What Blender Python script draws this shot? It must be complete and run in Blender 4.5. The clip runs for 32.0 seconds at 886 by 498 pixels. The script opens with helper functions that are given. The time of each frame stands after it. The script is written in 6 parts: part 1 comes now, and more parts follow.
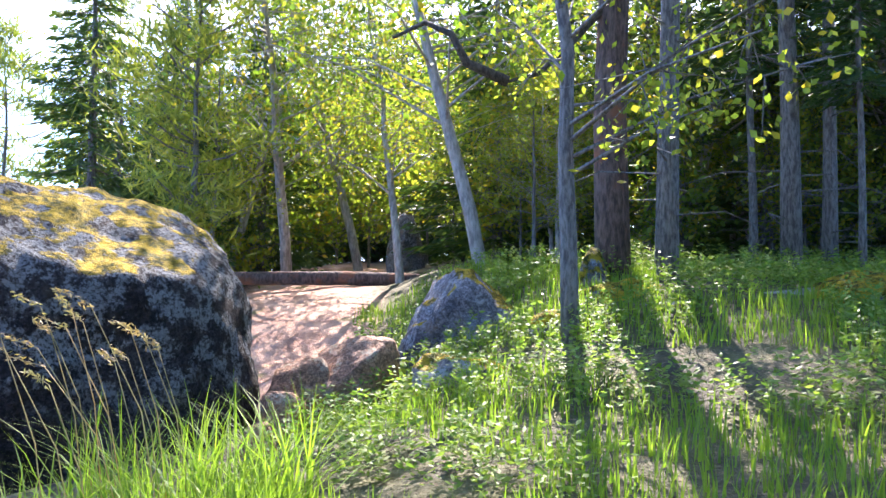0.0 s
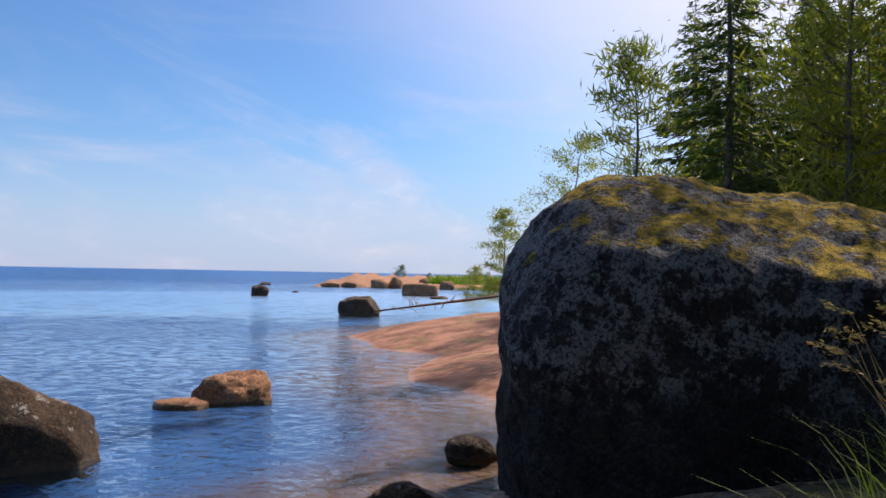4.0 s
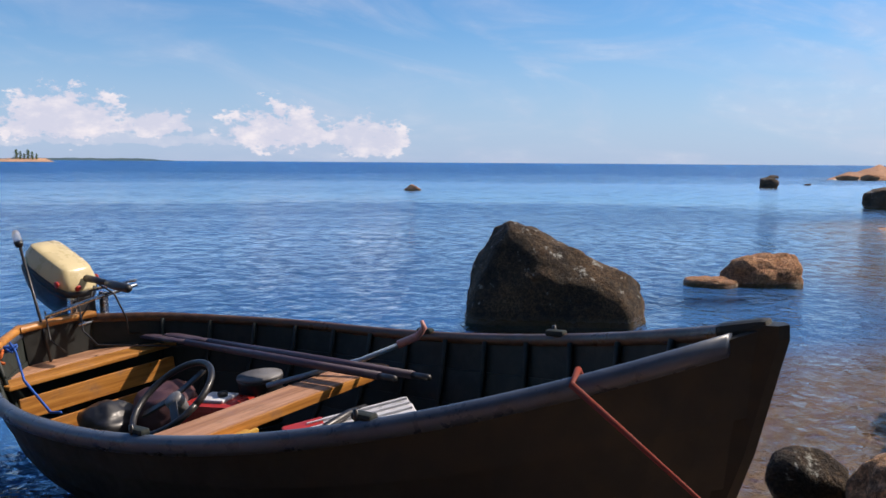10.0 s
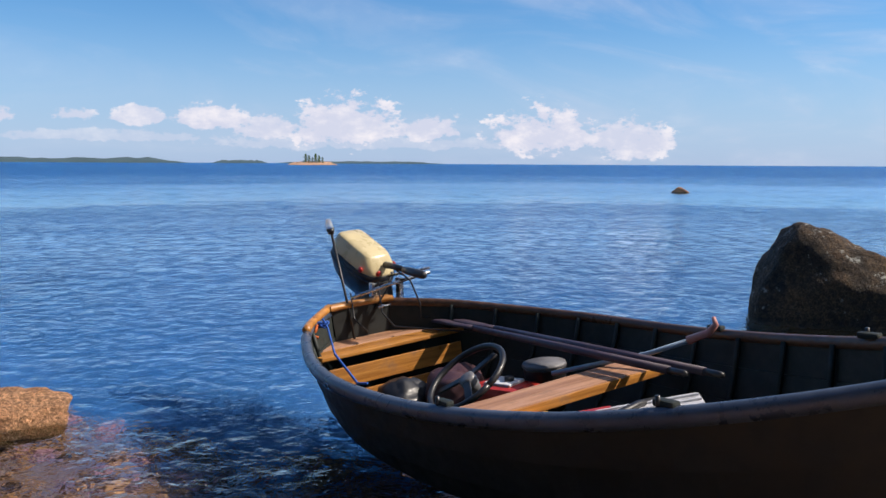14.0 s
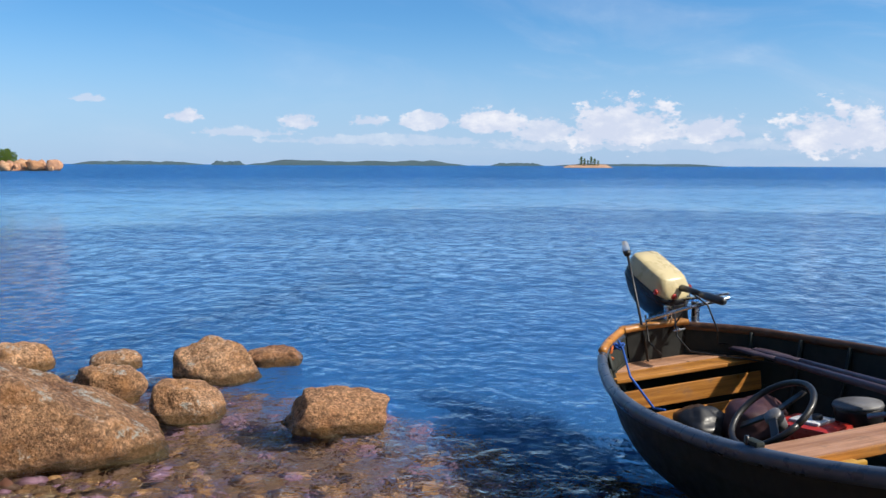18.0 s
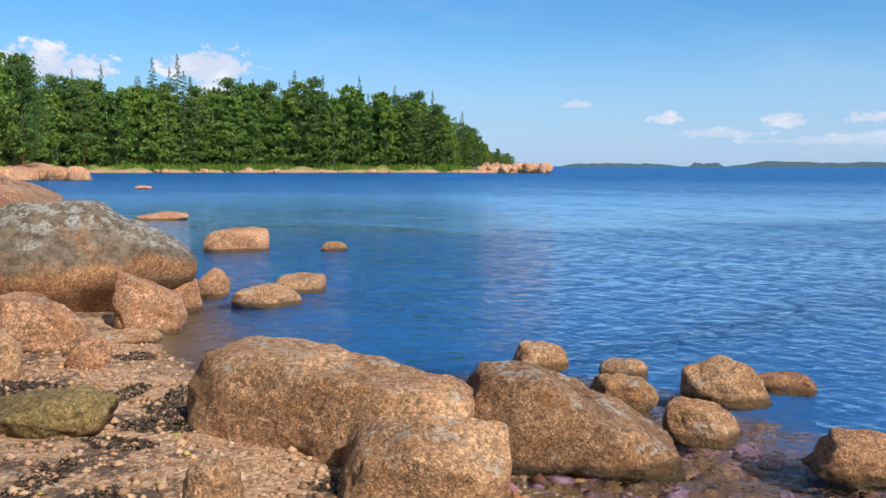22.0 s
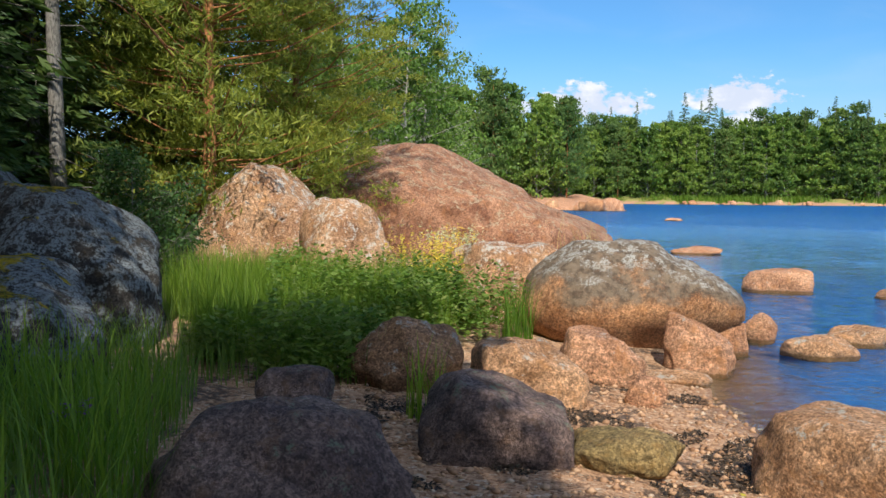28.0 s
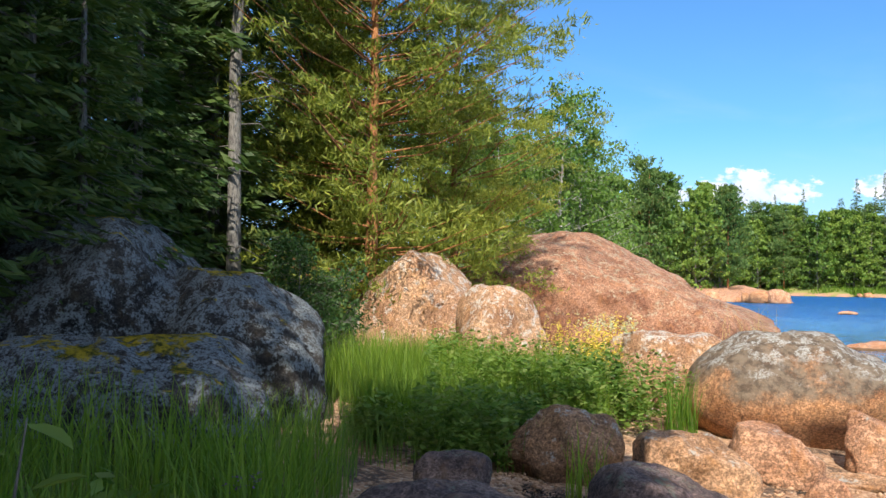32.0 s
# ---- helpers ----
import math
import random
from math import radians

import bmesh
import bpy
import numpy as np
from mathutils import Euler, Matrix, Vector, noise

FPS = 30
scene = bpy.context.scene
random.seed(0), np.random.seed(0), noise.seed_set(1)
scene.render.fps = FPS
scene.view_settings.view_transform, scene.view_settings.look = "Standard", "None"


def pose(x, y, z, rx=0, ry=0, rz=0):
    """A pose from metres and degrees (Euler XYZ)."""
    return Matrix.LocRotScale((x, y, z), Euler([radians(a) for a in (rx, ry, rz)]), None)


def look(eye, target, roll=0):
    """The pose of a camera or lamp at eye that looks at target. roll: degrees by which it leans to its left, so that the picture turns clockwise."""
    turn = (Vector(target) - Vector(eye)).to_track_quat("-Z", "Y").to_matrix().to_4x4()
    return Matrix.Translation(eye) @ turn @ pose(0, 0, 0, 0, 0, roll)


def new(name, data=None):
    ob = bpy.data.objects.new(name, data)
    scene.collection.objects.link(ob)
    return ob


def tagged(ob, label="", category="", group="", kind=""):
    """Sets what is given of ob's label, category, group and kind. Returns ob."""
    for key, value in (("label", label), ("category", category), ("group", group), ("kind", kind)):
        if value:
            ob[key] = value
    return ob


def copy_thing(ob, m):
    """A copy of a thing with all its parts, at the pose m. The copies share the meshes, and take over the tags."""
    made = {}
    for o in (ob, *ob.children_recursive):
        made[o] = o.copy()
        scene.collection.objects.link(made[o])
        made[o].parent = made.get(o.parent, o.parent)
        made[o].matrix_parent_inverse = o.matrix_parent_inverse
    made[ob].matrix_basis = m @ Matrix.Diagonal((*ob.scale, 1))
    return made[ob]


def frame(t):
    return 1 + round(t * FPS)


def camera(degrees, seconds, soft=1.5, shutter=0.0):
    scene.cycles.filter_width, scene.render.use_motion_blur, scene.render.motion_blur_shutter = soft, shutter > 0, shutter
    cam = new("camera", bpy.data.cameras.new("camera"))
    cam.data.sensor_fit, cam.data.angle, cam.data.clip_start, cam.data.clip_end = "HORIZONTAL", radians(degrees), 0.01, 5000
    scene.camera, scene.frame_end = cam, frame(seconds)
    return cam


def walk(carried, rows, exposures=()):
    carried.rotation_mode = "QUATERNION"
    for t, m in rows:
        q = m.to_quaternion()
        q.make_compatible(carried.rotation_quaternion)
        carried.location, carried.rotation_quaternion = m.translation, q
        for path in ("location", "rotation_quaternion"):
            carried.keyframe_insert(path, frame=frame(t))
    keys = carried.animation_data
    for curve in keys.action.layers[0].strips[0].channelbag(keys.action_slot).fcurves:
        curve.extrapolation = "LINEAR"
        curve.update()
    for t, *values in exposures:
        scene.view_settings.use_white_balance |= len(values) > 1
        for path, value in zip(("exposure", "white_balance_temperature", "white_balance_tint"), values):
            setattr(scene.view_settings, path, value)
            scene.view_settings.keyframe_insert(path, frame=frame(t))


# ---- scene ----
cam = camera(54.4, 32.0)
# seconds, x, y, z, yaw, pitch, roll
ROWS = [
    (0.0, -0.000, -0.000, 1.783, -0.00, 2.44, -0.63),
    (0.5, -0.268, -0.136, 1.801, 6.23, 2.37, -0.72),
    (1.0, -0.521, -0.258, 1.835, 13.18, 2.21, -0.79),
    (1.5, -0.664, -0.356, 1.850, 20.57, 2.21, -0.89),
    (2.0, -0.741, -0.401, 1.859, 25.41, 2.10, -1.01),
    (2.5, -0.840, -0.361, 1.841, 28.10, 2.06, -1.11),
    (3.0, -0.926, -0.319, 1.828, 31.00, 2.13, -1.16),
    (3.5, -0.960, -0.355, 1.821, 34.33, 1.76, -1.13),
    (5.5, -0.934, -0.709, 1.856, 41.04, 2.24, -0.84),
    (6.0, -0.937, -0.744, 1.841, 44.14, 2.07, -0.87),
    (6.5, -0.955, -0.769, 1.830, 48.29, 1.71, -0.93),
    (7.0, -0.969, -0.786, 1.814, 51.44, 1.55, -0.99),
    (7.5, -0.950, -0.839, 1.793, 54.40, 1.59, -1.00),
    (8.0, -0.945, -0.836, 1.771, 59.36, -2.42, -0.98),
    (8.5, -0.962, -0.830, 1.737, 62.73, -5.32, -0.88),
    (9.0, -0.996, -0.840, 1.716, 65.45, -5.67, -0.69),
    (9.5, -0.995, -0.882, 1.681, 67.25, -5.69, -0.51),
    (10.0, -0.968, -0.907, 1.646, 68.90, -5.74, -0.39),
    (10.5, -0.944, -0.934, 1.636, 70.42, -5.74, -0.37),
    (11.0, -0.924, -0.973, 1.619, 72.17, -5.72, -0.41),
    (11.5, -0.914, -0.999, 1.622, 74.39, -5.78, -0.39),
    (12.0, -0.912, -1.012, 1.613, 76.51, -5.72, -0.35),
    (12.5, -0.921, -1.018, 1.596, 78.56, -5.70, -0.31),
    (13.0, -0.945, -1.028, 1.581, 81.03, -5.64, -0.31),
    (13.5, -0.951, -1.057, 1.577, 84.04, -5.64, -0.32),
    (14.0, -0.922, -1.086, 1.589, 86.10, -5.65, -0.32),
    (14.5, -0.897, -1.127, 1.623, 88.85, -5.65, -0.35),
    (15.0, -0.880, -1.169, 1.645, 92.32, -5.63, -0.38),
    (15.5, -0.877, -1.191, 1.655, 95.57, -5.62, -0.37),
    (17.5, -0.783, -1.224, 1.720, 101.80, -5.62, -0.26),
    (18.0, -0.760, -1.246, 1.736, 104.15, -5.56, -0.23),
    (18.5, -0.756, -1.291, 1.746, 110.10, -5.60, -0.20),
    (19.0, -0.763, -1.346, 1.765, 116.99, -5.65, -0.18),
    (19.5, -0.749, -1.394, 1.776, 120.32, -5.60, -0.15),
    (20.0, -0.722, -1.434, 1.791, 124.83, -5.62, -0.12),
    (20.5, -0.716, -1.480, 1.798, 128.06, -5.55, -0.11),
    (21.0, -0.709, -1.513, 1.809, 130.78, -5.52, -0.09),
    (21.5, -0.700, -1.545, 1.823, 132.82, -5.54, -0.07),
    (22.0, -0.683, -1.564, 1.844, 134.99, -5.51, -0.05),
    (22.5, -0.672, -1.587, 1.865, 137.39, -5.49, -0.03),
    (23.0, -0.663, -1.602, 1.885, 139.61, -5.54, -0.01),
    (23.5, -0.644, -1.620, 1.894, 142.07, -5.50, -0.05),
    (24.0, -0.622, -1.655, 1.904, 144.84, -5.48, -0.10),
    (24.5, -0.576, -1.683, 1.907, 148.35, -5.44, -0.12),
    (25.0, -0.555, -1.704, 1.917, 152.52, -5.46, -0.10),
    (25.5, -0.535, -1.720, 1.917, 155.33, -5.44, -0.14),
    (26.0, -0.509, -1.736, 1.932, 158.19, -5.39, -0.20),
    (26.5, -0.484, -1.761, 1.934, 161.72, -5.39, -0.23),
    (28.5, -0.423, -1.804, 1.980, 169.86, -2.14, -0.40),
    (29.0, -0.419, -1.818, 1.976, 170.35, -0.13, -0.44),
    (29.5, -0.418, -1.818, 1.968, 170.63, 1.75, -0.50),
    (30.0, -0.409, -1.811, 1.961, 171.21, 2.25, -0.59),
    (30.5, -0.377, -1.804, 1.950, 174.15, 2.26, -0.68),
    (31.0, -0.364, -1.807, 1.939, 177.15, 2.24, -0.75),
    (31.5, -0.365, -1.803, 1.938, 178.55, 2.27, -0.79),
    (32.0, -0.378, -1.792, 1.937, 178.95, 2.28, -0.81),
]
walk(cam, [(t, pose(x, y, z, 90 + pitch, roll, yaw)) for t, x, y, z, yaw, pitch, roll in ROWS],
     exposures=[(0.0, 2.45, 6050, 27), (0.5, 2.2, 6200, 26), (1.0, 1.6, 6700, 24), (1.5, 1.15, 7000, 30), (2.0, 0.7, 7300, 37), (3.0, 0.38, 7500, 38), (3.5, 0.25, 7200, 32),
                (6.0, -0.18, 6900, 20), (7.0, -0.18, 6750, 18), (8.0, -0.2, 6550, 16), (9.0, 0.0, 6750, 18), (13.0, 0.06, 6650, 17), (15.0, 0.08, 6500, 14), (20.0, 0.12, 6300, 10), (26.0, 0.2, 6400, 10), (29.0, 0.36, 6500, 10), (32.0, 0.64, 6500, 12)])

# ---- world, sun ----
SUN_YAW, SUN_UP = -5.0, 45.0
world = bpy.data.worlds.new("world")
scene.world = world
world.use_nodes = True


class Nodes:
    """Short hand for node trees."""

    def __init__(self, tree):
        self.tree = tree
        tree.nodes.clear()

    def add(self, kind, ins=None, **props):
        n = self.tree.nodes.new(kind)
        for k, v in props.items():
            setattr(n, k, v)
        for k, v in (ins or {}).items():
            s = n.inputs[k]
            if isinstance(v, bpy.types.NodeSocket):
                self.tree.links.new(v, s)
            else:
                s.default_value = v
        return n

    def math(self, op, a, b=0.0, clamp=False):
        return self.add("ShaderNodeMath", {0: a, 1: b}, operation=op, use_clamp=clamp).outputs[0]

    def noise(self, vec, scale, detail=5.0, rough=0.6, dist=0.0):
        return self.add("ShaderNodeTexNoise", {"Vector": vec, "Scale": scale, "Detail": detail, "Roughness": rough, "Distortion": dist}).outputs[0]

    def step(self, value, lo, hi, a=0.0, b=1.0):
        return self.add("ShaderNodeMapRange", {0: value, 1: lo, 2: hi, 3: a, 4: b}, interpolation_type="SMOOTHSTEP").outputs[0]

    def mix(self, fac, a, b, mode="MIX"):
        return self.add("ShaderNodeMix", {0: fac, 6: a, 7: b}, data_type="RGBA", blend_type=mode).outputs[2]

    def xyz(self, vec):
        return self.add("ShaderNodeSeparateXYZ", {0: vec}).outputs

    def scaled(self, vec, s):
        return self.add("ShaderNodeMapping", {0: vec, 3: s}).outputs[0]


N = Nodes(world.node_tree)
sky = N.add("ShaderNodeTexSky", sky_type="NISHITA", sun_disc=False, sun_elevation=radians(SUN_UP), sun_rotation=radians(-SUN_YAW),
            altitude=0.0, air_density=1.0, dust_density=0.6, ozone_density=1.6)
way = N.add("ShaderNodeNewGeometry").outputs["Position"]
wx, wy, wz = N.xyz(way)
yaw = N.math("ARCTAN2", N.math("MULTIPLY", wx, -1.0), wy)
dome = N.add("ShaderNodeCombineXYZ", {0: N.math("MULTIPLY", yaw, 15.0), 1: N.math("MULTIPLY", wz, 24.0)}).outputs[0]
puff = N.noise(dome, 1.9, 8.0, 0.58)
fluff = N.noise(N.scaled(dome, (0.45, 0.6, 1.0)), 1.0, 3.0, 0.5)
# cumulus bank low over the open sea, higher heaps above the far wood
def cloud(bearing, base, top, half, weight=1.0):
    """One heap of cumulus: bearing and half width in degrees, base and top as sine of the elevation."""
    side = N.math("POWER", N.math("ABSOLUTE", N.math("MULTIPLY", N.math("SUBTRACT", yaw, radians(bearing)), 1.0 / radians(half))), 2.0)
    lift = N.math("DIVIDE", N.math("SUBTRACT", wz, base), top - base)
    rise = N.math("POWER", N.math("MAXIMUM", lift, 0.0), 1.6)
    foot = N.math("MULTIPLY", N.math("MINIMUM", lift, 0.0), 2.2)
    body = N.math("ADD", N.math("SUBTRACT", N.math("SUBTRACT", 1.0, side), rise), foot)
    return N.math("MULTIPLY", N.step(N.math("ADD", body, ragged), 0.02, 0.5), weight)


fray = N.noise(dome, 6.5, 5.0, 0.6)
ragged = N.math("ADD", N.math("MULTIPLY", N.math("SUBTRACT", fray, 0.5), 1.8), N.math("ADD", N.math("MULTIPLY", N.math("SUBTRACT", puff, 0.5), 3.0), N.math("MULTIPLY", N.math("SUBTRACT", fluff, 0.5), 1.2)))
# the bank over the open sea, small puffs to its side, heaps above the far wood
heaps = ((92.6, 0.034, 0.080, 4.2, 1.0), (87.0, 0.034, 0.062, 2.6, 0.95), (79.4, 0.028, 0.070, 4.6, 1.0), (74.2, 0.022, 0.058, 3.0, 0.9), (97.5, 0.036, 0.060, 2.6, 0.9),
         (90.0, 0.020, 0.034, 13.0, 0.45), (101.0, 0.044, 0.066, 2.8, 1.0), (105.4, 0.046, 0.062, 1.8, 0.9), (109.3, 0.048, 0.060, 1.6, 0.8), (113.5, 0.046, 0.062, 1.6, 0.9),
         (117.0, 0.034, 0.044, 4.0, 0.6), (120.8, 0.050, 0.064, 1.3, 1.0), (126.4, 0.068, 0.076, 1.2, 0.7), (108.0, 0.026, 0.036, 9.0, 0.45),
         (159.0, 0.098, 0.130, 4.2, 1.0), (150.1, 0.102, 0.130, 3.6, 1.0), (149.4, 0.078, 0.094, 2.0, 0.9), (164.6, 0.098, 0.122, 2.4, 1.0))
cum = 0.0
for heap in heaps:
    cum = N.math("MAXIMUM", cum, cloud(*heap))
wisp = N.add("ShaderNodeCombineXYZ", {0: N.math("MULTIPLY", yaw, 2.6), 1: N.math("ADD", N.math("MULTIPLY", wz, 9.0), N.math("MULTIPLY", yaw, -1.2))}).outputs[0]
veil = N.math("MULTIPLY", N.step(N.noise(wisp, 1.5, 6.0, 0.55, 0.9), 0.46, 0.74), N.step(wz, 0.36, 0.10))
veil = N.math("MULTIPLY", veil, N.step(yaw, 2.2, 0.9, 0.08, 0.36))
bearing = N.math("MULTIPLY", N.math("SUBTRACT", yaw, radians(41.0)), 180.0 / math.pi)
across = N.math("MULTIPLY", N.math("SUBTRACT", wz, N.math("ADD", 0.115, N.math("MULTIPLY", bearing, 0.010))), 1 / 0.048)
plume = N.math("SUBTRACT", 1.0, N.math("ADD", N.math("POWER", N.math("MULTIPLY", N.math("ABSOLUTE", bearing), 0.2), 2.0), N.math("POWER", N.math("ABSOLUTE", across), 2.0)))
plume = N.step(N.math("ADD", plume, N.math("MULTIPLY", N.math("SUBTRACT", N.noise(wisp, 4.0, 6.0, 0.6, 0.8), 0.5), 2.4)), 0.0, 1.3)
veil = N.math("MAXIMUM", veil, N.math("MULTIPLY", plume, 0.36))
cover = N.math("MAXIMUM", N.math("MULTIPLY", cum, 0.9), veil, True)
tint = N.mix(1.0, sky.outputs[0], (0.49, 0.92, 1.28, 1), "MULTIPLY")
tint = N.mix(N.step(wz, 0.18, 0.0, 0.0, 0.72), tint, (4.6, 5.9, 8.3, 1))
facing = N.add("ShaderNodeVectorMath", {0: N.add("ShaderNodeVectorMath", {0: way}, operation="NORMALIZE").outputs[0], 1: (-math.sin(radians(SUN_YAW)) * math.cos(radians(SUN_UP)), math.cos(radians(SUN_YAW)) * math.cos(radians(SUN_UP)), math.sin(radians(SUN_UP)))}, operation="DOT_PRODUCT").outputs["Value"]
tint = N.mix(N.step(facing, 0.58, 0.99, 0.0, 0.75), tint, (12.5, 12.4, 12.2, 1))
shine = N.mix(cover, tint, N.mix(N.step(puff, 0.45, 0.75), (6.4, 6.8, 8.0, 1), (9.2, 9.0, 9.1, 1)))
bg = N.add("ShaderNodeBackground", {0: shine, 1: 0.10})
N.tree.links.new(bg.outputs[0], N.add("ShaderNodeOutputWorld").inputs[0])

sun_data = bpy.data.lights.new("sun", "SUN")
sun_data.energy, sun_data.angle, sun_data.color = 5.0, radians(0.55), (1.0, 0.92, 0.78)
sun = new("sun", sun_data)
sx = (-math.sin(radians(SUN_YAW)) * math.cos(radians(SUN_UP)), math.cos(radians(SUN_YAW)) * math.cos(radians(SUN_UP)), math.sin(radians(SUN_UP)))
sun.matrix_world = look((sx[0] * 50, sx[1] * 50, sx[2] * 50), (0, 0, 0))


# ---- materials ----
def material(name):
    m = bpy.data.materials.new(name)
    m.use_nodes = True
    return m, Nodes(m.node_tree)


def finish(n, colour, rough, height=None, strength=0.4, dist=0.02, metal=0.0, extra=None):
    ins = {"Base Color": colour, "Roughness": rough, "Metallic": metal}
    if height is not None:
        ins["Normal"] = n.add("ShaderNodeBump", {"Strength": strength, "Distance": dist, "Height": height}).outputs[0]
    ins.update(extra or {})
    b = n.add("ShaderNodeBsdfPrincipled", ins)
    n.tree.links.new(b.outputs[0], n.add("ShaderNodeOutputMaterial").inputs[0])
    return b


def rgb(c):
    return (*c, 1.0)


def rock_material(name, dark, light, lichen=(0.45, 0.46, 0.42), lichen_amount=0.0, moss=0.0, wet=True, crown=False, above=None):
    m, n = material(name)
    pos = n.add("ShaderNodeNewGeometry")
    p = pos.outputs["Position"]
    broad = n.noise(p, 1.7, 5.0, 0.6)
    mid = n.noise(p, 9.0, 6.0, 0.65)
    fine = n.noise(p, 75.0, 4.0, 0.7)
    grain = n.add("ShaderNodeTexVoronoi", {"Vector": p, "Scale": 75.0}).outputs["Color"]
    col = n.mix(n.step(n.math("ADD", n.math("MULTIPLY", broad, 0.6), n.math("MULTIPLY", mid, 0.4)), 0.36, 0.64), rgb(dark), rgb(light))
    speck = n.math("MULTIPLY", n.step(n.xyz(grain)[0], 0.0, 1.0, 0.62, 1.36), n.step(n.noise(p, 24.0, 5.0, 0.75), 0.36, 0.64, 0.62, 1.36))
    col = n.mix(1.0, col, n.add("ShaderNodeCombineColor", {0: speck, 1: speck, 2: speck}).outputs[0], "MULTIPLY")
    col = n.mix(n.math("MULTIPLY", n.step(mid, 0.56, 0.7), 0.6), col, rgb([c * 0.4 for c in dark]))
    warm = n.step(n.noise(p, 5.5, 5.0, 0.7), 0.52, 0.66)
    col = n.mix(n.math("MULTIPLY", warm, 0.45), col, rgb((light[0] * 1.0, light[1] * 0.8, light[2] * 0.5)))
    bent = n.add("ShaderNodeVectorMath", {0: p, 1: n.scaled(n.add("ShaderNodeTexNoise", {"Vector": p, "Scale": 2.0, "Detail": 4.0}).outputs["Color"], (0.5, 0.5, 0.5))}, operation="ADD").outputs[0]
    edge = n.add("ShaderNodeTexVoronoi", {"Vector": bent, "Scale": 0.9}, feature="DISTANCE_TO_EDGE").outputs[0]
    crack = n.math("MULTIPLY", n.step(edge, 0.010, 0.0), n.step(n.noise(p, 1.3, 3.0), 0.60, 0.72))
    col = n.mix(n.math("MULTIPLY", crack, 0.75), col, rgb([c * 0.25 for c in dark]))
    nz = n.xyz(pos.outputs["Normal"])[2]
    if lichen_amount:
        patch = n.math("ADD", n.noise(p, 6.0, 7.0, 0.75), n.math("MULTIPLY", nz, 0.08))
        spots = n.math("MULTIPLY", n.step(patch, 0.66 - 0.2 * lichen_amount, 0.74 - 0.2 * lichen_amount), n.step(n.noise(p, 38.0, 3.0, 0.7), 0.36, 0.56))
        if above is not None:
            spots = n.math("MULTIPLY", spots, n.step(n.math("ADD", n.xyz(p)[2], n.math("MULTIPLY", broad, 1.4)), above + 0.5, above + 0.85))
        if crown:
            # a brown-grey weathered cap over the orange rock, lichen only on the crown
            top = n.step(n.math("ADD", n.math("MULTIPLY", nz, 0.36), n.math("MULTIPLY", n.noise(p, 0.8, 6.0, 0.7), 1.3)), 0.66, 0.88)
            col = n.mix(n.math("MULTIPLY", top, 0.9), col, n.mix(n.step(mid, 0.35, 0.65), rgb((0.085, 0.070, 0.052)), rgb((0.23, 0.185, 0.135))))
            spots = n.math("MULTIPLY", spots, n.step(n.math("ADD", nz, n.math("MULTIPLY", broad, 0.6)), 0.82, 1.08))
        col = n.mix(n.math("MULTIPLY", spots, 0.9), col, rgb(lichen))
    high = n.math("ADD", n.math("SUBTRACT", n.math("ADD", n.math("MULTIPLY", mid, 1.7), n.math("MULTIPLY", fine, 0.9)), crack), n.math("MULTIPLY", n.noise(p, 27.0, 4.0, 0.7), 0.9))
    rough = 0.85
    if moss:
        where = n.math("ADD", n.math("MULTIPLY", nz, 0.55), n.math("MULTIPLY", n.noise(p, 3.2, 6.0, 0.65), 0.9))
        m_fac = n.step(where, 1.02 - 0.25 * moss, 1.1 - 0.25 * moss)
        green = n.mix(n.step(n.noise(p, 9.0, 6.0, 0.75), 0.38, 0.6), (0.07, 0.075, 0.010, 1), (0.56, 0.39, 0.025, 1))
        col = n.mix(m_fac, col, green)
        high = n.math("ADD", high, n.math("MULTIPLY", m_fac, n.math("ADD", 0.7, n.math("MULTIPLY", fine, 1.2))))
    if wet:
        pz = n.math("ADD", n.xyz(p)[2], n.math("MULTIPLY", mid, -0.09))
        algae = n.step(pz, 0.045, -0.01)
        col = n.mix(n.math("MULTIPLY", algae, 0.8), col, (0.085, 0.05, 0.016, 1))
        rough = n.step(pz, 0.07, 0.0, 0.85, 0.25)
    finish(n, col, rough, high, 1.0, 0.030, extra={"Specular IOR Level": 0.4 if wet else 0.15})
    return m


ROCK_TAN = rock_material("tan granite", (0.33, 0.170, 0.082), (0.64, 0.385, 0.225), lichen_amount=0.25)
ROCK_PINK = rock_material("pink granite", (0.32, 0.145, 0.075), (0.60, 0.335, 0.20), lichen_amount=0.15)
ROCK_RED = rock_material("red granite", (0.26, 0.115, 0.052), (0.50, 0.27, 0.14))
ROCK_BROWN = rock_material("brown granite", (0.18, 0.088, 0.046), (0.42, 0.235, 0.125), lichen_amount=0.3)
ROCK_OCHRE = rock_material("ochre granite", (0.17, 0.125, 0.05), (0.40, 0.28, 0.12))
ROCK_DARK = rock_material("dark gneiss", (0.022, 0.017, 0.012), (0.11, 0.066, 0.033), lichen_amount=0.2)
# purple rock with shade put into its colours, for the boulders under the trees
ROCK_SHADE = rock_material("purple gneiss darkened for shade", (0.090, 0.063, 0.060), (0.28, 0.19, 0.16), lichen=(0.16, 0.2, 0.14), lichen_amount=0.25)
ROCK_LICHEN = rock_material("granite with grey lichen", (0.28, 0.125, 0.055), (0.54, 0.29, 0.145), lichen=(0.50, 0.50, 0.47), lichen_amount=0.62, crown=True)
ROCK_WHITE = rock_material("granite with white lichen", (0.32, 0.16, 0.085), (0.60, 0.37, 0.22), lichen=(0.62, 0.62, 0.58), lichen_amount=0.56)
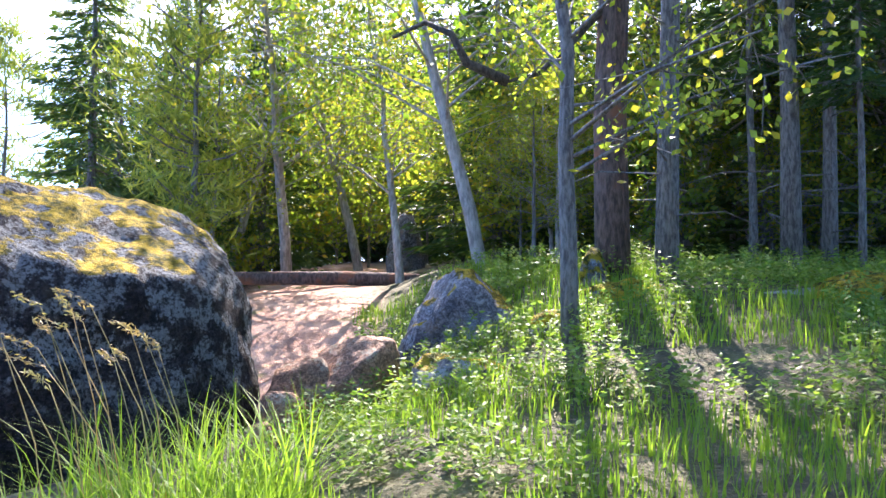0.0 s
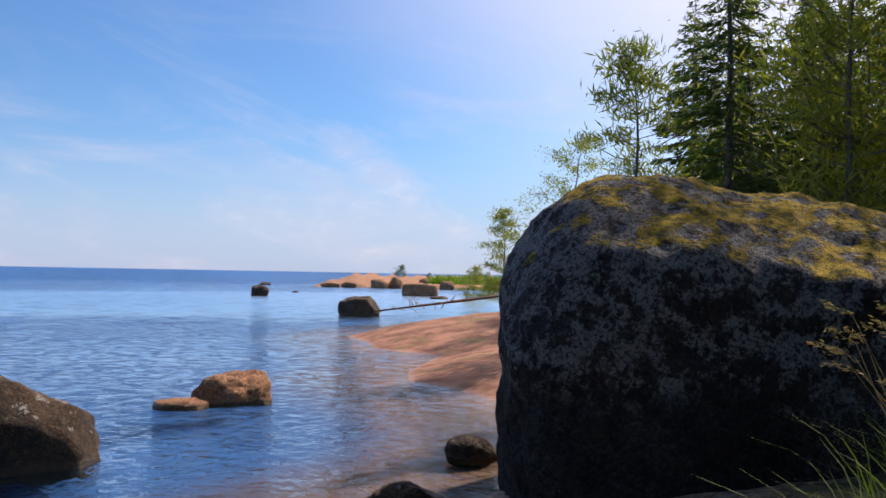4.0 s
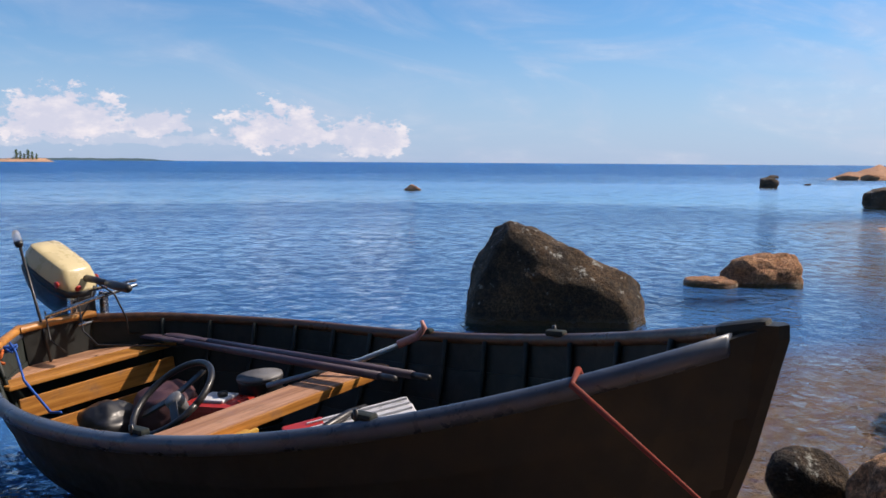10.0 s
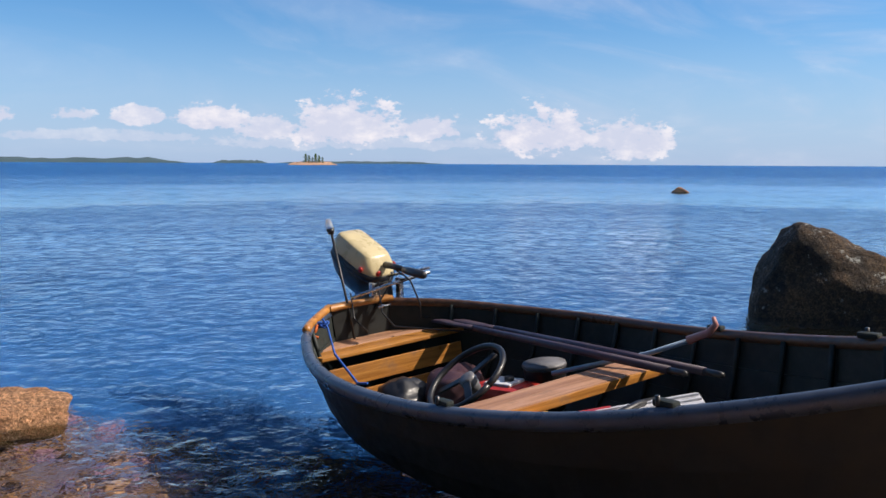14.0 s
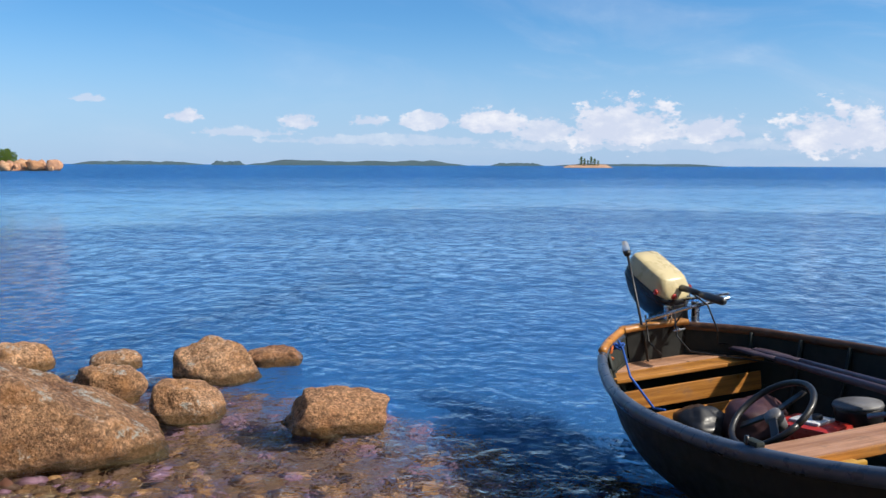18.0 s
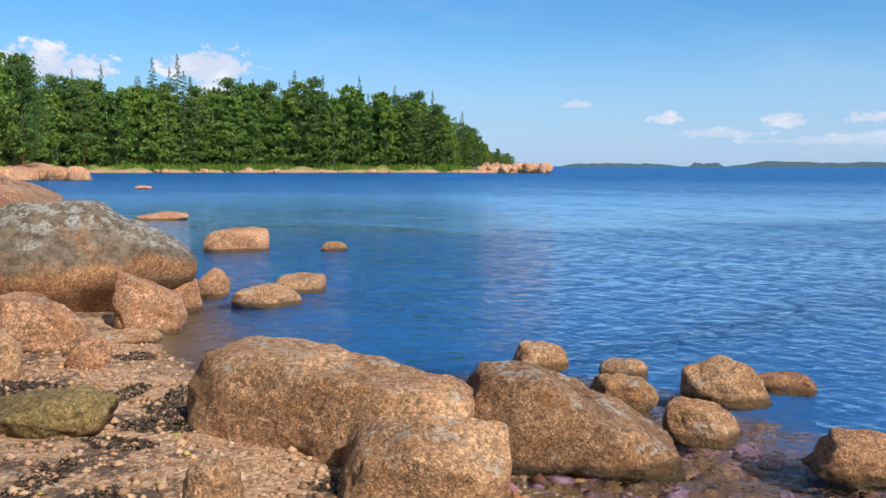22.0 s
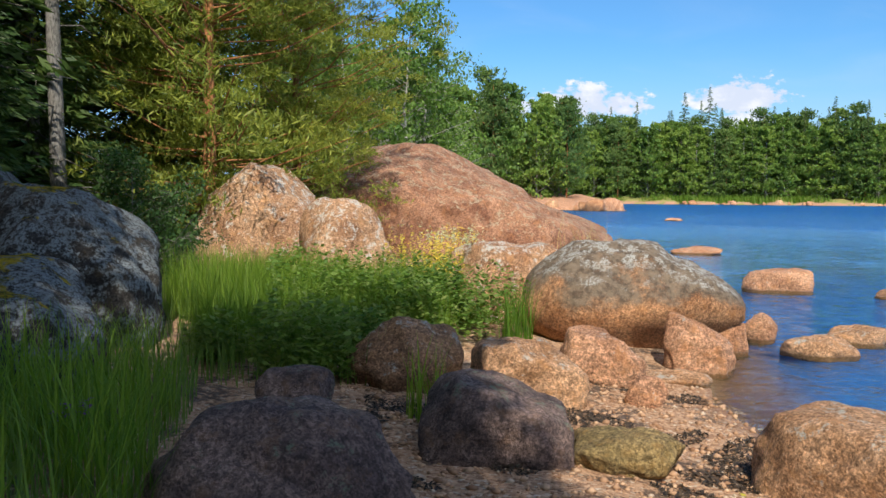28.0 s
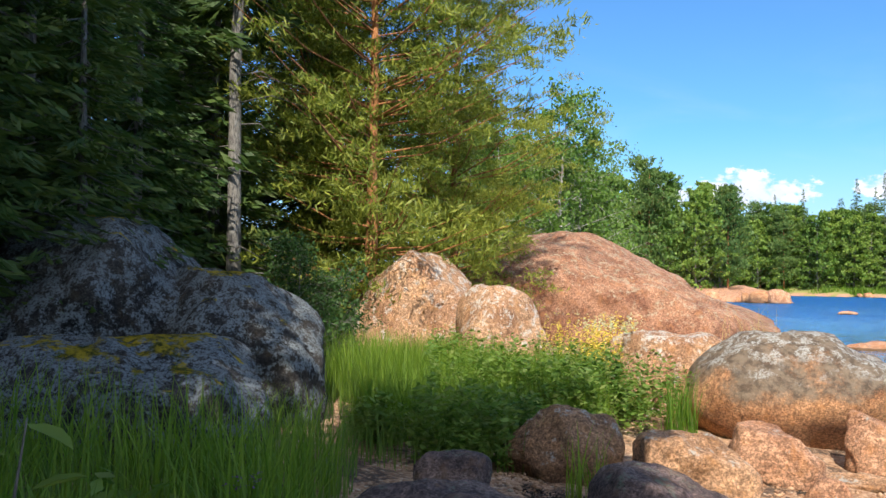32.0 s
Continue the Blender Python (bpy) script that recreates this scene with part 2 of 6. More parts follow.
ROCK_OUTCROP = rock_material("weathered red outcrop", (0.20, 0.085, 0.048), (0.46, 0.245, 0.15), lichen=(0.42, 0.36, 0.25), lichen_amount=0.42)
ROCK_GREY = rock_material("grey lichened rock", (0.026, 0.024, 0.023), (0.095, 0.085, 0.075), lichen=(0.25, 0.285, 0.30), lichen_amount=0.85, moss=0.25, wet=False)
ROCK_MOSSY = rock_material("mossy dark boulder rock", (0.020, 0.018, 0.018), (0.060, 0.055, 0.052), lichen=(0.23, 0.25, 0.245), lichen_amount=0.9, moss=0.62, wet=False, above=1.05)
ROCK_FOREST = rock_material("forest stone with moss", (0.10, 0.10, 0.11), (0.30, 0.29, 0.29), lichen=(0.4, 0.42, 0.42), lichen_amount=0.6, moss=0.95, wet=False)
ROCK_CUSHION = rock_material("stone under a moss cushion", (0.10, 0.10, 0.12), (0.26, 0.25, 0.27), lichen=(0.36, 0.40, 0.42), lichen_amount=0.5, moss=1.9, wet=False)
ROCK_SLAB = rock_material("weathered granite slab", (0.26, 0.13, 0.075), (0.46, 0.27, 0.16), lichen=(0.44, 0.40, 0.28), lichen_amount=0.35)


def leaf_material(name, a, b, through_amount=0.45, c=None):
    m, n = material(name)
    rnd = n.add("ShaderNodeNewGeometry").outputs["Random Per Island"]
    col = n.mix(rnd, rgb(a), rgb(b))
    own = n.add("ShaderNodeObjectInfo").outputs["Random"]
    col = n.mix(1.0, col, n.mix(own, (0.72, 0.82, 0.8, 1), (1.3, 1.18, 1.1, 1)), "MULTIPLY")
    if c:
        col = n.mix(n.step(n.math("FRACT", n.math("MULTIPLY", rnd, 7.31)), 0.72, 0.9), col, rgb(c))
    d = n.add("ShaderNodeBsdfPrincipled", {"Base Color": col, "Roughness": 0.55, "Specular IOR Level": 0.3})
    t = n.add("ShaderNodeBsdfTranslucent", {0: n.mix(1.0, col, (1.35, 1.5, 0.72, 1), "MULTIPLY")})
    mixed = n.add("ShaderNodeMixShader", {0: through_amount, 1: d.outputs[0], 2: t.outputs[0]})
    n.tree.links.new(mixed.outputs[0], n.add("ShaderNodeOutputMaterial").inputs[0])
    return m


LEAF_BIRCH = leaf_material("birch leaf", (0.115, 0.18, 0.022), (0.24, 0.29, 0.04), 0.52, (0.34, 0.27, 0.03))
LEAF_ALDER = leaf_material("alder leaf", (0.035, 0.085, 0.022), (0.07, 0.13, 0.035), 0.35)
NEEDLE_SPRUCE = leaf_material("spruce needles", (0.034, 0.078, 0.022), (0.085, 0.130, 0.034), 0.32)
NEEDLE_PINE = leaf_material("pine needles", (0.11, 0.155, 0.026), (0.31, 0.33, 0.055), 0.35)
NEEDLE_FAR = leaf_material("distant pine needles", (0.050, 0.11, 0.03), (0.115, 0.18, 0.048), 0.25)
LEAF_FAR = leaf_material("distant leaves", (0.085, 0.165, 0.028), (0.20, 0.29, 0.055), 0.3)
GRASS = leaf_material("green grass", (0.10, 0.19, 0.02), (0.22, 0.32, 0.04), 0.45)
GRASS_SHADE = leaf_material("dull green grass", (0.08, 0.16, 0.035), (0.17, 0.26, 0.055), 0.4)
GRASS_DRY = leaf_material("straw", (0.30, 0.22, 0.10), (0.45, 0.36, 0.18), 0.3)
HERB = leaf_material("herb leaves", (0.085, 0.17, 0.028), (0.20, 0.29, 0.065), 0.42, (0.22, 0.27, 0.08))
BLOSSOM_WHITE = leaf_material("cream blossom", (0.62, 0.58, 0.35), (0.75, 0.72, 0.55), 0.3)
BLOSSOM_YELLOW = leaf_material("yellow blossom", (0.55, 0.42, 0.04), (0.65, 0.55, 0.12), 0.3)
BLOSSOM_PURPLE = leaf_material("purple blossom", (0.12, 0.04, 0.25), (0.20, 0.06, 0.32), 0.3)


def bark_material(name, a, b, scale=1.0, plates=None):
    m, n = material(name)
    p = n.add("ShaderNodeNewGeometry").outputs["Position"]
    v = n.scaled(p, (26 * scale, 26 * scale, 7 * scale))
    crack = n.noise(v, 1.0, 6.0, 0.65)
    col = n.mix(n.step(crack, 0.35, 0.65), rgb(a), rgb(b))
    if plates:
        col = n.mix(n.step(n.noise(p, 2.2, 4.0, 0.6), 0.5, 0.62), col, rgb(plates))
    finish(n, col, 0.9, crack, 0.9, 0.02)
    return m


BARK_PINE = bark_material("pine bark", (0.045, 0.032, 0.028), (0.16, 0.11, 0.09), 1.0, (0.20, 0.085, 0.045))
BARK_PINE_TOP = bark_material("orange pine bark", (0.20, 0.08, 0.03), (0.46, 0.20, 0.075))
BARK_GREY = bark_material("grey spruce bark", (0.07, 0.065, 0.06), (0.21, 0.20, 0.18), 1.4)
BARK_DARK = bark_material("dark limb bark", (0.03, 0.026, 0.022), (0.10, 0.09, 0.075), 1.4)
BARK_BIRCH = bark_material("birch bark", (0.20, 0.19, 0.17), (0.42, 0.40, 0.36), 0.8)
BARK_DEAD = bark_material("bleached dead wood", (0.22, 0.20, 0.17), (0.46, 0.43, 0.38), 1.2)


def plain_material(name, colour, rough=0.5, metal=0.0, spread=0.25, scale=18.0, bump=0.15):
    m, n = material(name)
    p = n.add("ShaderNodeTexCoord").outputs["Object"]
    a = n.noise(p, scale, 5.0, 0.6)
    b = n.noise(p, scale * 0.13, 3.0, 0.6)
    f = n.math("ADD", n.math("MULTIPLY", a, 0.5), n.math("MULTIPLY", b, 0.5))
    col = n.mix(n.step(f, 0.3, 0.7), rgb([c * (1 - spread) for c in colour]), rgb([min(1, c * (1 + spread)) for c in colour]))
    finish(n, col, n.step(a, 0.3, 0.7, max(0.05, rough - 0.1), min(1, rough + 0.15)), a, bump, 0.004, metal)
    return m


def wood_material(name, a, b, gloss=0.35, along=0):
    m, n = material(name)
    p = n.add("ShaderNodeTexCoord").outputs["Object"]
    s = [30.0, 30.0, 30.0]
    s[along] = 1.6
    grain = n.noise(n.scaled(p, s), 1.0, 6.0, 0.65, 0.4)
    wear = n.noise(p, 6.0, 5.0, 0.65)
    col = n.mix(n.step(grain, 0.3, 0.7), rgb(a), rgb(b))
    col = n.mix(n.math("MULTIPLY", n.step(wear, 0.55, 0.7), 0.6), col, rgb([0.5 * x + 0.06 for x in a]))
    finish(n, col, n.step(wear, 0.3, 0.7, gloss, gloss + 0.3), grain, 0.35, 0.004)
    return m


# ---- ground and water ----
SHORE = [(-30.0, 62.0), (-24.0, 44.0), (-21.0, 30.0), (-19.0, 22.5), (-18.3, 18.0), (-14.0, 15.0), (-12.4, 15.2), (-10.8, 11.6), (-8.0, 10.2), (-5.8, 9.0),
         (-5.0, 7.0), (-4.9, 4.6), (-4.3, 2.9), (-3.4, 1.5), (-2.9, 0.3), (-2.9, -1.4), (-3.3, -2.9), (-4.0, -4.2), (-4.4, -5.8), (-4.5, -7.6),
         (-4.6, -9.4), (-5.6, -10.9), (-6.2, -12.5), (-6.0, -15.0), (-7.0, -20.0), (-9.5, -25.0), (-11.5, -34.0), (-9.0, -50.0), (-14.0, -90.0),
         (-45.0, -170.0)]
LAND = SHORE + [(60.0, -260.0), (400.0, -200.0), (400.0, 300.0), (20.0, 120.0)]


def shore_distance(x, y):
    """Signed distance from the shoreline; land is positive."""
    x, y = np.asarray(x, float), np.asarray(y, float)
    best = np.full(x.shape, 1e9)
    inside = np.zeros(x.shape, bool)
    for i in range(len(LAND)):
        (ax, ay), (bx, by) = LAND[i], LAND[(i + 1) % len(LAND)]
        ex, ey = bx - ax, by - ay
        k = np.clip(((x - ax) * ex + (y - ay) * ey) / (ex * ex + ey * ey), 0, 1)
        best = np.minimum(best, np.hypot(x - ax - k * ex, y - ay - k * ey))
        if ay != by:
            inside ^= ((ay > y) != (by > y)) & (x < ex * (y - ay) / ey + ax)
    return np.where(inside, best, -best)


def smooth(v, lo, hi):
    t = np.clip((np.asarray(v, float) - lo) / (hi - lo), 0, 1)
    return t * t * (3 - 2 * t)


def waves(x, y, s):
    return np.sin(x * s + 1.3 * np.sin(y * s * 0.7 + 0.5)) * np.cos(y * s * 1.1 + 1.7 * np.sin(x * s * 0.6)) * 0.5


def height(x, y):
    x, y = np.asarray(x, float), np.asarray(y, float)
    d = shore_distance(x, y) + 0.35 * waves(x, y, 1.1) * smooth(np.hypot(x, y), 2, 5)
    north = smooth(y, -0.5, 4.5)
    slope = 0.11 + 0.13 * north
    cap = 0.75 + 0.95 * north
    up = cap * (1 - np.exp(-np.maximum(d, 0) * slope / cap)) + 0.045 * np.maximum(d - 6, 0)
    up = np.minimum(up, 5.0)
    down = np.maximum(-(0.24 - 0.02 * smooth(-y, 1.2, 2.8) + 0.44 * smooth(-y, 6.5, 9.0)) * np.maximum(-d, 0), -3.2)
    rise = smooth(y, 4.0, 9.5) * smooth(x, -0.9, 1.2) * (0.95 - 0.4 * smooth(x, 2.2, 4.0)) + 0.78 * smooth(y, 8.0, 12.5) * smooth(x, -6.0, -2.5)
    up = up + rise
    shelf = 1.95 + 0.035 * np.maximum(y - 10.0, 0)
    up = np.where(y > 0, shelf - np.log1p(np.exp(np.clip((shelf - up) * 7.0, -30, 30))) / 7.0, up)
    bumps = 0.05 * waves(x, y, 2.7) + 0.025 * waves(x, y, 7.3)
    return np.where(d > 0, up, down) + bumps * smooth(d, -0.8, 1.5)


def ground_z(x, y):
    return float(height(np.array([x]), np.array([y]))[0])


def mesh_from(name, verts, faces, mat, shade=True):
    me = bpy.data.meshes.new(name)
    me.from_pydata(np.asarray(verts).tolist(), [], np.asarray(faces).tolist() if isinstance(faces, np.ndarray) else faces)
    if mat:
        me.materials.append(mat)
    if shade:
        me.shade_smooth()
    return me


def polar_sheet(name, cx, cy, radii, count, mat, zfun):
    a = np.arange(count) * 2 * math.pi / count
    x = cx + np.outer(radii, np.cos(a)).ravel()
    y = cy + np.outer(radii, np.sin(a)).ravel()
    v = np.column_stack([x, y, zfun(x, y)])
    v = np.vstack([v, [cx, cy, float(zfun(np.array([cx]), np.array([cy]))[0])]])
    i, j = np.meshgrid(np.arange(len(radii) - 1), np.arange(count), indexing="ij")
    k = (j + 1) % count
    q = np.stack([i * count + j, (i + 1) * count + j, (i + 1) * count + k, i * count + k], -1).reshape(-1, 4).tolist()
    q += [[len(v) - 1, b, (b + 1) % count] for b in range(count)]
    return mesh_from(name, v, q, mat)


m_ground, n = material("gravel, soil and sea bed with painted water blue")
p = n.add("ShaderNodeNewGeometry").outputs["Position"]
px, py, pz = n.xyz(p)
cells = n.add("ShaderNodeTexVoronoi", {"Vector": p, "Scale": 34.0})
peb = n.mix(n.xyz(cells.outputs["Color"])[0], (0.26, 0.135, 0.070, 1), (0.55, 0.345, 0.21, 1))
peb = n.mix(n.step(n.xyz(cells.outputs["Color"])[1], 0.85, 1.0), peb, (0.60, 0.48, 0.36, 1))
weed = n.math("MULTIPLY", n.step(n.noise(p, 1.7, 6.0, 0.7), 0.49, 0.58), n.step(n.noise(p, 14.0, 4.0, 0.7), 0.36, 0.5))
weed = n.math("MULTIPLY", weed, n.step(pz, -0.02, 0.08))
beach = n.mix(n.math("MULTIPLY", weed, 0.85), peb, (0.035, 0.024, 0.018, 1))
beach = n.mix(n.step(pz, 0.06, -0.05), beach, n.mix(n.noise(p, 3.0, 5.0), (0.075, 0.030, 0.012, 1), (0.26, 0.11, 0.036, 1)))
beach = n.mix(n.math("MULTIPLY", n.step(n.noise(p, 7.0, 5.0, 0.7), 0.5, 0.62), n.step(pz, 0.0, -0.08)), beach, (0.13, 0.06, 0.085, 1))
# blue upwelling light of deep water, painted onto the bed by its depth
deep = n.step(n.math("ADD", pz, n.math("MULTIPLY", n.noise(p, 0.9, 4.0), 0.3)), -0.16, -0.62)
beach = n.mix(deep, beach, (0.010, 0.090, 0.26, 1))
soil = n.mix(n.step(n.noise(p, 2.3, 6.0, 0.7), 0.35, 0.65), (0.045, 0.04, 0.018, 1), (0.11, 0.105, 0.035, 1))
soil = n.mix(n.step(n.noise(p, 21.0, 4.0, 0.7), 0.55, 0.7), soil, (0.22, 0.15, 0.085, 1))
inland = n.step(n.math("ADD", pz, n.math("MULTIPLY", n.noise(p, 1.1, 4.0), 0.5)), 0.66, 0.86)
col = n.mix(inland, beach, soil)
gran = n.mix(n.step(n.noise(p, 2.6, 6.0, 0.65), 0.35, 0.65), (0.34, 0.17, 0.10, 1), (0.56, 0.34, 0.22, 1))
gran = n.mix(n.step(px, -3.4, -5.0), gran, n.mix(n.step(n.noise(p, 1.6, 6.0, 0.7), 0.36, 0.64), (0.22, 0.085, 0.045, 1), (0.46, 0.225, 0.13, 1)))
gran = n.mix(n.math("MULTIPLY", n.step(n.noise(p, 1.2, 6.0, 0.7), 0.54, 0.64), 0.8), gran, (0.20, 0.17, 0.045, 1))
bare = n.math("MULTIPLY", n.step(n.math("ADD", py, n.math("MULTIPLY", n.noise(p, 0.7), 2.0)), 7.6, 8.6), n.step(n.math("ADD", px, n.math("MULTIPLY", n.noise(p, 0.9), 1.2)), 0.0, -0.5))
bare = n.math("MULTIPLY", bare, n.step(py, 30.0, 16.0))
bare = n.math("MULTIPLY", bare, n.step(pz, -0.3, 0.0))
col = n.mix(bare, col, gran)
high = n.math("ADD", n.math("MULTIPLY", cells.outputs["Distance"], -1.0), n.noise(p, 60.0, 4.0, 0.7))
finish(n, col, n.step(pz, 0.05, 0.0, 0.9, 0.5), high, 0.8, 0.02)

radii = np.concatenate([np.linspace(0.5, 14, 110), np.geomspace(14.3, 4500, 70)])
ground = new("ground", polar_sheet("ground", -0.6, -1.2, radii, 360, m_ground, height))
tagged(ground, "gravel beach, mossy forest floor and brown sea bed, painted water-blue where deep", "ground", kind="structure")

m_water, n = material("sea water")
p = n.add("ShaderNodeNewGeometry").outputs["Position"]
away = n.add("ShaderNodeVectorMath", {0: p}, operation="LENGTH").outputs["Value"]
drift = n.noise(n.scaled(p, (0.05, 0.02, 1.0)), 1.0, 4.0, 0.55)
span = n.math("ADD", n.math("ADD", away, n.step(n.xyz(p)[1], -4.0, -22.0, 0.0, 14.0)), n.math("MULTIPLY", n.math("SUBTRACT", drift, 0.5), 46.0))
# a smooth lane some way out, wind-ruffled water before and beyond it
lane = n.math("MULTIPLY", n.step(span, 30.0, 42.0), n.step(span, 90.0, 62.0))
cat = n.step(n.noise(n.scaled(p, (0.16, 0.05, 1.0)), 1.0, 4.0, 0.6), 0.40, 0.62)
ripple = n.noise(p, 5.0, 3.0, 0.6, 0.25)
chop = n.noise(p, 1.9, 4.0, 0.62, 0.3)
swell = n.noise(p, 0.24, 4.0, 0.6, 0.3)
h = n.math("ADD", n.math("MULTIPLY", ripple, n.step(away, 8.0, 30.0, 0.055, 0.03)), n.math("ADD", n.math("MULTIPLY", chop, n.step(away, 8.0, 35.0, 0.085, 0.20)), n.math("MULTIPLY", swell, n.step(away, 12.0, 70.0, 0.08, 0.9))))
force = n.math("MULTIPLY", n.step(lane, 0.0, 1.0, 1.0, 0.30), n.step(cat, 0.0, 1.0, 0.72, 1.1))
h = n.math("MULTIPLY", h, force)
bump = n.add("ShaderNodeBump", {"Strength": 1.0, "Distance": 1.0, "Height": h}).outputs[0]
fres = n.add("ShaderNodeFresnel", {"IOR": 1.333, "Normal": bump}).outputs[0]
# far ruffled water mirrors less; distance, lane and noise paint the sheen's brightness
sheen_gain = n.math("MULTIPLY", n.step(span, 85.0, 150.0, 1.0, 0.36), n.math("MULTIPLY", n.step(lane, 0.0, 1.0, 1.0, 1.7), n.step(away, 5.0, 20.0, 0.50, 1.15)))
near = n.step(away, 7.0, 16.0)
# noise apart from the bump paints bright and dark glints into the mirroring
glint_noise = n.math("ADD", n.math("MULTIPLY", n.noise(p, 7.5, 3.0, 0.6, 0.25), n.math("SUBTRACT", 1.0, near)), n.math("MULTIPLY", n.noise(p, 3.2, 3.0, 0.6, 0.25), near))
beyond = n.step(away, 18.0, 42.0)
streak = n.math("ADD", n.math("MULTIPLY", glint_noise, n.math("SUBTRACT", 1.0, beyond)), n.math("MULTIPLY", n.noise(p, 1.0, 4.0, 0.65, 0.25), beyond))
sheen_gain = n.math("MULTIPLY", sheen_gain, n.step(streak, 0.39, 0.61, 0.46, 1.5))
gloss_part = n.math("MULTIPLY", fres, sheen_gain, True)
body = n.add("ShaderNodeBsdfRefraction", {"Color": (0.70, 0.88, 0.97, 1), "Roughness": 0.0, "IOR": 1.333, "Normal": bump})
mirror = n.add("ShaderNodeBsdfGlossy", {"Color": (0.76, 0.92, 1.0, 1), "Roughness": n.step(away, 9.0, 60.0, 0.02, 0.22), "Normal": bump})
both = n.add("ShaderNodeMixShader", {0: gloss_part, 1: body.outputs[0], 2: mirror.outputs[0]})
n.tree.links.new(both.outputs[0], n.add("ShaderNodeOutputMaterial").inputs[0])
bm = bmesh.new()
bmesh.ops.create_circle(bm, cap_ends=True, radius=4500, segments=96)
me = bpy.data.meshes.new("sea")
bm.to_mesh(me)
bm.free()
me.materials.append(m_water)
sea = new("sea_water", me)
sea.visible_shadow = False
tagged(sea, "calm blue sea with small ripples", "sea", kind="structure")


# ---- builders ----
def part(name, bm_or_mesh, mat, parent, label="", shade=True):
    if isinstance(bm_or_mesh, bmesh.types.BMesh):
        me = bpy.data.meshes.new(name)
        bm_or_mesh.to_mesh(me)
        bm_or_mesh.free()
        if shade:
            me.shade_smooth()
    else:
        me = bm_or_mesh
    if mat and not me.materials:
        me.materials.append(mat)
    ob = new(name, me)
    ob.parent = parent
    if label:
        ob["label"] = label
    return ob


def thing(name, label, category, m=None, group="", kind=""):
    ob = new(name)
    ob.empty_display_size = 0.1
    if m is not None:
        ob.matrix_basis = m
    return tagged(ob, label, category, group, kind)


def tube(points, radii, sides=8, cap=True):
    """Vertices and faces of a bent, tapered tube."""
    pts = [Vector(q) for q in points]
    rad = radii if isinstance(radii, (list, tuple, np.ndarray)) else [radii] * len(pts)
    vs, fs = [], []
    side = None
    for i, q in enumerate(pts):
        d = (pts[min(i + 1, len(pts) - 1)] - pts[max(i - 1, 0)]).normalized()
        if side is None:
            side = d.orthogonal().normalized()
        side = (side - d * side.dot(d)).normalized()
        up = d.cross(side)
        for k in range(sides):
            a = 2 * math.pi * k / sides
            vs.append(tuple(q + (side * math.cos(a) + up * math.sin(a)) * rad[i]))
    for i in range(len(pts) - 1):
        for k in range(sides):
            l = (k + 1) % sides
            fs.append([i * sides + k, i * sides + l, (i + 1) * sides + l, (i + 1) * sides + k])
    if cap:
        fs.append(list(range(sides))[::-1])
        fs.append([(len(pts) - 1) * sides + k for k in range(sides)])
    return vs, fs


def merge(pieces):
    vs, fs = [], []
    for v, f in pieces:
        o = len(vs)
        vs += list(v)
        fs += [[i + o for i in q] for q in f]
    return vs, fs


def tube_mesh(name, points, radii, mat, sides=8):
    return mesh_from(name, *tube(points, radii, sides), mat)


def leaf_mesh(name, c, u, v, mat):
    """One rhombic leaf at each centre c, with half axes u (along) and v (across)."""
    c, u, v = (np.asarray(q, float) for q in (c, u, v))
    k = len(c)
    verts = np.stack([c - u, c - v * 1.0 + u * 0.1, c + u, c + v * 1.0 + u * 0.1], 1).reshape(-1, 3)
    return mesh_from(name, verts, np.arange(4 * k).reshape(k, 4), mat, False)


def unit(v):
    return v / np.maximum(np.linalg.norm(v, axis=-1, keepdims=True), 1e-9)


FORMS = {"dome": (2.6, 34, 15, 0.68, 0.93), "block": (4.5, 60, 13, 0.66, 0.92), "flat": (3.0, 30, 11, 0.72, 0.95), "slope": (6.0, 60, 9, 0.72, 0.94), "peak": (5.5, 60, 10, 0.74, 0.95),
         "round": (2.6, 24, 9, 0.84, 0.98), "great": (4.6, 20, 6, 0.93, 0.99), "hewn": (12.0, 34, 5, 0.88, 0.97)}


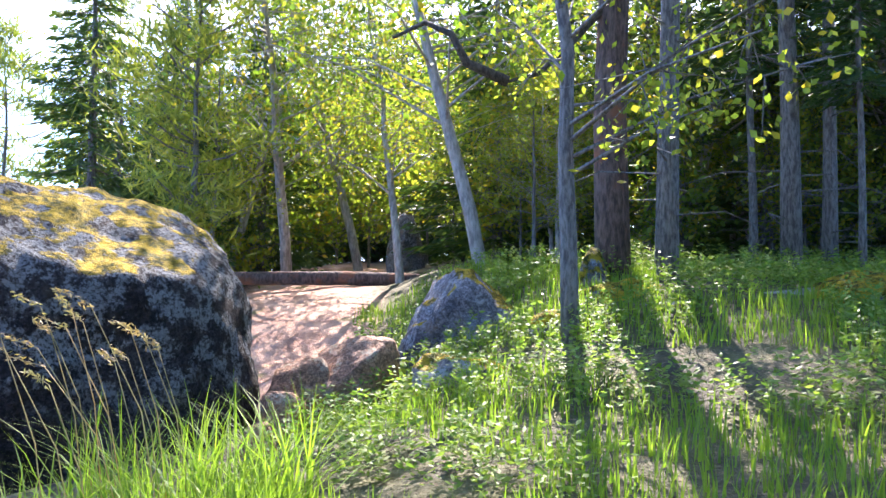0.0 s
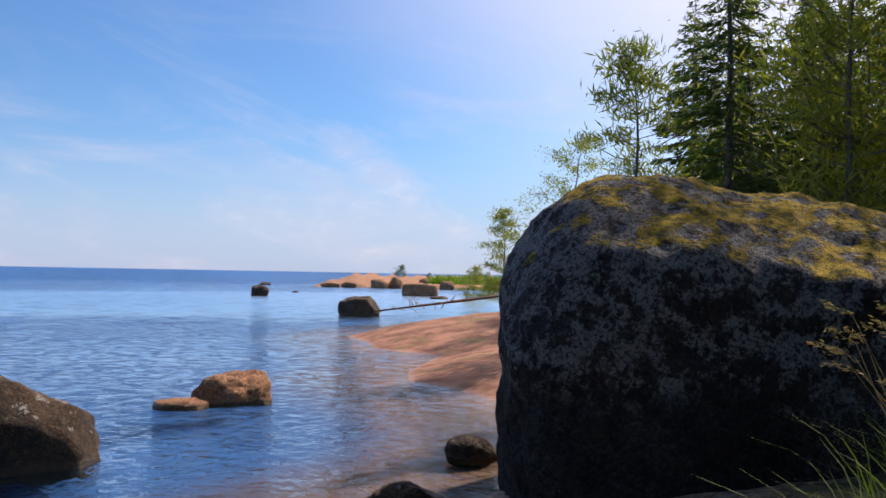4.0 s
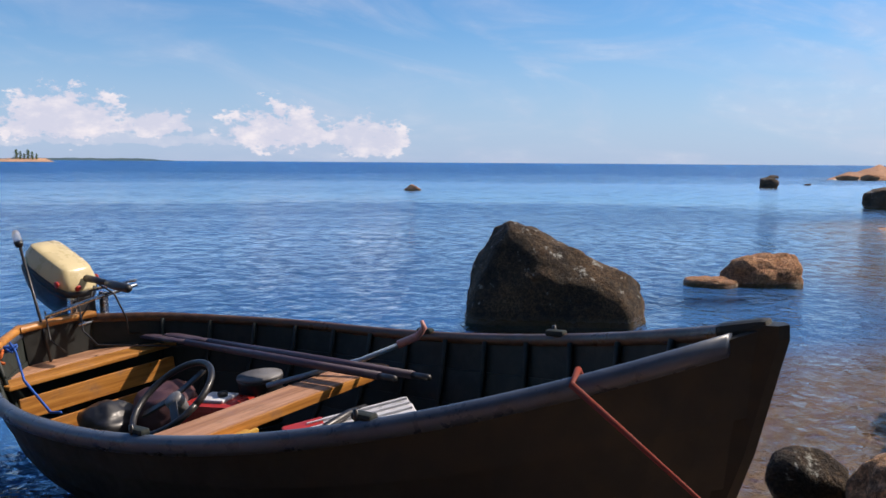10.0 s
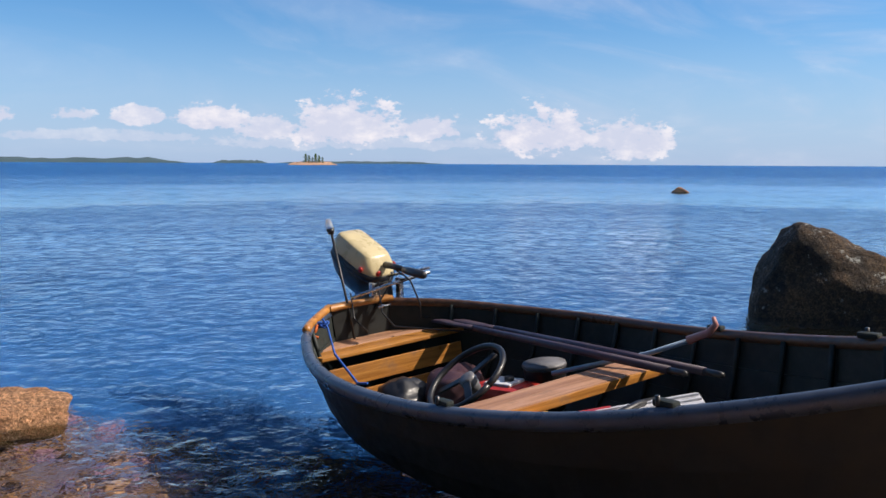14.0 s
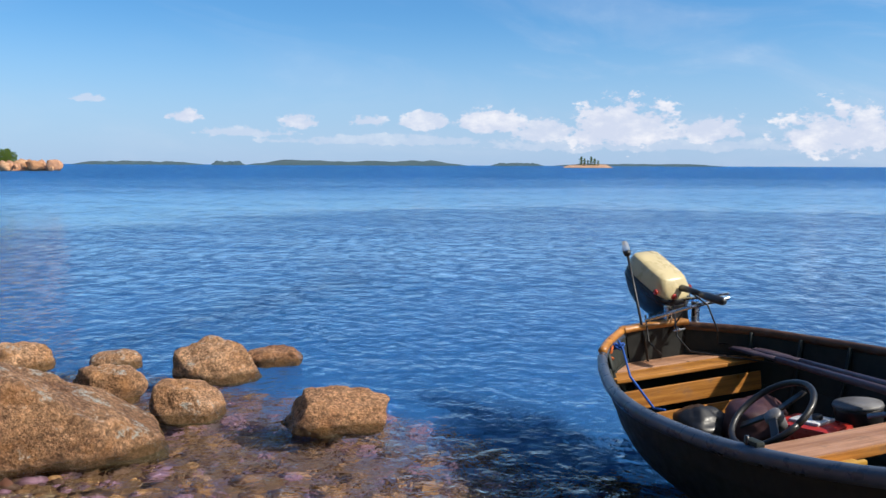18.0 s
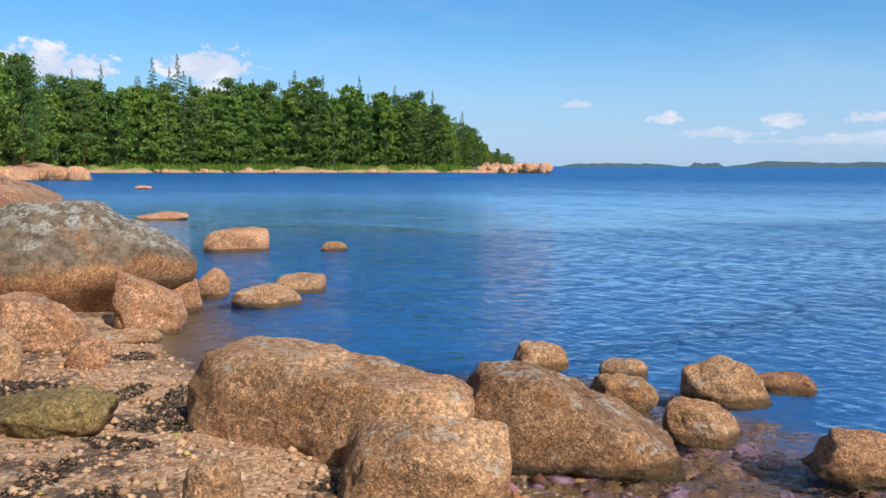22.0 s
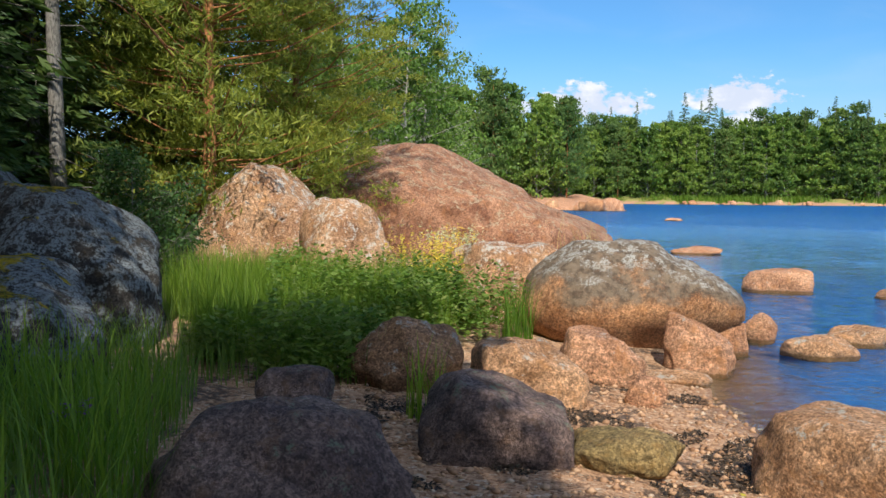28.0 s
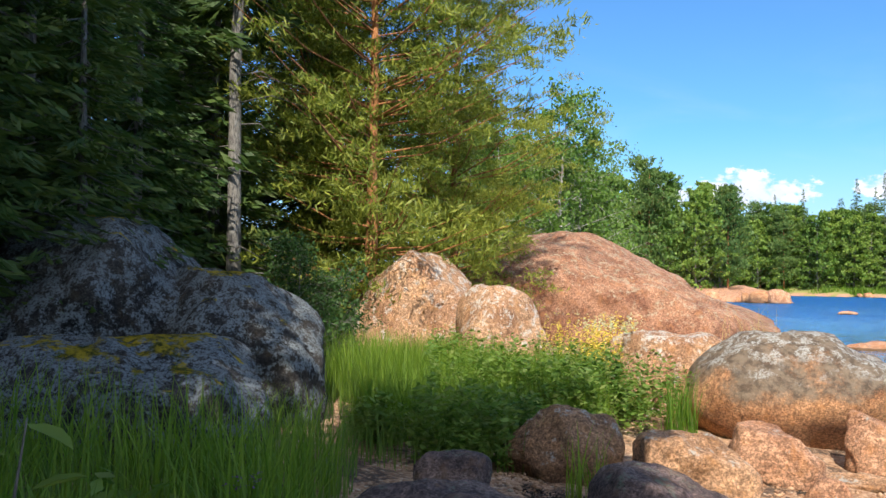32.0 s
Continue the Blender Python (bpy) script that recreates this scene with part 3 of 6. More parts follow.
def stone_mesh(name, w, d, h, seed, shape, lean, mat, level=4, planes=()):
    """A weathered stone: a rounded many-sided body bounded by planes, then chipped and worn."""
    rng = np.random.default_rng(seed)
    bm = bmesh.new()
    bmesh.ops.create_icosphere(bm, subdivisions=level, radius=1.0)
    bm.verts.ensure_lookup_table()
    co = np.array([q.co[:] for q in bm.verts])
    power, edge, cuts, lo, hi = FORMS[shape]
    hull = (np.abs(co) ** power).sum(1) ** (1 / power)
    total = hull ** edge
    body = co / hull[:, None]
    sides = []
    for k in range(cuts):
        nrm = unit(rng.normal(size=3) * (1, 1, 0.8))
        sides.append((nrm, rng.uniform(lo, hi) * (body @ nrm).max()))
    for nx, ny, nz, reach in planes:
        sides.append((unit(np.array([nx, ny, nz], float)), reach))
    for nrm, reach in sides:
        total = total + (np.maximum(co @ np.asarray(nrm, float), 0) / reach) ** edge
    co = co / total[:, None] ** (1 / edge)
    if shape == "round":
        low = np.clip((0.35 - co[:, 2]) / 0.5, 0, 1)
        co[:, :2] *= (1 - 0.22 * low * low)[:, None]
    if shape == "great":
        low = np.clip(-co[:, 2], 0, 1)
        co[:, :2] *= (1 - 0.10 * low)[:, None]
    co[:, 0] /= np.abs(co[:, 0]).max()
    co[:, 2] += lean * co[:, 0] * np.clip(co[:, 2] + 0.4, 0, 1)
    co[:, 2] /= co[:, 2].max()
    off = rng.uniform(-50, 50, 3)
    size = max(w, h)
    calm = 0.45 if shape == "great" else 1.0
    lumps = {"great": 0.03, "hewn": 0.07, "round": 0.06}.get(shape, 0.085)
    out = np.empty_like(co)
    for i, q in enumerate(co):
        pt = Vector((q[0] * w / 2, q[1] * d / 2, q[2] * h))
        s = pt / size + Vector(off)
        cell = noise.voronoi(s * 2.6 + Vector((0.0, 0.0, 0.4 * noise.noise(s * 3.0))))[0]
        lump = min(cell[1] - cell[0], 0.34)
        chip = noise.fractal(s * 5.0, 0.9, 2.0, 3)
        g = 0.030 * calm * noise.fractal(s * 2.1, 1.0, 2.0, 3) + 0.018 * chip + 0.010 * noise.fractal(s * 19.0, 0.8, 2.0, 3) - 0.03 * calm * max(0.0, 0.07 - abs(noise.noise(s * 2.6))) / 0.07 * max(0.0, chip)
        g += lumps * (lump - 0.17)
        out[i] = pt + pt.normalized() * g * size
    for q, c in zip(bm.verts, out):
        q.co = c
    me = bpy.data.meshes.new(name)
    bm.to_mesh(me)
    bm.free()
    me.shade_smooth()
    me.materials.append(mat)
    return me


def stone(label, category, x, y, w, d, base, top, turn, seed, mat, shape, lean=0.0, group="", level=4, planes=()):
    h = max(0.05, top - base)
    sink = 0.28 if shape != "flat" else 0.15
    if level == 4 and w > 0.45 and math.hypot(x, y) < 13:
        level = 5
    me = stone_mesh(category, w, d, (h + sink * h) * 0.62, seed, shape, lean, mat, level, planes)
    zs = np.array([q.co.z for q in me.vertices])
    ob = new(category, me)
    ob.matrix_basis = pose(x, y, top - zs.max(), 0, 0, turn)
    return tagged(ob, label, category, group)


# ---- stones ----
stone("dark angular granite boulder standing in the calm sea", "boulder", -9.15, 3.53, 1.86, 1.29, 0.00, 1.03, 62, 1, ROCK_DARK, "hewn", 0.0, planes=((0.48, 0.1, 0.87, 0.68), (-0.90, -0.1, 0.42, 0.93), (-0.1, -0.86, 0.50, 1.02), (0.35, -0.5, 0.8, 0.86), (0.92, -0.3, 0.25, 1.0), (-0.5, -0.8, 0.3, 1.1), (0.1, 0.7, 0.7, 0.95)))
stone("rounded orange granite boulder half sunk in the sea", "boulder", -10.36, 7.48, 1.17, 0.88, 0.00, 0.44, 49, 2, ROCK_RED, "dome", 0.1, 'boulders in the water')
stone("low orange stone barely above the sea", "stone", -10.49, 6.67, 0.68, 0.51, 0.00, 0.14, 52, 3, ROCK_RED, "flat", 0.0, 'boulders in the water')
stone("dark grey boulder in the water off the slab", "boulder", -25.53, 26.64, 1.87, 1.40, 0.00, 0.84, 42, 4, ROCK_DARK, "dome", 0.0, 'boulders in the water')
stone("small dark stone far out in the sea", "stone", -49.46, 42.33, 1.43, 1.07, 0.00, 0.79, 48, 5, ROCK_DARK, "dome", 0.0, 'boulders in the water')
stone("dark far-off stone in the sea", "stone", -84.49, 74.17, 1.46, 1.09, 0.00, 0.43, 48, 6, ROCK_DARK, "dome", 0.0, 'boulders in the water')
stone("tiny skerry just above the sea", "stone", -55.43, 51.62, 0.59, 0.44, 0.00, 0.14, 46, 7, ROCK_DARK, "flat", 0.0, 'boulders in the water')
stone("lone brown stone far out in the sea", "stone", -49.06, 15.73, 1.02, 0.76, 0.00, 0.37, 71, 8, ROCK_RED, "hewn", 0.0, 'boulders in the water', planes=((0.5, 0.0, 0.87, 0.5), (-0.6, 0.0, 0.8, 0.55)))
stone("low dark stone by the far point", "stone", -38.53, 49.74, 1.37, 1.03, 0.00, 0.22, 37, 9, ROCK_DARK, "flat", 0.0, 'boulders in the water')
stone("broad brown boulder off the far point", "boulder", -44.74, 55.44, 2.89, 2.17, 0.00, 1.09, 38, 10, ROCK_RED, "block", 0.0, 'boulders in the water')
stone("brown boulder on the far point's edge", "boulder", -66.92, 78.89, 1.83, 1.37, 0.00, 1.36, 40, 11, ROCK_RED, "dome", 0.0, 'boulders in the water')
stone("brown stone in the shallows beside the mossy boulder", "stone", -5.77, 6.56, 0.52, 0.39, 0.00, 0.25, 33, 12, ROCK_DARK, "dome", 0.0, 'boulders in the water')
stone("dark wet stone in the shallows near the bow", "stone", -5.28, 4.94, 0.60, 0.45, 0.00, 0.18, 37, 13, ROCK_DARK, "dome", 0.0, 'boulders in the water')
stone("brown stone at the water's edge by the bow", "stone", -4.11, 2.23, 0.40, 0.30, 0.06, 0.27, 46, 14, ROCK_DARK, "dome", 0.0, 'boulders on the beach')
stone("pale tan boulder on the wet gravel by the bow", "boulder", -3.59, 2.35, 0.63, 0.48, 0.11, 0.39, 39, 15, ROCK_TAN, "dome", 0.0, 'boulders on the beach')
stone("rounded tan boulder with a wet foot in the shallows", "boulder", -7.05, -4.75, 0.72, 0.54, 0.00, 0.34, -242, 16, ROCK_TAN, "dome", 0.0, 'boulders in the water')
stone("low brown stone awash in the shallows", "stone", -7.62, -4.48, 0.53, 0.39, 0.00, 0.14, -246, 17, ROCK_RED, "flat", 0.0, 'boulders in the water')
stone("tan sloping stone in the shallows", "stone", -5.99, -4.37, 0.52, 0.39, 0.00, 0.26, -241, 18, ROCK_TAN, "dome", -0.2, 'boulders in the water')
stone("reddish stone with a weedy foot in the shallows", "stone", -6.09, -3.32, 0.75, 0.57, 0.00, 0.24, -251, 19, ROCK_RED, "dome", 0.0, 'boulders in the water')
stone("knobbly tan stone in the shallows", "stone", -6.16, -5.14, 0.53, 0.40, 0.00, 0.28, -236, 20, ROCK_TAN, "dome", 0.0, 'boulders in the water')
stone("tan stone behind the wedge-shaped boulder", "stone", -6.84, -6.48, 0.56, 0.42, 0.00, 0.24, -230, 21, ROCK_TAN, "dome", 0.0, 'boulders in the water')
stone("small wet stone low in the shallows", "stone", -7.12, -5.73, 0.42, 0.32, 0.00, 0.15, -236, 22, ROCK_TAN, "flat", 0.0, 'boulders in the water')
stone("brown wedge-shaped granite boulder lying on the waterline", "boulder", -5.02, -4.80, 1.42, 0.80, 0.00, 0.60, -232, 23, ROCK_BROWN, "hewn", 0.0, 'boulders on the beach', planes=((0.64, 0.0, 0.77, 0.60), (0.1, -0.80, -0.60, 0.82), (0.0, -0.90, 0.44, 1.12), (-0.97, -0.1, 0.2, 0.97), (0.0, 0.8, 0.6, 1.0), (-0.6, -0.75, 0.2, 1.12), (0.75, -0.62, 0.2, 1.0)))
stone("tan granite boulder at the gravel's edge", "boulder", -3.85, -4.87, 0.92, 0.69, 0.06, 0.50, -222, 24, ROCK_TAN, "block", 0.0, 'boulders on the beach')
stone("small tan stone half buried in gravel", "stone", -2.72, -5.13, 0.29, 0.22, 0.23, 0.48, -209, 25, ROCK_TAN, "dome", 0.0, 'boulders on the beach')
stone("long tan granite block with a flat sloping top", "boulder", -4.08, -6.02, 2.04, 0.86, -0.02, 0.66, -254, 26, ROCK_TAN, "hewn", -0.16, 'boulders on the beach', planes=((0.80, -0.05, 0.60, 1.24), (-0.93, -0.1, 0.37, 1.13), (0.0, -0.64, 0.77, 1.24), (0.0, 0.6, 0.8, 1.18), (0.1, -0.95, 0.28, 1.06), (0.62, -0.75, 0.2, 1.18), (-0.7, -0.7, 0.1, 1.2)))
stone("flat ochre stone sunk in the gravel", "stone", -2.73, -7.13, 0.80, 0.60, 0.23, 0.42, -202, 27, ROCK_OCHRE, "flat", 0.0, 'boulders on the beach')
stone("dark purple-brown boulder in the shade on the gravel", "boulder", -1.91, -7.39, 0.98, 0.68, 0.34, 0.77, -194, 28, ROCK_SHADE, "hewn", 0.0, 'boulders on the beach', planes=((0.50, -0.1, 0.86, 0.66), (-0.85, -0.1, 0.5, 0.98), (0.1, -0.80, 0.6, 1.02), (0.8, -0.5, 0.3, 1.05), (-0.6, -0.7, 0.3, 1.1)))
stone("huge domed boulder with grey lichen on its crown", "boulder", -4.98, -12.36, 2.85, 2.25, 0.02, 1.42, -203, 31, ROCK_LICHEN, "round", 0.0, planes=((0.66, -0.1, 0.74, 0.94), (-0.62, -0.1, 0.78, 1.05), (0.35, -0.75, -0.5, 0.62), (0.2, -0.85, 0.45, 0.95)))
stone("tan rounded boulder on the gravel beach", "boulder", -2.70, -9.22, 1.05, 0.79, 0.23, 0.69, -196, 30, ROCK_TAN, "block", 0.0, 'boulders on the beach')
stone("pinkish boulder leaning on the domed boulder", "boulder", -3.63, -9.99, 0.97, 0.73, 0.14, 0.66, -200, 31, ROCK_PINK, "block", -0.2, 'boulders on the beach')
stone("tall wedge of red granite at the water's edge", "boulder", -5.13, -10.64, 0.75, 0.56, 0.00, 0.66, -207, 32, ROCK_PINK, "slope", -0.4, 'boulders on the beach')
stone("small pale pink stone on the gravel", "stone", -3.74, -8.99, 0.39, 0.29, 0.09, 0.36, -204, 33, ROCK_PINK, "dome", 0.0, 'boulders on the beach')
stone("flat tan stone at the water's edge", "stone", -4.60, -10.10, 0.69, 0.52, 0.03, 0.15, -206, 34, ROCK_TAN, "flat", 0.0, 'boulders on the beach')
stone("red-brown boulder beneath the grass", "boulder", -1.59, -9.41, 1.05, 0.79, 0.38, 0.89, -188, 35, ROCK_BROWN, "dome", 0.0, 'boulders on the beach')
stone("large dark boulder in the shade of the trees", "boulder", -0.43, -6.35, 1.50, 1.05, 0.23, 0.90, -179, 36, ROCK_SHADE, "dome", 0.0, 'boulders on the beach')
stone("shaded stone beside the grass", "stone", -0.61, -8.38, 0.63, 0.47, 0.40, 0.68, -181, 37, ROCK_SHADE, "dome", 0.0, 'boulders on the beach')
stone("reddish boulder in the water beside the dome", "boulder", -6.04, -11.70, 0.70, 0.53, 0.00, 0.41, -209, 38, ROCK_PINK, "dome", 0.0, 'boulders in the water')
stone("rounded pink boulder behind the dome", "boulder", -6.94, -12.45, 0.50, 0.38, 0.00, 0.40, -211, 39, ROCK_PINK, "dome", 0.0, 'boulders in the water')
stone("tan stone in the water off the dome", "stone", -7.09, -11.27, 0.97, 0.72, 0.00, 0.28, -214, 40, ROCK_TAN, "dome", -0.2, 'boulders in the water')
stone("tan stone farther off the dome", "stone", -8.19, -12.01, 0.82, 0.62, 0.00, 0.26, -217, 41, ROCK_TAN, "dome", 0.0, 'boulders in the water')
stone("orange boulder standing clear in the bay", "boulder", -10.90, -18.22, 1.36, 1.02, 0.00, 0.49, -212, 42, ROCK_PINK, "slope", 0.15, 'boulders in the water')
stone("small brown stone in the bay", "stone", -12.28, -16.56, 0.63, 0.47, 0.00, 0.20, -218, 43, ROCK_BROWN, "dome", 0.0, 'boulders in the water')
stone("long flat pink skerry in the bay", "stone", -15.00, -29.56, 1.93, 1.45, 0.00, 0.26, -207, 44, ROCK_PINK, "flat", 0.0, 'boulders in the water')
stone("far pink stone in the bay", "stone", -32.48, -67.13, 1.43, 1.07, 0.00, 0.27, -206, 45, ROCK_PINK, "flat", 0.0, 'boulders in the water')
stone("pink stone near the outcrop's end", "stone", -21.21, -63.66, 1.77, 1.33, 0.00, 0.86, -198, 46, ROCK_PINK, "dome", 0.0, 'boulders in the water')
stone("broken red stone off the outcrop's end", "stone", -14.22, -39.75, 2.47, 1.85, 0.00, 0.74, -200, 47, ROCK_BROWN, "block", 0.0, 'boulders in the water')

stone("huge dark boulder with yellow moss over its top and shoulder", "boulder", -3.31, 6.56, 3.55, 2.7, 0.1, 2.68, 33, 71, ROCK_MOSSY, "great", -0.09, level=6, planes=((0.03, -0.36, 0.93, 0.97), (-0.75, -0.1, 0.65, 1.14)))
stone("blue-grey boulder with moss at the forest's edge", "boulder", 0.2, 8.1, 1.30, 1.1, 1.0, 1.95, 0, 72, ROCK_FOREST, "block", 0.05, planes=((-0.6, -0.3, 0.75, 0.9), (0.6, -0.2, 0.77, 0.95)))
stone("grey stone in the grass before the forest", "stone", 0.34, 6.6, 1.12, 0.6, 0.85, 1.26, -8, 73, ROCK_FOREST, "slope", -0.15)
stone("pale stone at the end of the sunny slab", "stone", -0.70, 6.9, 0.72, 0.6, 0.9, 1.38, 10, 74, ROCK_SLAB, "block", 0.2, planes=((-0.5, -0.4, 0.75, 0.75),))
stone("broken pale stone beside the mossy boulder", "stone", -1.12, 6.7, 0.42, 0.4, 0.8, 1.22, 40, 75, ROCK_SLAB, "slope", 0.3)
stone("small pale broken stone by the mossy boulder", "stone", -1.16, 6.25, 0.34, 0.3, 0.7, 1.02, 70, 175, ROCK_SLAB, "block", 0.0)
stone("small pale broken stone by the mossy boulder", "stone", -1.22, 5.8, 0.26, 0.24, 0.6, 0.86, 20, 176, ROCK_SLAB, "block", 0.1)
stone("moss-covered stone under the pines", "stone", 1.66, 7.7, 1.0, 0.8, 1.45, 1.88, 0, 76, ROCK_CUSHION, "dome", 0.0)
stone("moss-covered stump among the trunks", "stone", 1.44, 8.3, 0.30, 0.30, 1.7, 2.17, 0, 177, ROCK_CUSHION, "dome", 0.0)
stone("mossy stone at the foot of the aspen", "stone", 0.88, 7.0, 0.42, 0.4, 1.2, 1.60, 0, 178, ROCK_CUSHION, "dome", 0.0)
stone("stone with a brown moss cap in the grass", "stone", 2.58, 6.0, 0.82, 0.6, 0.95, 1.37, 0, 77, ROCK_CUSHION, "dome", 0.0)
stone("mossy boulder among the trees", "boulder", 3.75, 7.4, 1.4, 1.0, 1.4, 1.96, -10, 78, ROCK_CUSHION, "dome", 0.1)
stone("grey upright stone deep in the forest", "boulder", -0.68, 16.0, 0.75, 0.8, 2.1, 3.15, 0, 79, ROCK_FOREST, "dome", 0.0)
stone("red granite outcrop sloping into the bay", "rock outcrop", -5.7, -25.6, 8.2, 5.5, 0.2, 3.5, -195, 81, ROCK_OUTCROP, "hewn", -0.2, level=6, planes=((0.55, -0.1, 0.83, 0.66), (-0.5, -0.2, 0.85, 0.98), (0.05, -0.6, 0.8, 0.90), (0.75, -0.6, 0.3, 0.95), (0.3, -0.8, 0.5, 0.98)))
stone("grey and orange lichened block beside the dome", "boulder", -3.65, -13.6, 1.75, 1.2, 0.3, 1.34, -195, 82, ROCK_WHITE, "block", 0.0)
stone("lichen-spotted rock in the grass", "boulder", -1.55, -15.75, 1.65, 1.3, 0.5, 1.94, -185, 83, ROCK_WHITE, "dome", 0.0)
stone("white-lichened rock under the young pine", "boulder", -0.1, -18.3, 2.3, 1.8, 0.7, 2.56, -180, 84, ROCK_WHITE, "block", 0.0, planes=((-0.6, -0.2, 0.75, 0.85), (0.6, -0.2, 0.75, 0.95)))
stone("tall grey lichened boulder beneath the spruces", "boulder", 3.1, -11.4, 2.4, 1.8, 0.6, 2.68, -160, 85, ROCK_GREY, "hewn", 0.0, level=5, planes=((0.55, -0.2, 0.80, 0.82), (-0.5, -0.35, 0.8, 0.88), (0.3, -0.85, 0.4, 0.92), (0.8, -0.5, 0.3, 1.0), (-0.4, -0.85, 0.3, 1.05)))
stone("grey lichened boulder with a slanting mossy top", "boulder", 1.62, -11.3, 1.75, 1.4, 0.6, 2.10, -169, 87, ROCK_GREY, "hewn", -0.15, level=5, planes=((0.5, -0.3, 0.8, 0.85), (0.0, -0.7, 0.7, 0.98), (-0.6, -0.3, 0.74, 1.0), (0.8, -0.5, 0.2, 1.05)))
stone("low grey slab in the shaded grass", "boulder", 2.1, -9.1, 2.25, 1.4, 0.5, 1.46, -161, 86, ROCK_GREY, "hewn", 0.0, level=5, planes=((0.1, -0.35, 0.93, 0.86), (0.6, -0.3, 0.7, 0.98), (-0.6, -0.5, 0.6, 1.05), (0.5, -0.8, 0.2, 1.1)))


# ---- trees ----
def spruce_mesh(rng, high, reach, first, count, sprays, mat_leaf, droop=0.35, spray=0.15):
    c, u, v, limbs = [], [], [], []
    for i in range(count):
        f = (i + rng.uniform(0, 1)) / count
        z = first + (high - first) * f
        r = reach * (1 - f) ** 0.75 * rng.uniform(0.7, 1.1) + 0.1
        az = rng.uniform(0, 2 * math.pi)
        dirv = np.array([math.cos(az), math.sin(az), 0])
        k = max(5, int(sprays * r / reach))
        s = rng.uniform(0.12, 1.0, k)
        base = np.array([0, 0, z]) + np.outer(s * r, dirv)
        base[:, 2] += -droop * r * s + 0.18 * r * s ** 2
        wide = 0.34 * r * (1 - s * 0.7)
        across = np.array([-dirv[1], dirv[0], 0])
        off = rng.uniform(-1, 1, k)
        base += np.outer(off * wide, across)
        base[:, 2] -= np.abs(off) * wide * 0.3 + rng.uniform(0, 0.12, k)
        d = unit(dirv * 0.8 + np.outer(off, across) * 0.9 + np.column_stack([np.zeros(k), np.zeros(k), rng.uniform(-0.75, 0.1, k)]))
        ln = spray * (0.5 + 0.5 * min(1.0, 2 * r / reach)) * rng.uniform(0.6, 1.25, k)
        c.append(base)
        u.append(d * ln[:, None])
        v.append(unit(np.cross(d, rng.normal(size=(k, 3)))) * (ln * rng.uniform(0.15, 0.28, k))[:, None])
        if r > 0.5 and i % 2 == 0:
            limbs.append(tube([(0, 0, z), tuple(dirv * r * 0.5 + np.array([0, 0, z - droop * r * 0.5])), tuple(dirv * r * 0.95 + np.array([0, 0, z - droop * r * 0.8]))],
                              [0.022, 0.014, 0.005], 3, False))
    return leaf_mesh("crown", np.vstack(c), np.vstack(u), np.vstack(v), mat_leaf), limbs


def trunk_points(rng, high, sway):
    k = 9
    z = np.linspace(0, high, k)
    return [(sway * math.sin(q * 0.35 + 1) * 0.2 * q / high + rng.normal() * 0.02, rng.normal() * 0.02 + sway * 0.1 * math.cos(q * 0.5), q - 0.25 if i == 0 else q) for i, q in enumerate(z)]


def make_spruce(label, seed, high, radius, reach, first, count=150, sprays=54, bark=None, leaf=None, dead=True, spray=0.18):
    rng = np.random.default_rng(seed)
    t = thing("spruce_tree", label, "tree")
    pts = trunk_points(rng, high, 0.3)
    rad = [radius * 1.15] + [radius * (1 - 0.93 * (i / 8)) for i in range(1, 9)]
    part("trunk", tube_mesh("trunk", pts, rad, bark or BARK_GREY, 10), None, t)
    me, limbs = spruce_mesh(rng, high, reach, first, count, sprays, leaf or NEEDLE_SPRUCE, spray=spray)
    part("crown", me, None, t)
    if dead:
        for i in range(22):
            z = rng.uniform(0.6, max(1.2, first + 1))
            a = rng.uniform(0, 6.28)
            r = rng.uniform(0.5, 1.3)
            limbs.append(tube([(0, 0, z), (math.cos(a) * r * 0.6, math.sin(a) * r * 0.6, z + 0.02), (math.cos(a + .3) * r, math.sin(a + .3) * r, z - 0.15)], [0.014, 0.009, 0.003], 3, False))
    if limbs:
        tagged(part("branchwork", mesh_from("branchwork", *merge(limbs), bark or BARK_GREY), None, t), kind="stuff")
    return t


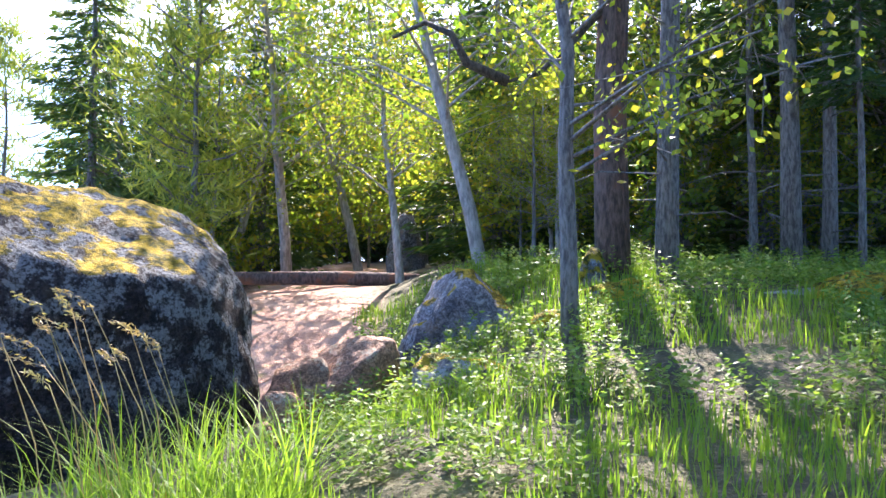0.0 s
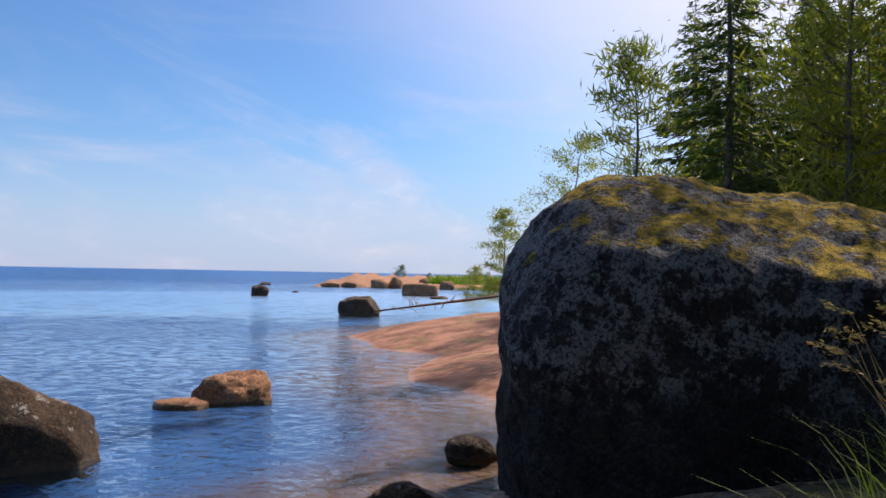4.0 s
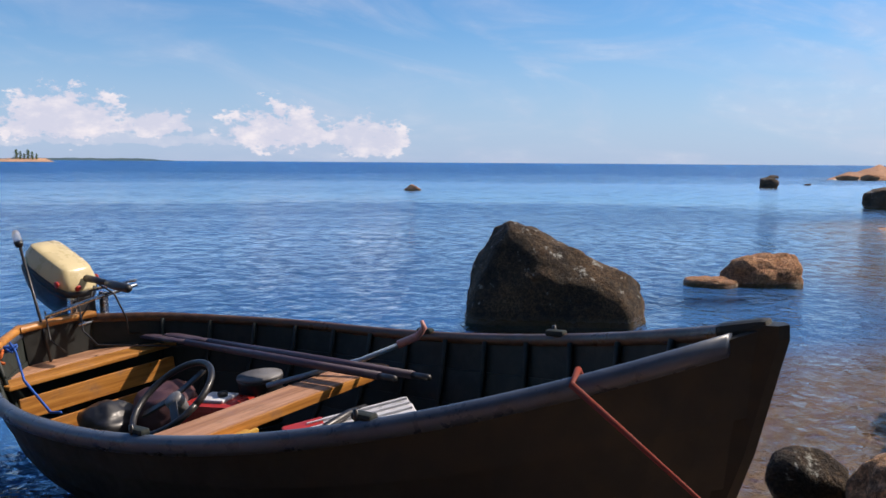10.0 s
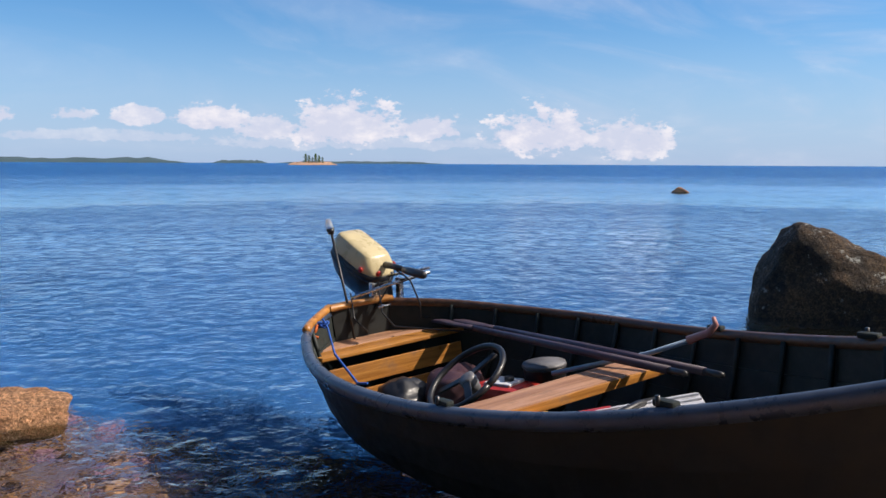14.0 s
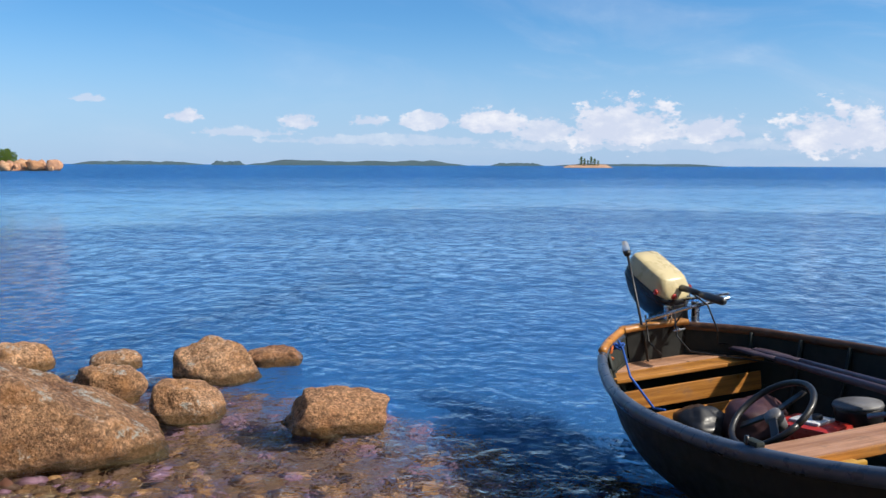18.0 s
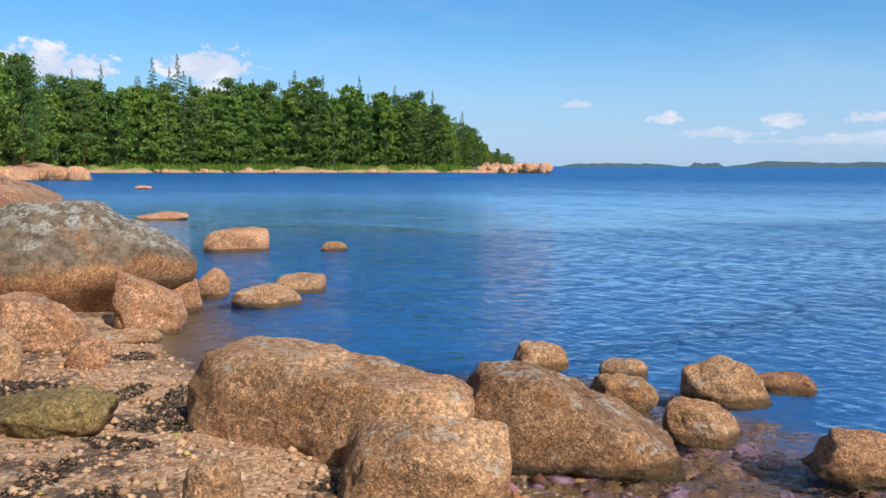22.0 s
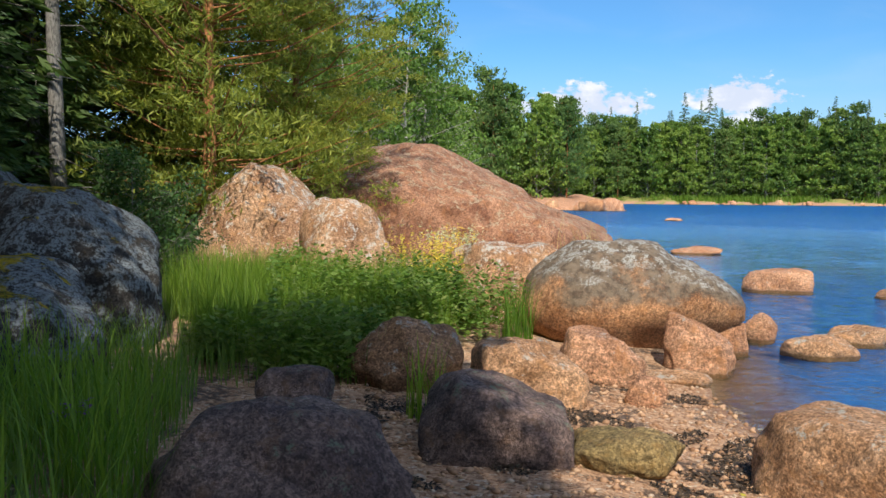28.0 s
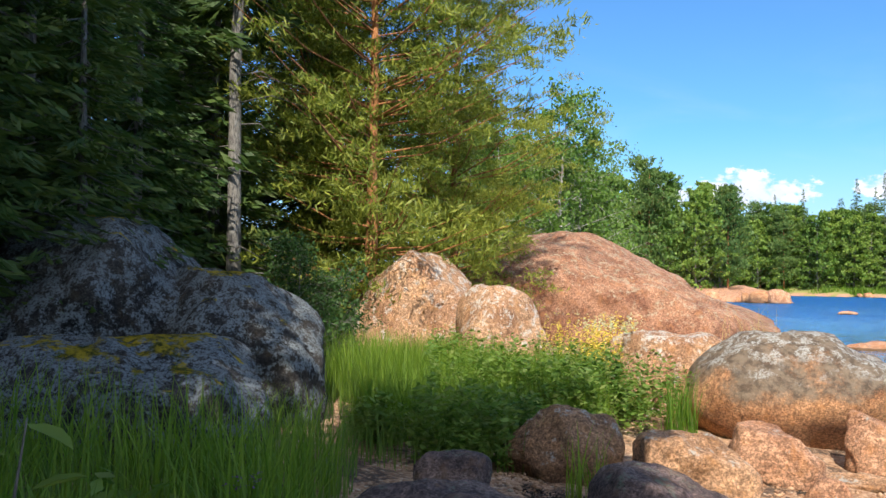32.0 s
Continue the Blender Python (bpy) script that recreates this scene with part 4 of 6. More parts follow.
def make_broadleaf(name, label, seed, high, radius, spread, first, boughs, leaves, size, bark, leaf, lean=(0, 0), weep=0.0, twigs=7):
    """A trunk, forking limbs and a crown of single leaves hung about the twigs."""
    rng = np.random.default_rng(seed)
    t = thing(name, label, "tree")
    pts, rad = [], []
    for i in range(10):
        f = i / 9
        pts.append((lean[0] * f * high + rng.normal() * 0.03 * high * f * 0.3, lean[1] * f * high + rng.normal() * 0.03 * high * f * 0.3, f * high - (0.3 if i == 0 else 0)))
        rad.append(radius * (1 - 0.9 * f))
    part("trunk", tube_mesh("trunk", pts, rad, bark, 9), None, t)
    limbs, tips = [], []
    for i in range(boughs):
        f = first / high + (1 - first / high) * (i + rng.uniform(0, 1)) / boughs
        j = min(8, int(f * 9))
        k = f * 9 - j
        o = np.array(pts[j]) * (1 - k) + np.array(pts[j + 1]) * k
        az = rng.uniform(0, 2 * math.pi)
        ln = spread * (1.1 - 0.75 * f) * rng.uniform(0.6, 1.2)
        d = np.array([math.cos(az), math.sin(az), rng.uniform(0.2, 0.8)])
        mid = o + d * ln * 0.5
        end = o + d * ln + np.array([0, 0, -weep * ln])
        limbs.append(tube([o, mid, end], [radius * 0.3 * (1.1 - f), radius * 0.17 * (1.1 - f), 0.006], 4, False))
        for q in range(twigs):
            s = rng.uniform(0.35, 1.0)
            b = (o + (mid - o) * s * 2) if s < 0.5 else (mid + (end - mid) * (s * 2 - 1))
            e = b + rng.normal(size=3) * (0.3, 0.3, 0.18) * ln * 0.7 + np.array([0, 0, -weep * 0.6 * ln])
            limbs.append(tube([b, e], [0.008, 0.003], 3, False))
            tips.append((b, e))
    tagged(part("branchwork", mesh_from("branchwork", *merge(limbs), bark), None, t), kind="stuff")
    k = leaves
    idx = rng.integers(0, len(tips), k)
    a = np.array([q[0] for q in tips])[idx]
    b = np.array([q[1] for q in tips])[idx]
    s = rng.uniform(0.1, 1.1, (k, 1))
    c = a + (b - a) * s + rng.normal(size=(k, 3)) * 0.11 * (1 + spread * 0.12)
    d = unit(rng.normal(size=(k, 3)) + (0, 0, -0.6))
    ln = size * rng.uniform(0.6, 1.3, (k, 1))
    part("crown", leaf_mesh("crown", c, d * ln, unit(np.cross(d, rng.normal(size=(k, 3)))) * ln * 0.62, leaf), None, t)
    return t


def make_pine(name, label, seed, high, radius, first, boughs, tufts, reach, leaf, lean=(0.0, 0.0), bark=None, needle=0.16, curve=0.25, tuft=46, wide=0.12, loose=1.5):
    """A pine: bare lower trunk, rising boughs, needle tufts at their ends."""
    rng = np.random.default_rng(seed)
    t = thing(name, label, "tree")
    pts = [(lean[0] * q * high + rng.normal() * 0.02, lean[1] * q * high + rng.normal() * 0.02, q * high - (0.3 if q == 0 else 0)) for q in np.linspace(0, 1, 10)]
    part("trunk", tube_mesh("trunk", pts, [radius * (1 - 0.88 * q) for q in np.linspace(0, 1, 10)], bark or BARK_PINE_TOP, 10), None, t)
    limbs, c, u, v = [], [], [], []
    for i in range(boughs):
        f = first / high + (1 - first / high) * (i + rng.uniform(0, 1)) / boughs
        j = min(8, int(f * 9))
        o = np.array(pts[j]) + (np.array(pts[j + 1]) - np.array(pts[j])) * (f * 9 - j)
        az = rng.uniform(0, 2 * math.pi)
        shape = min(1.0, 0.45 + 2.2 * (1 - f)) * (0.75 + 0.25 * math.sin(3 * f))
        ln = reach * shape * rng.uniform(0.55, 1.1)
        d = np.array([math.cos(az), math.sin(az), 0.12 + 0.5 * f])
        end = o + d * ln
        mid = o + d * ln * 0.5 - np.array([0, 0, curve * 0.3 * ln])
        limbs.append(tube([o, mid, end], [radius * 0.22 * (1.2 - f), 0.018, 0.006], 4, False))
        for q in range(max(2, int(tufts * shape * 0.4))):
            s = rng.uniform(0.22, 1.08)
            b = o + (mid - o) * s * 2 if s < 0.5 else mid + (end - mid) * (s * 2 - 1)
            b = b + rng.normal(size=3) * (0.14, 0.14, 0.05) * ln
            k = tuft
            spread = needle * loose
            dd = unit(rng.normal(size=(k, 3)) + d * 0.5 + np.array([0, 0, 0.7]))
            ll = needle * rng.uniform(0.6, 1.15, (k, 1))
            c.append(b + rng.normal(size=(k, 3)) * (spread, spread, spread * 0.32) + dd * ll * 0.5)
            u.append(dd * ll)
            v.append(unit(np.cross(dd, rng.normal(size=(k, 3)))) * ll * wide)
    tagged(part("branchwork", mesh_from("branchwork", *merge(limbs), bark or BARK_PINE_TOP), None, t), kind="stuff")
    part("crown", leaf_mesh("crown", np.vstack(c), np.vstack(u), np.vstack(v), leaf), None, t)
    return t


def put(proto, x, y, turn=0.0, size=1.0, z=None, tilt=0.0):
    m = pose(x, y, (ground_z(x, y) if z is None else z) - 0.05, tilt, 0, turn) @ Matrix.Diagonal((size, size, size, 1))
    return copy_thing(proto, m)


def settle(proto, x, y, turn=0.0, size=1.0, z=None):
    proto.matrix_basis = pose(x, y, (ground_z(x, y) if z is None else z) - 0.05, 0, 0, turn) @ Matrix.Diagonal((size, size, size, 1))
    return proto


rng = np.random.default_rng(5)
spruce_a = settle(make_spruce("tall dark spruce at the forest's edge", 11, 10.5, 0.15, 2.1, 0.6, 210, 120, spray=0.115), -5.6, 13.6, 0, 0.72)
spruce_b = settle(make_spruce("tall spruce with a bare grey lower trunk", 12, 16, 0.11, 1.9, 5.0), 2.16, 8.3)
spruce_c = settle(make_spruce("dense young spruce in the forest", 13, 8.5, 0.1, 1.8, 0.5, 180, 100, spray=0.115), 0.9, 15.0)
for t in (spruce_a, spruce_b, spruce_c):
    t["group"] = "spruces of the forest"
for x, y, s in ((-4.5, 14.8, 0.78), (-3.5, 16.6, 0.85), (-5.1, 16.8, 0.95), (-6.6, 17.2, 0.7)):
    put(spruce_a, x, y, x * 50, s)
# from (7.4, 5.0) on: unseen spruces, added to shade beach and grass
for x, y, s in ((3.79, 9.5, 1.0), (4.47, 10.0, 0.8), (3.76, 10.5, 0.5), (4.37, 9.0, 0.4), (6.6, 12.0, 1.0), (8.0, 9.5, 1.0), (7.4, 5.0, 1.1), (9.5, 2.0, 1.1), (6.2, -1.5, 1.05), (9.0, -4.5, 1.0), (3.7, 1.6, 0.95), (4.9, 0.0, 1.0), (4.1, -2.3, 0.9), (5.2, -4.4, 0.95)):
    put(spruce_b, x, y, x * 70, s)
for i in range(26):
    x, y = rng.uniform(-6.5, 13), rng.uniform(13.5, 27)
    if shore_distance(x, y) < 5 or -3.4 < x < 1.6 and y < 22:
        continue
    put((spruce_a, spruce_c, spruce_c)[i % 3], x, y, rng.uniform(0, 360), rng.uniform(0.9, 1.1) * min(1.0, (0.42 if i % 3 == 0 else 0.5) + max(0.0, y - 17) * 0.05))
for i in range(26):
    x, y = rng.uniform(-12, 24), rng.uniform(27, 36)
    if shore_distance(x, y) > 5:
        put((spruce_a, spruce_c)[i % 2], x, y, rng.uniform(0, 360), rng.uniform(0.95, 1.25))
for x, y, s in ((3.2, 13.4, 0.85), (4.7, 12.6, 0.95), (6.2, 12.9, 0.9), (7.8, 13.5, 1.0), (5.4, 14.6, 1.1), (9.2, 12.2, 1.0), (6.9, 10.9, 0.8), (2.2, 14.8, 0.8), (-3.0, 26.5, 1.1), (-1.2, 27.0, 1.1), (0.6, 26.0, 1.0), (-4.6, 25.0, 1.1), (2.2, 20.0, 1.0), (-2.2, 29.0, 1.2), (3.6, 23.0, 1.0), (5.4, 22.0, 1.1), (7.0, 21.0, 1.0), (-0.4, 29.5, 1.2), (9.0, 19.0, 1.1), (-6.0, 21.0, 1.0)):
    put(spruce_c, x, y, x * 63, s)
pine_a = settle(make_pine("pine_tree", "old pine with dark red scaly bark", 21, 15, 0.19, 8.0, 60, 9, 2.4, NEEDLE_PINE, bark=BARK_PINE), 1.70, 8.6)
for limb in (((1.70, 8.6, 4.7), (1.45, 8.5, 4.45), (1.2, 8.4, 4.15), (0.9, 8.3, 3.85), (0.6, 8.2, 3.75)), ((0.6, 8.2, 3.75), (0.2, 8.1, 3.9), (0.05, 8.0, 4.15), (-0.2, 8.0, 4.25), (-0.5, 8.0, 4.1))):
    part("limb", tube_mesh("limb", [(x - 1.70, y - 8.6, z - ground_z(1.70, 8.6) + 0.05) for x, y, z in limb], [0.055, 0.045, 0.036, 0.026, 0.014], BARK_DARK, 7), None, pine_a, "dark crooked limb")
pine_b = settle(make_pine("pine_tree", "slender young pine at the shore's edge", 22, 6.0, 0.07, 0.8, 46, 5, 1.15, NEEDLE_PINE, bark=BARK_GREY), -8.75, 17.0, 0, 1.0)
# out of view overhead: crown added only to throw shade on the gravel
maple = settle(make_broadleaf("shade_tree", "unseen leafy tree added to shade the beach", 33, 10.5, 0.16, 3.6, 6.2, 60, 19000, 0.115, BARK_GREY, LEAF_ALDER, (-0.17, 0.05)), 1.75, 0.3)
# another unseen spruce, added for its shadow
put(spruce_b, 2.9, 2.3, 40, 0.95)
birch_a = settle(make_broadleaf("birch_tree", "leaning birch with yellow-green sunlit leaves", 31, 7.5, 0.1, 3.0, 1.8, 46, 5600, 0.047, BARK_BIRCH, LEAF_BIRCH, (-0.28, 0.0), 0.15), 0.56, 11.0)
aspen = settle(make_broadleaf("aspen_tree", "slim grey aspen with light green leaves", 32, 6.8, 0.075, 2.2, 1.2, 38, 4200, 0.036, BARK_GREY, LEAF_BIRCH, (-0.03, 0.0), 0.1), 0.98, 6.58)
for x, y, a, s in ((-2.6, 14.5, 80, 1.0), (-4.0, 15.5, 200, 0.9), (-1.6, 17.0, 10, 1.0), (3.6, 13.2, 130, 1.0), (-0.6, 12.6, 300, 0.7), (7.0, 13.0, 40, 1.0)):
    put(birch_a, x, y, a, s)
for x, y, a, s in ((-5.6, 15.0, 60, 0.85), (3.4, 12.5, 160, 1.1), (-3.4, 12.6, 250, 0.6), (-7.0, 18.5, 20, 0.9)):
    put(aspen, x, y, a, s)
put(birch_a, -12.7, 20.6, 150, 0.6)
for i in range(16):
    x, y = rng.uniform(1.2, 8.5), rng.uniform(11.2, 15.5)
    put((aspen, birch_a)[i % 2], x, y, rng.uniform(0, 360), rng.uniform(0.35, 0.55))

# round the outcrop, at the end of the walk
pine_c = settle(make_pine("pine_tree", "young sunlit pine with an orange trunk", 41, 12.0, 0.15, 0.8, 190, 20, 3.5, NEEDLE_PINE, needle=0.10, tuft=60, wide=0.16, loose=1.7), 0.8, -19.6)
put(pine_c, 2.2, -22.5, 250, 0.9)
put(pine_c, -1.0, -22.0, 130, 0.78)
put(spruce_b, 3.15, -17.6, 20, 1.3)
# spruces added out of view to keep sun off the grey boulders
for x, y, s in ((2.7, -4.0, 0.95), (3.5, -5.6, 0.9), (3.4, -3.2, 0.85)):
    put(spruce_b, x, y, x * 77, s)
for x, y, p, s in ((4.29, -15.6, spruce_a, 1.1), (4.9, -20.0, spruce_a, 1.2), (5.29, -12.0, spruce_a, 1.0), (6.43, -17.0, spruce_c, 1.3), (4.75, -21.0, spruce_a, 1.2), (7.2, -9.0, spruce_c, 1.2),
                   (2.6, -23.0, spruce_c, 1.2), (8.82, -13.0, spruce_a, 1.3), (8.55, -21.0, spruce_b, 1.0), (2.29, -26.0, spruce_a, 1.2), (3.69, -11.9, spruce_c, 0.8), (10.43, -17, spruce_a, 1.4), (6.69, -26, spruce_a, 1.4), (5.6, -14.2, spruce_a, 1.3), (5.2, -17.5, spruce_c, 1.6), (7.4, -15.2, spruce_c, 1.6), (3.9, -19.0, spruce_a, 1.35), (9.5, -19.5, spruce_c, 1.7), (6.6, -11.8, spruce_c, 1.3), (5.8, -23.0, spruce_c, 1.7), (3.2, -26.0, spruce_c, 1.7)):
    put(p, x, y, x * 40, s)
spruce_d = settle(make_spruce("dark spruce with drooping boughs over the grey boulders", 14, 11.0, 0.14, 1.6, 0.8, 240, 120, spray=0.095), 4.95, -13.2, 30, 1.15)
put(pine_b, -3.4, 11.7, 70, 0.9)
put(spruce_d, 4.7, -10.8, 200, 1.0)
put(spruce_d, 6.3, -12.4, 100, 1.1)
alder = settle(make_broadleaf("alder_bush", "dense green alder bush under the spruces", 42, 3.2, 0.03, 2.3, 0.1, 34, 6000, 0.05, BARK_GREY, LEAF_ALDER), 1.55, -14.9, 0, 0.6)
for x, y, s in ((2.4, -15.2, 1.0), (1.3, -16.4, 1.1), (3.05, -13.8, 0.9), (-2.0, -23.0, 0.9), (3.6, -14.8, 1.2), (4.4, -13.0, 1.0)):
    put(alder, x, y, x * 90, s * 0.62)
sapling = settle(make_broadleaf("birch_bush", "light green birch saplings under the trees", 43, 3.0, 0.025, 1.7, 0.2, 40, 3000, 0.058, BARK_GREY, LEAF_BIRCH), -3.4, 17.4)
for x, y, s in ((-1.6, 18.4, 1.2), (0.2, 17.2, 1.1), (-5.0, 18.6, 1.2), (2.0, 15.0, 1.2), (3.8, 14.4, 1.1), (5.6, 13.4, 1.1), (7.6, 12.6, 1.2), (1.2, 13.4, 0.9), (-2.6, 21.0, 1.4), (-0.4, 21.5, 1.5), (3.0, 12.0, 0.8), (5.0, 11.4, 0.7), (6.6, 10.6, 0.8), (-4.2, 15.6, 0.9)):
    put(sapling, x, y, x * 90, s)


# far wooded shore across the bay
far_spruce = make_spruce("distant dark spruce on the far shore", 51, 20, 0.16, 2.9, 0.6, 170, 26, leaf=NEEDLE_FAR, dead=False, spray=0.42)
far_birch = make_broadleaf("birch_tree", "distant birch on the far shore", 52, 17, 0.13, 4.6, 0.5, 60, 5200, 0.25, BARK_BIRCH, LEAF_FAR, twigs=4)
far_alder = make_broadleaf("alder_tree", "distant leafy alder on the far shore", 152, 15, 0.14, 5.4, 0.4, 66, 5600, 0.25, BARK_GREY, LEAF_FAR, twigs=4)
far_pine = make_pine("pine_tree", "distant pine on the far shore", 53, 18, 0.18, 2.4, 70, 7, 3.6, NEEDLE_FAR, needle=0.45, tuft=26, wide=0.3, loose=1.5)


def polar(yaw, dist):
    return -0.6 - math.sin(radians(yaw)) * dist, -1.2 + math.cos(radians(yaw)) * dist


def land(name, label, yaw0, yaw1, dist, depth, high, mat, seed, steps=60, edge=0.6):
    """A low strip of land across the water, from one bearing to another."""
    rng = np.random.default_rng(seed)
    prof = [(0.0, -0.6), (0.02, edge * 0.3), (0.08, edge), (0.3, high * 0.6), (0.6, high), (1.0, -0.6)]
    vs, fs = [], []
    for i in range(steps + 1):
        f = i / steps
        taper = min(1.0, 6 * min(f, 1 - f) + 0.03)
        jag = rng.normal() * 0.012 * depth
        for s, z in prof:
            x, y = polar(yaw0 + (yaw1 - yaw0) * f, dist + s * depth * taper + jag)
            vs.append((x, y, z * (taper if z > 0 else 1) * rng.uniform(0.75, 1.2)))
    k = len(prof)
    for i in range(steps):
        for j in range(k - 1):
            fs.append([i * k + j, (i + 1) * k + j, (i + 1) * k + j + 1, i * k + j + 1])
    ob = new(name, mesh_from(name, vs, fs, mat))
    return tagged(ob, label, "land", kind="structure")


m_far, n = material("distant shore of pink rock and grass")
p = n.add("ShaderNodeNewGeometry").outputs["Position"]
z = n.xyz(p)[2]
c = n.mix(n.step(n.noise(p, 0.35, 5.0, 0.7), 0.42, 0.58), (0.16, 0.19, 0.045, 1), (0.26, 0.24, 0.07, 1))
c = n.mix(n.math("MULTIPLY", n.step(z, 1.0, 0.5), n.step(n.noise(p, 0.25, 5.0, 0.7), 0.40, 0.52)), c, n.mix(n.noise(p, 2.0), (0.28, 0.13, 0.07, 1), (0.5, 0.3, 0.2, 1)))
finish(n, c, 0.9, n.noise(p, 3.0), 0.6, 0.2)
# blue of the distance haze is mixed into the islands' colour
m_isle, n = material("wooded island with haze painted in")
p = n.add("ShaderNodeNewGeometry").outputs["Position"]
finish(n, n.mix(n.noise(p, 0.05, 6.0, 0.8), (0.035, 0.07, 0.085, 1), (0.06, 0.10, 0.11, 1)), 1.0)

BAY = 235.0
land("far_shore", "far shore with pink rocks, reeds and pine forest", 129.8, 176, BAY, 130, 3.4, m_far, 61, 80, 1.9)
land("far_cape", "bare pink granite cape at the end of the wood", 128.2, 133.0, BAY - 6, 18, 2.6, ROCK_PINK, 62, 30, 1.6)
for i in range(440):
    yaw = rng.uniform(130.4, 170)
    dd = BAY + 9 + 50 * rng.uniform(0, 1) ** 1.6
    x, y = polar(yaw, dd)
    proto = (far_birch, far_pine, far_alder, far_birch, far_alder, far_spruce)[rng.integers(0, 6)]
    size = rng.uniform(0.8, 1.22) * (0.98 if proto is far_spruce else 1.0) * float(np.interp(yaw, [130.2, 132, 133.4, 136.7, 141], [0.16, 0.26, 0.6, 0.9, 1.02]))
    if i < 4:
        proto = (far_birch, far_pine, far_spruce, far_alder)[i]
        settle(proto, x, y, 0, 1.1, 1.5)
        proto["group"] = "trees of the far shore"
    else:
        put(proto, x, y, rng.uniform(0, 360), size, 1.5)

for yaw, s in ((151.2, 1.0), (151.9, 1.25), (152.4, 1.1), (153.4, 1.2), (154.2, 1.0), (149.4, 0.95), (148.1, 0.95), (147.3, 1.0), (145.0, 1.0), (140.5, 1.05), (138.2, 0.95), (136.4, 0.9), (158.0, 1.05)):
    put(far_spruce, *polar(yaw, BAY + 16), yaw * 30, s * 1.12, 1.5)
for yaw in (143.0, 142.2, 141.4, 146.2):
    put(far_birch, *polar(yaw, BAY + 28), yaw * 30, 1.05, 1.5)
land("near_shore", "nearer pink rock shore with birches", 157, 176, 120, 60, 2.6, ROCK_PINK, 63, 40, 1.2)
for i in range(64):
    yaw = rng.uniform(160.5, 177)
    put((far_birch, far_alder, far_pine)[i % 3], *polar(yaw, rng.uniform(132, 160)), rng.uniform(0, 360), rng.uniform(0.6, 0.95) + max(0.0, yaw - 165) * 0.035, 1.5)
for i in range(120):
    yaw = rng.uniform(132.5, 170)
    put((far_alder, far_birch)[i % 2], *polar(yaw, BAY + rng.uniform(9, 26)), rng.uniform(0, 360), rng.uniform(0.2, 0.42), 1.2)
# reeds and pink stones along the far water's edge
yaws = rng.uniform(133.2, 158.0, 9000)
yaws = yaws[waves(yaws, yaws * 0.3, 0.9) + rng.uniform(-0.3, 0.3, len(yaws)) > -0.18]
spots = [polar(a, BAY + 3.0 + 8.0 * rng.uniform()) for a in yaws]


def far_stones(yaw0, yaw1, dist, depth, count, small, large, lift):
    for i in range(count):
        x, y = polar(rng.uniform(yaw0, yaw1), dist + depth * rng.uniform())
        w = small * (large / small) ** (rng.uniform() ** 1.7)
        high = w * rng.uniform(0.25, 0.45)
        z = lift * rng.uniform(0.0, 1.0)
        stone("pink granite stone at the far water's edge", "stone", x, y, w, w * 0.8, z - 0.3, z + high, rng.uniform(100, 180), 300 + i, (ROCK_PINK, ROCK_RED, ROCK_TAN)[i % 3], ("block", "dome")[i % 2], 0.0, "stones of the far shore", level=3)


far_stones(128.3, 132.6, BAY - 8, 10, 26, 1.2, 4.0, 1.6)
far_stones(133.0, 157.0, BAY - 2, 7, 34, 0.9, 3.0, 0.5)
far_stones(156.8, 163.5, 117, 8, 11, 0.9, 3.4, 0.9)
# the nearer shore beyond the outcrop
mid_birch = settle(make_broadleaf("birch_tree", "full-crowned birch on the rocky shore", 54, 8.5, 0.11, 3.2, 0.4, 56, 9000, 0.075, BARK_BIRCH, LEAF_FAR), -5.4, -34.0)
for x, y, s in ((-6.5, -36, 1.2), (-3, -33, 1.1), (-8.0, -42, 1.2), (-5, -47, 1.4), (-1, -40, 1.4), (-7.0, -52, 1.3), (-10.5, -58, 1.5), (-3, -56, 1.6), (-4.6, -38, 0.9), (-2.0, -36, 1.3), (-6.2, -45, 1.2), (-8.6, -50, 1.1), (-4, -52, 1.5), (0, -46, 1.6), (-11.0, -66, 1.6), (-7, -64, 1.8), (-9.6, -74, 2.0)):
    put(mid_birch, x, y, x * 50, s * 0.75)

islands = ((119.5, 127.5, 2300, 9), (102.5, 117.0, 2100, 12), (97.5, 101, 2600, 9), (86, 97, 3000, 8), (117, 119.2, 2000, 9))
for i, (a, b, d, h) in enumerate(islands):
    land("island", "low wooded island on the horizon", a, b, d, 300, h, m_isle, 90 + i, 24, h * 0.8)
land("islet", "small rocky islet with a few pines", 93.0, 96.3, 700, 30, 2.5, ROCK_TAN, 97, 20, 1.0)
for q in range(6):
    put(far_pine, *polar(94.0 + 0.22 * q, 712), q * 50, 0.24 + 0.07 * (q % 3), 1.2)
land("rocky_point", "low granite point with grass", 29.0, 45.0, 105, 60, 1.5, ROCK_RED, 98, 40, 0.6)
put(pine_b, *polar(32.4, 40), 30, 0.8)
put(mid_birch, *polar(33.6, 70), 30, 0.5)
put(pine_b, *polar(34.4, 62), 120, 0.75)
put(alder, *polar(39.3, 112), 70, 0.85, 1.1)
put(alder, *polar(37.4, 110), 10, 0.4, 1.1)
for yaw, dist, w, high in ((42.6, 104, 2.0, 0.3), (40.6, 103, 2.2, 0.7), (37.6, 104, 1.8, 0.9), (36.2, 100, 1.7, 0.6), (43.8, 105, 2.6, 0.2)):
    x, y = polar(yaw, dist)
    stone("brown granite stone on the low point", "stone", x, y, w, w * 0.8, 0.2, high + 0.4, yaw, int(yaw * 10), ROCK_RED, "dome", 0.0, "stones of the low point", level=3)


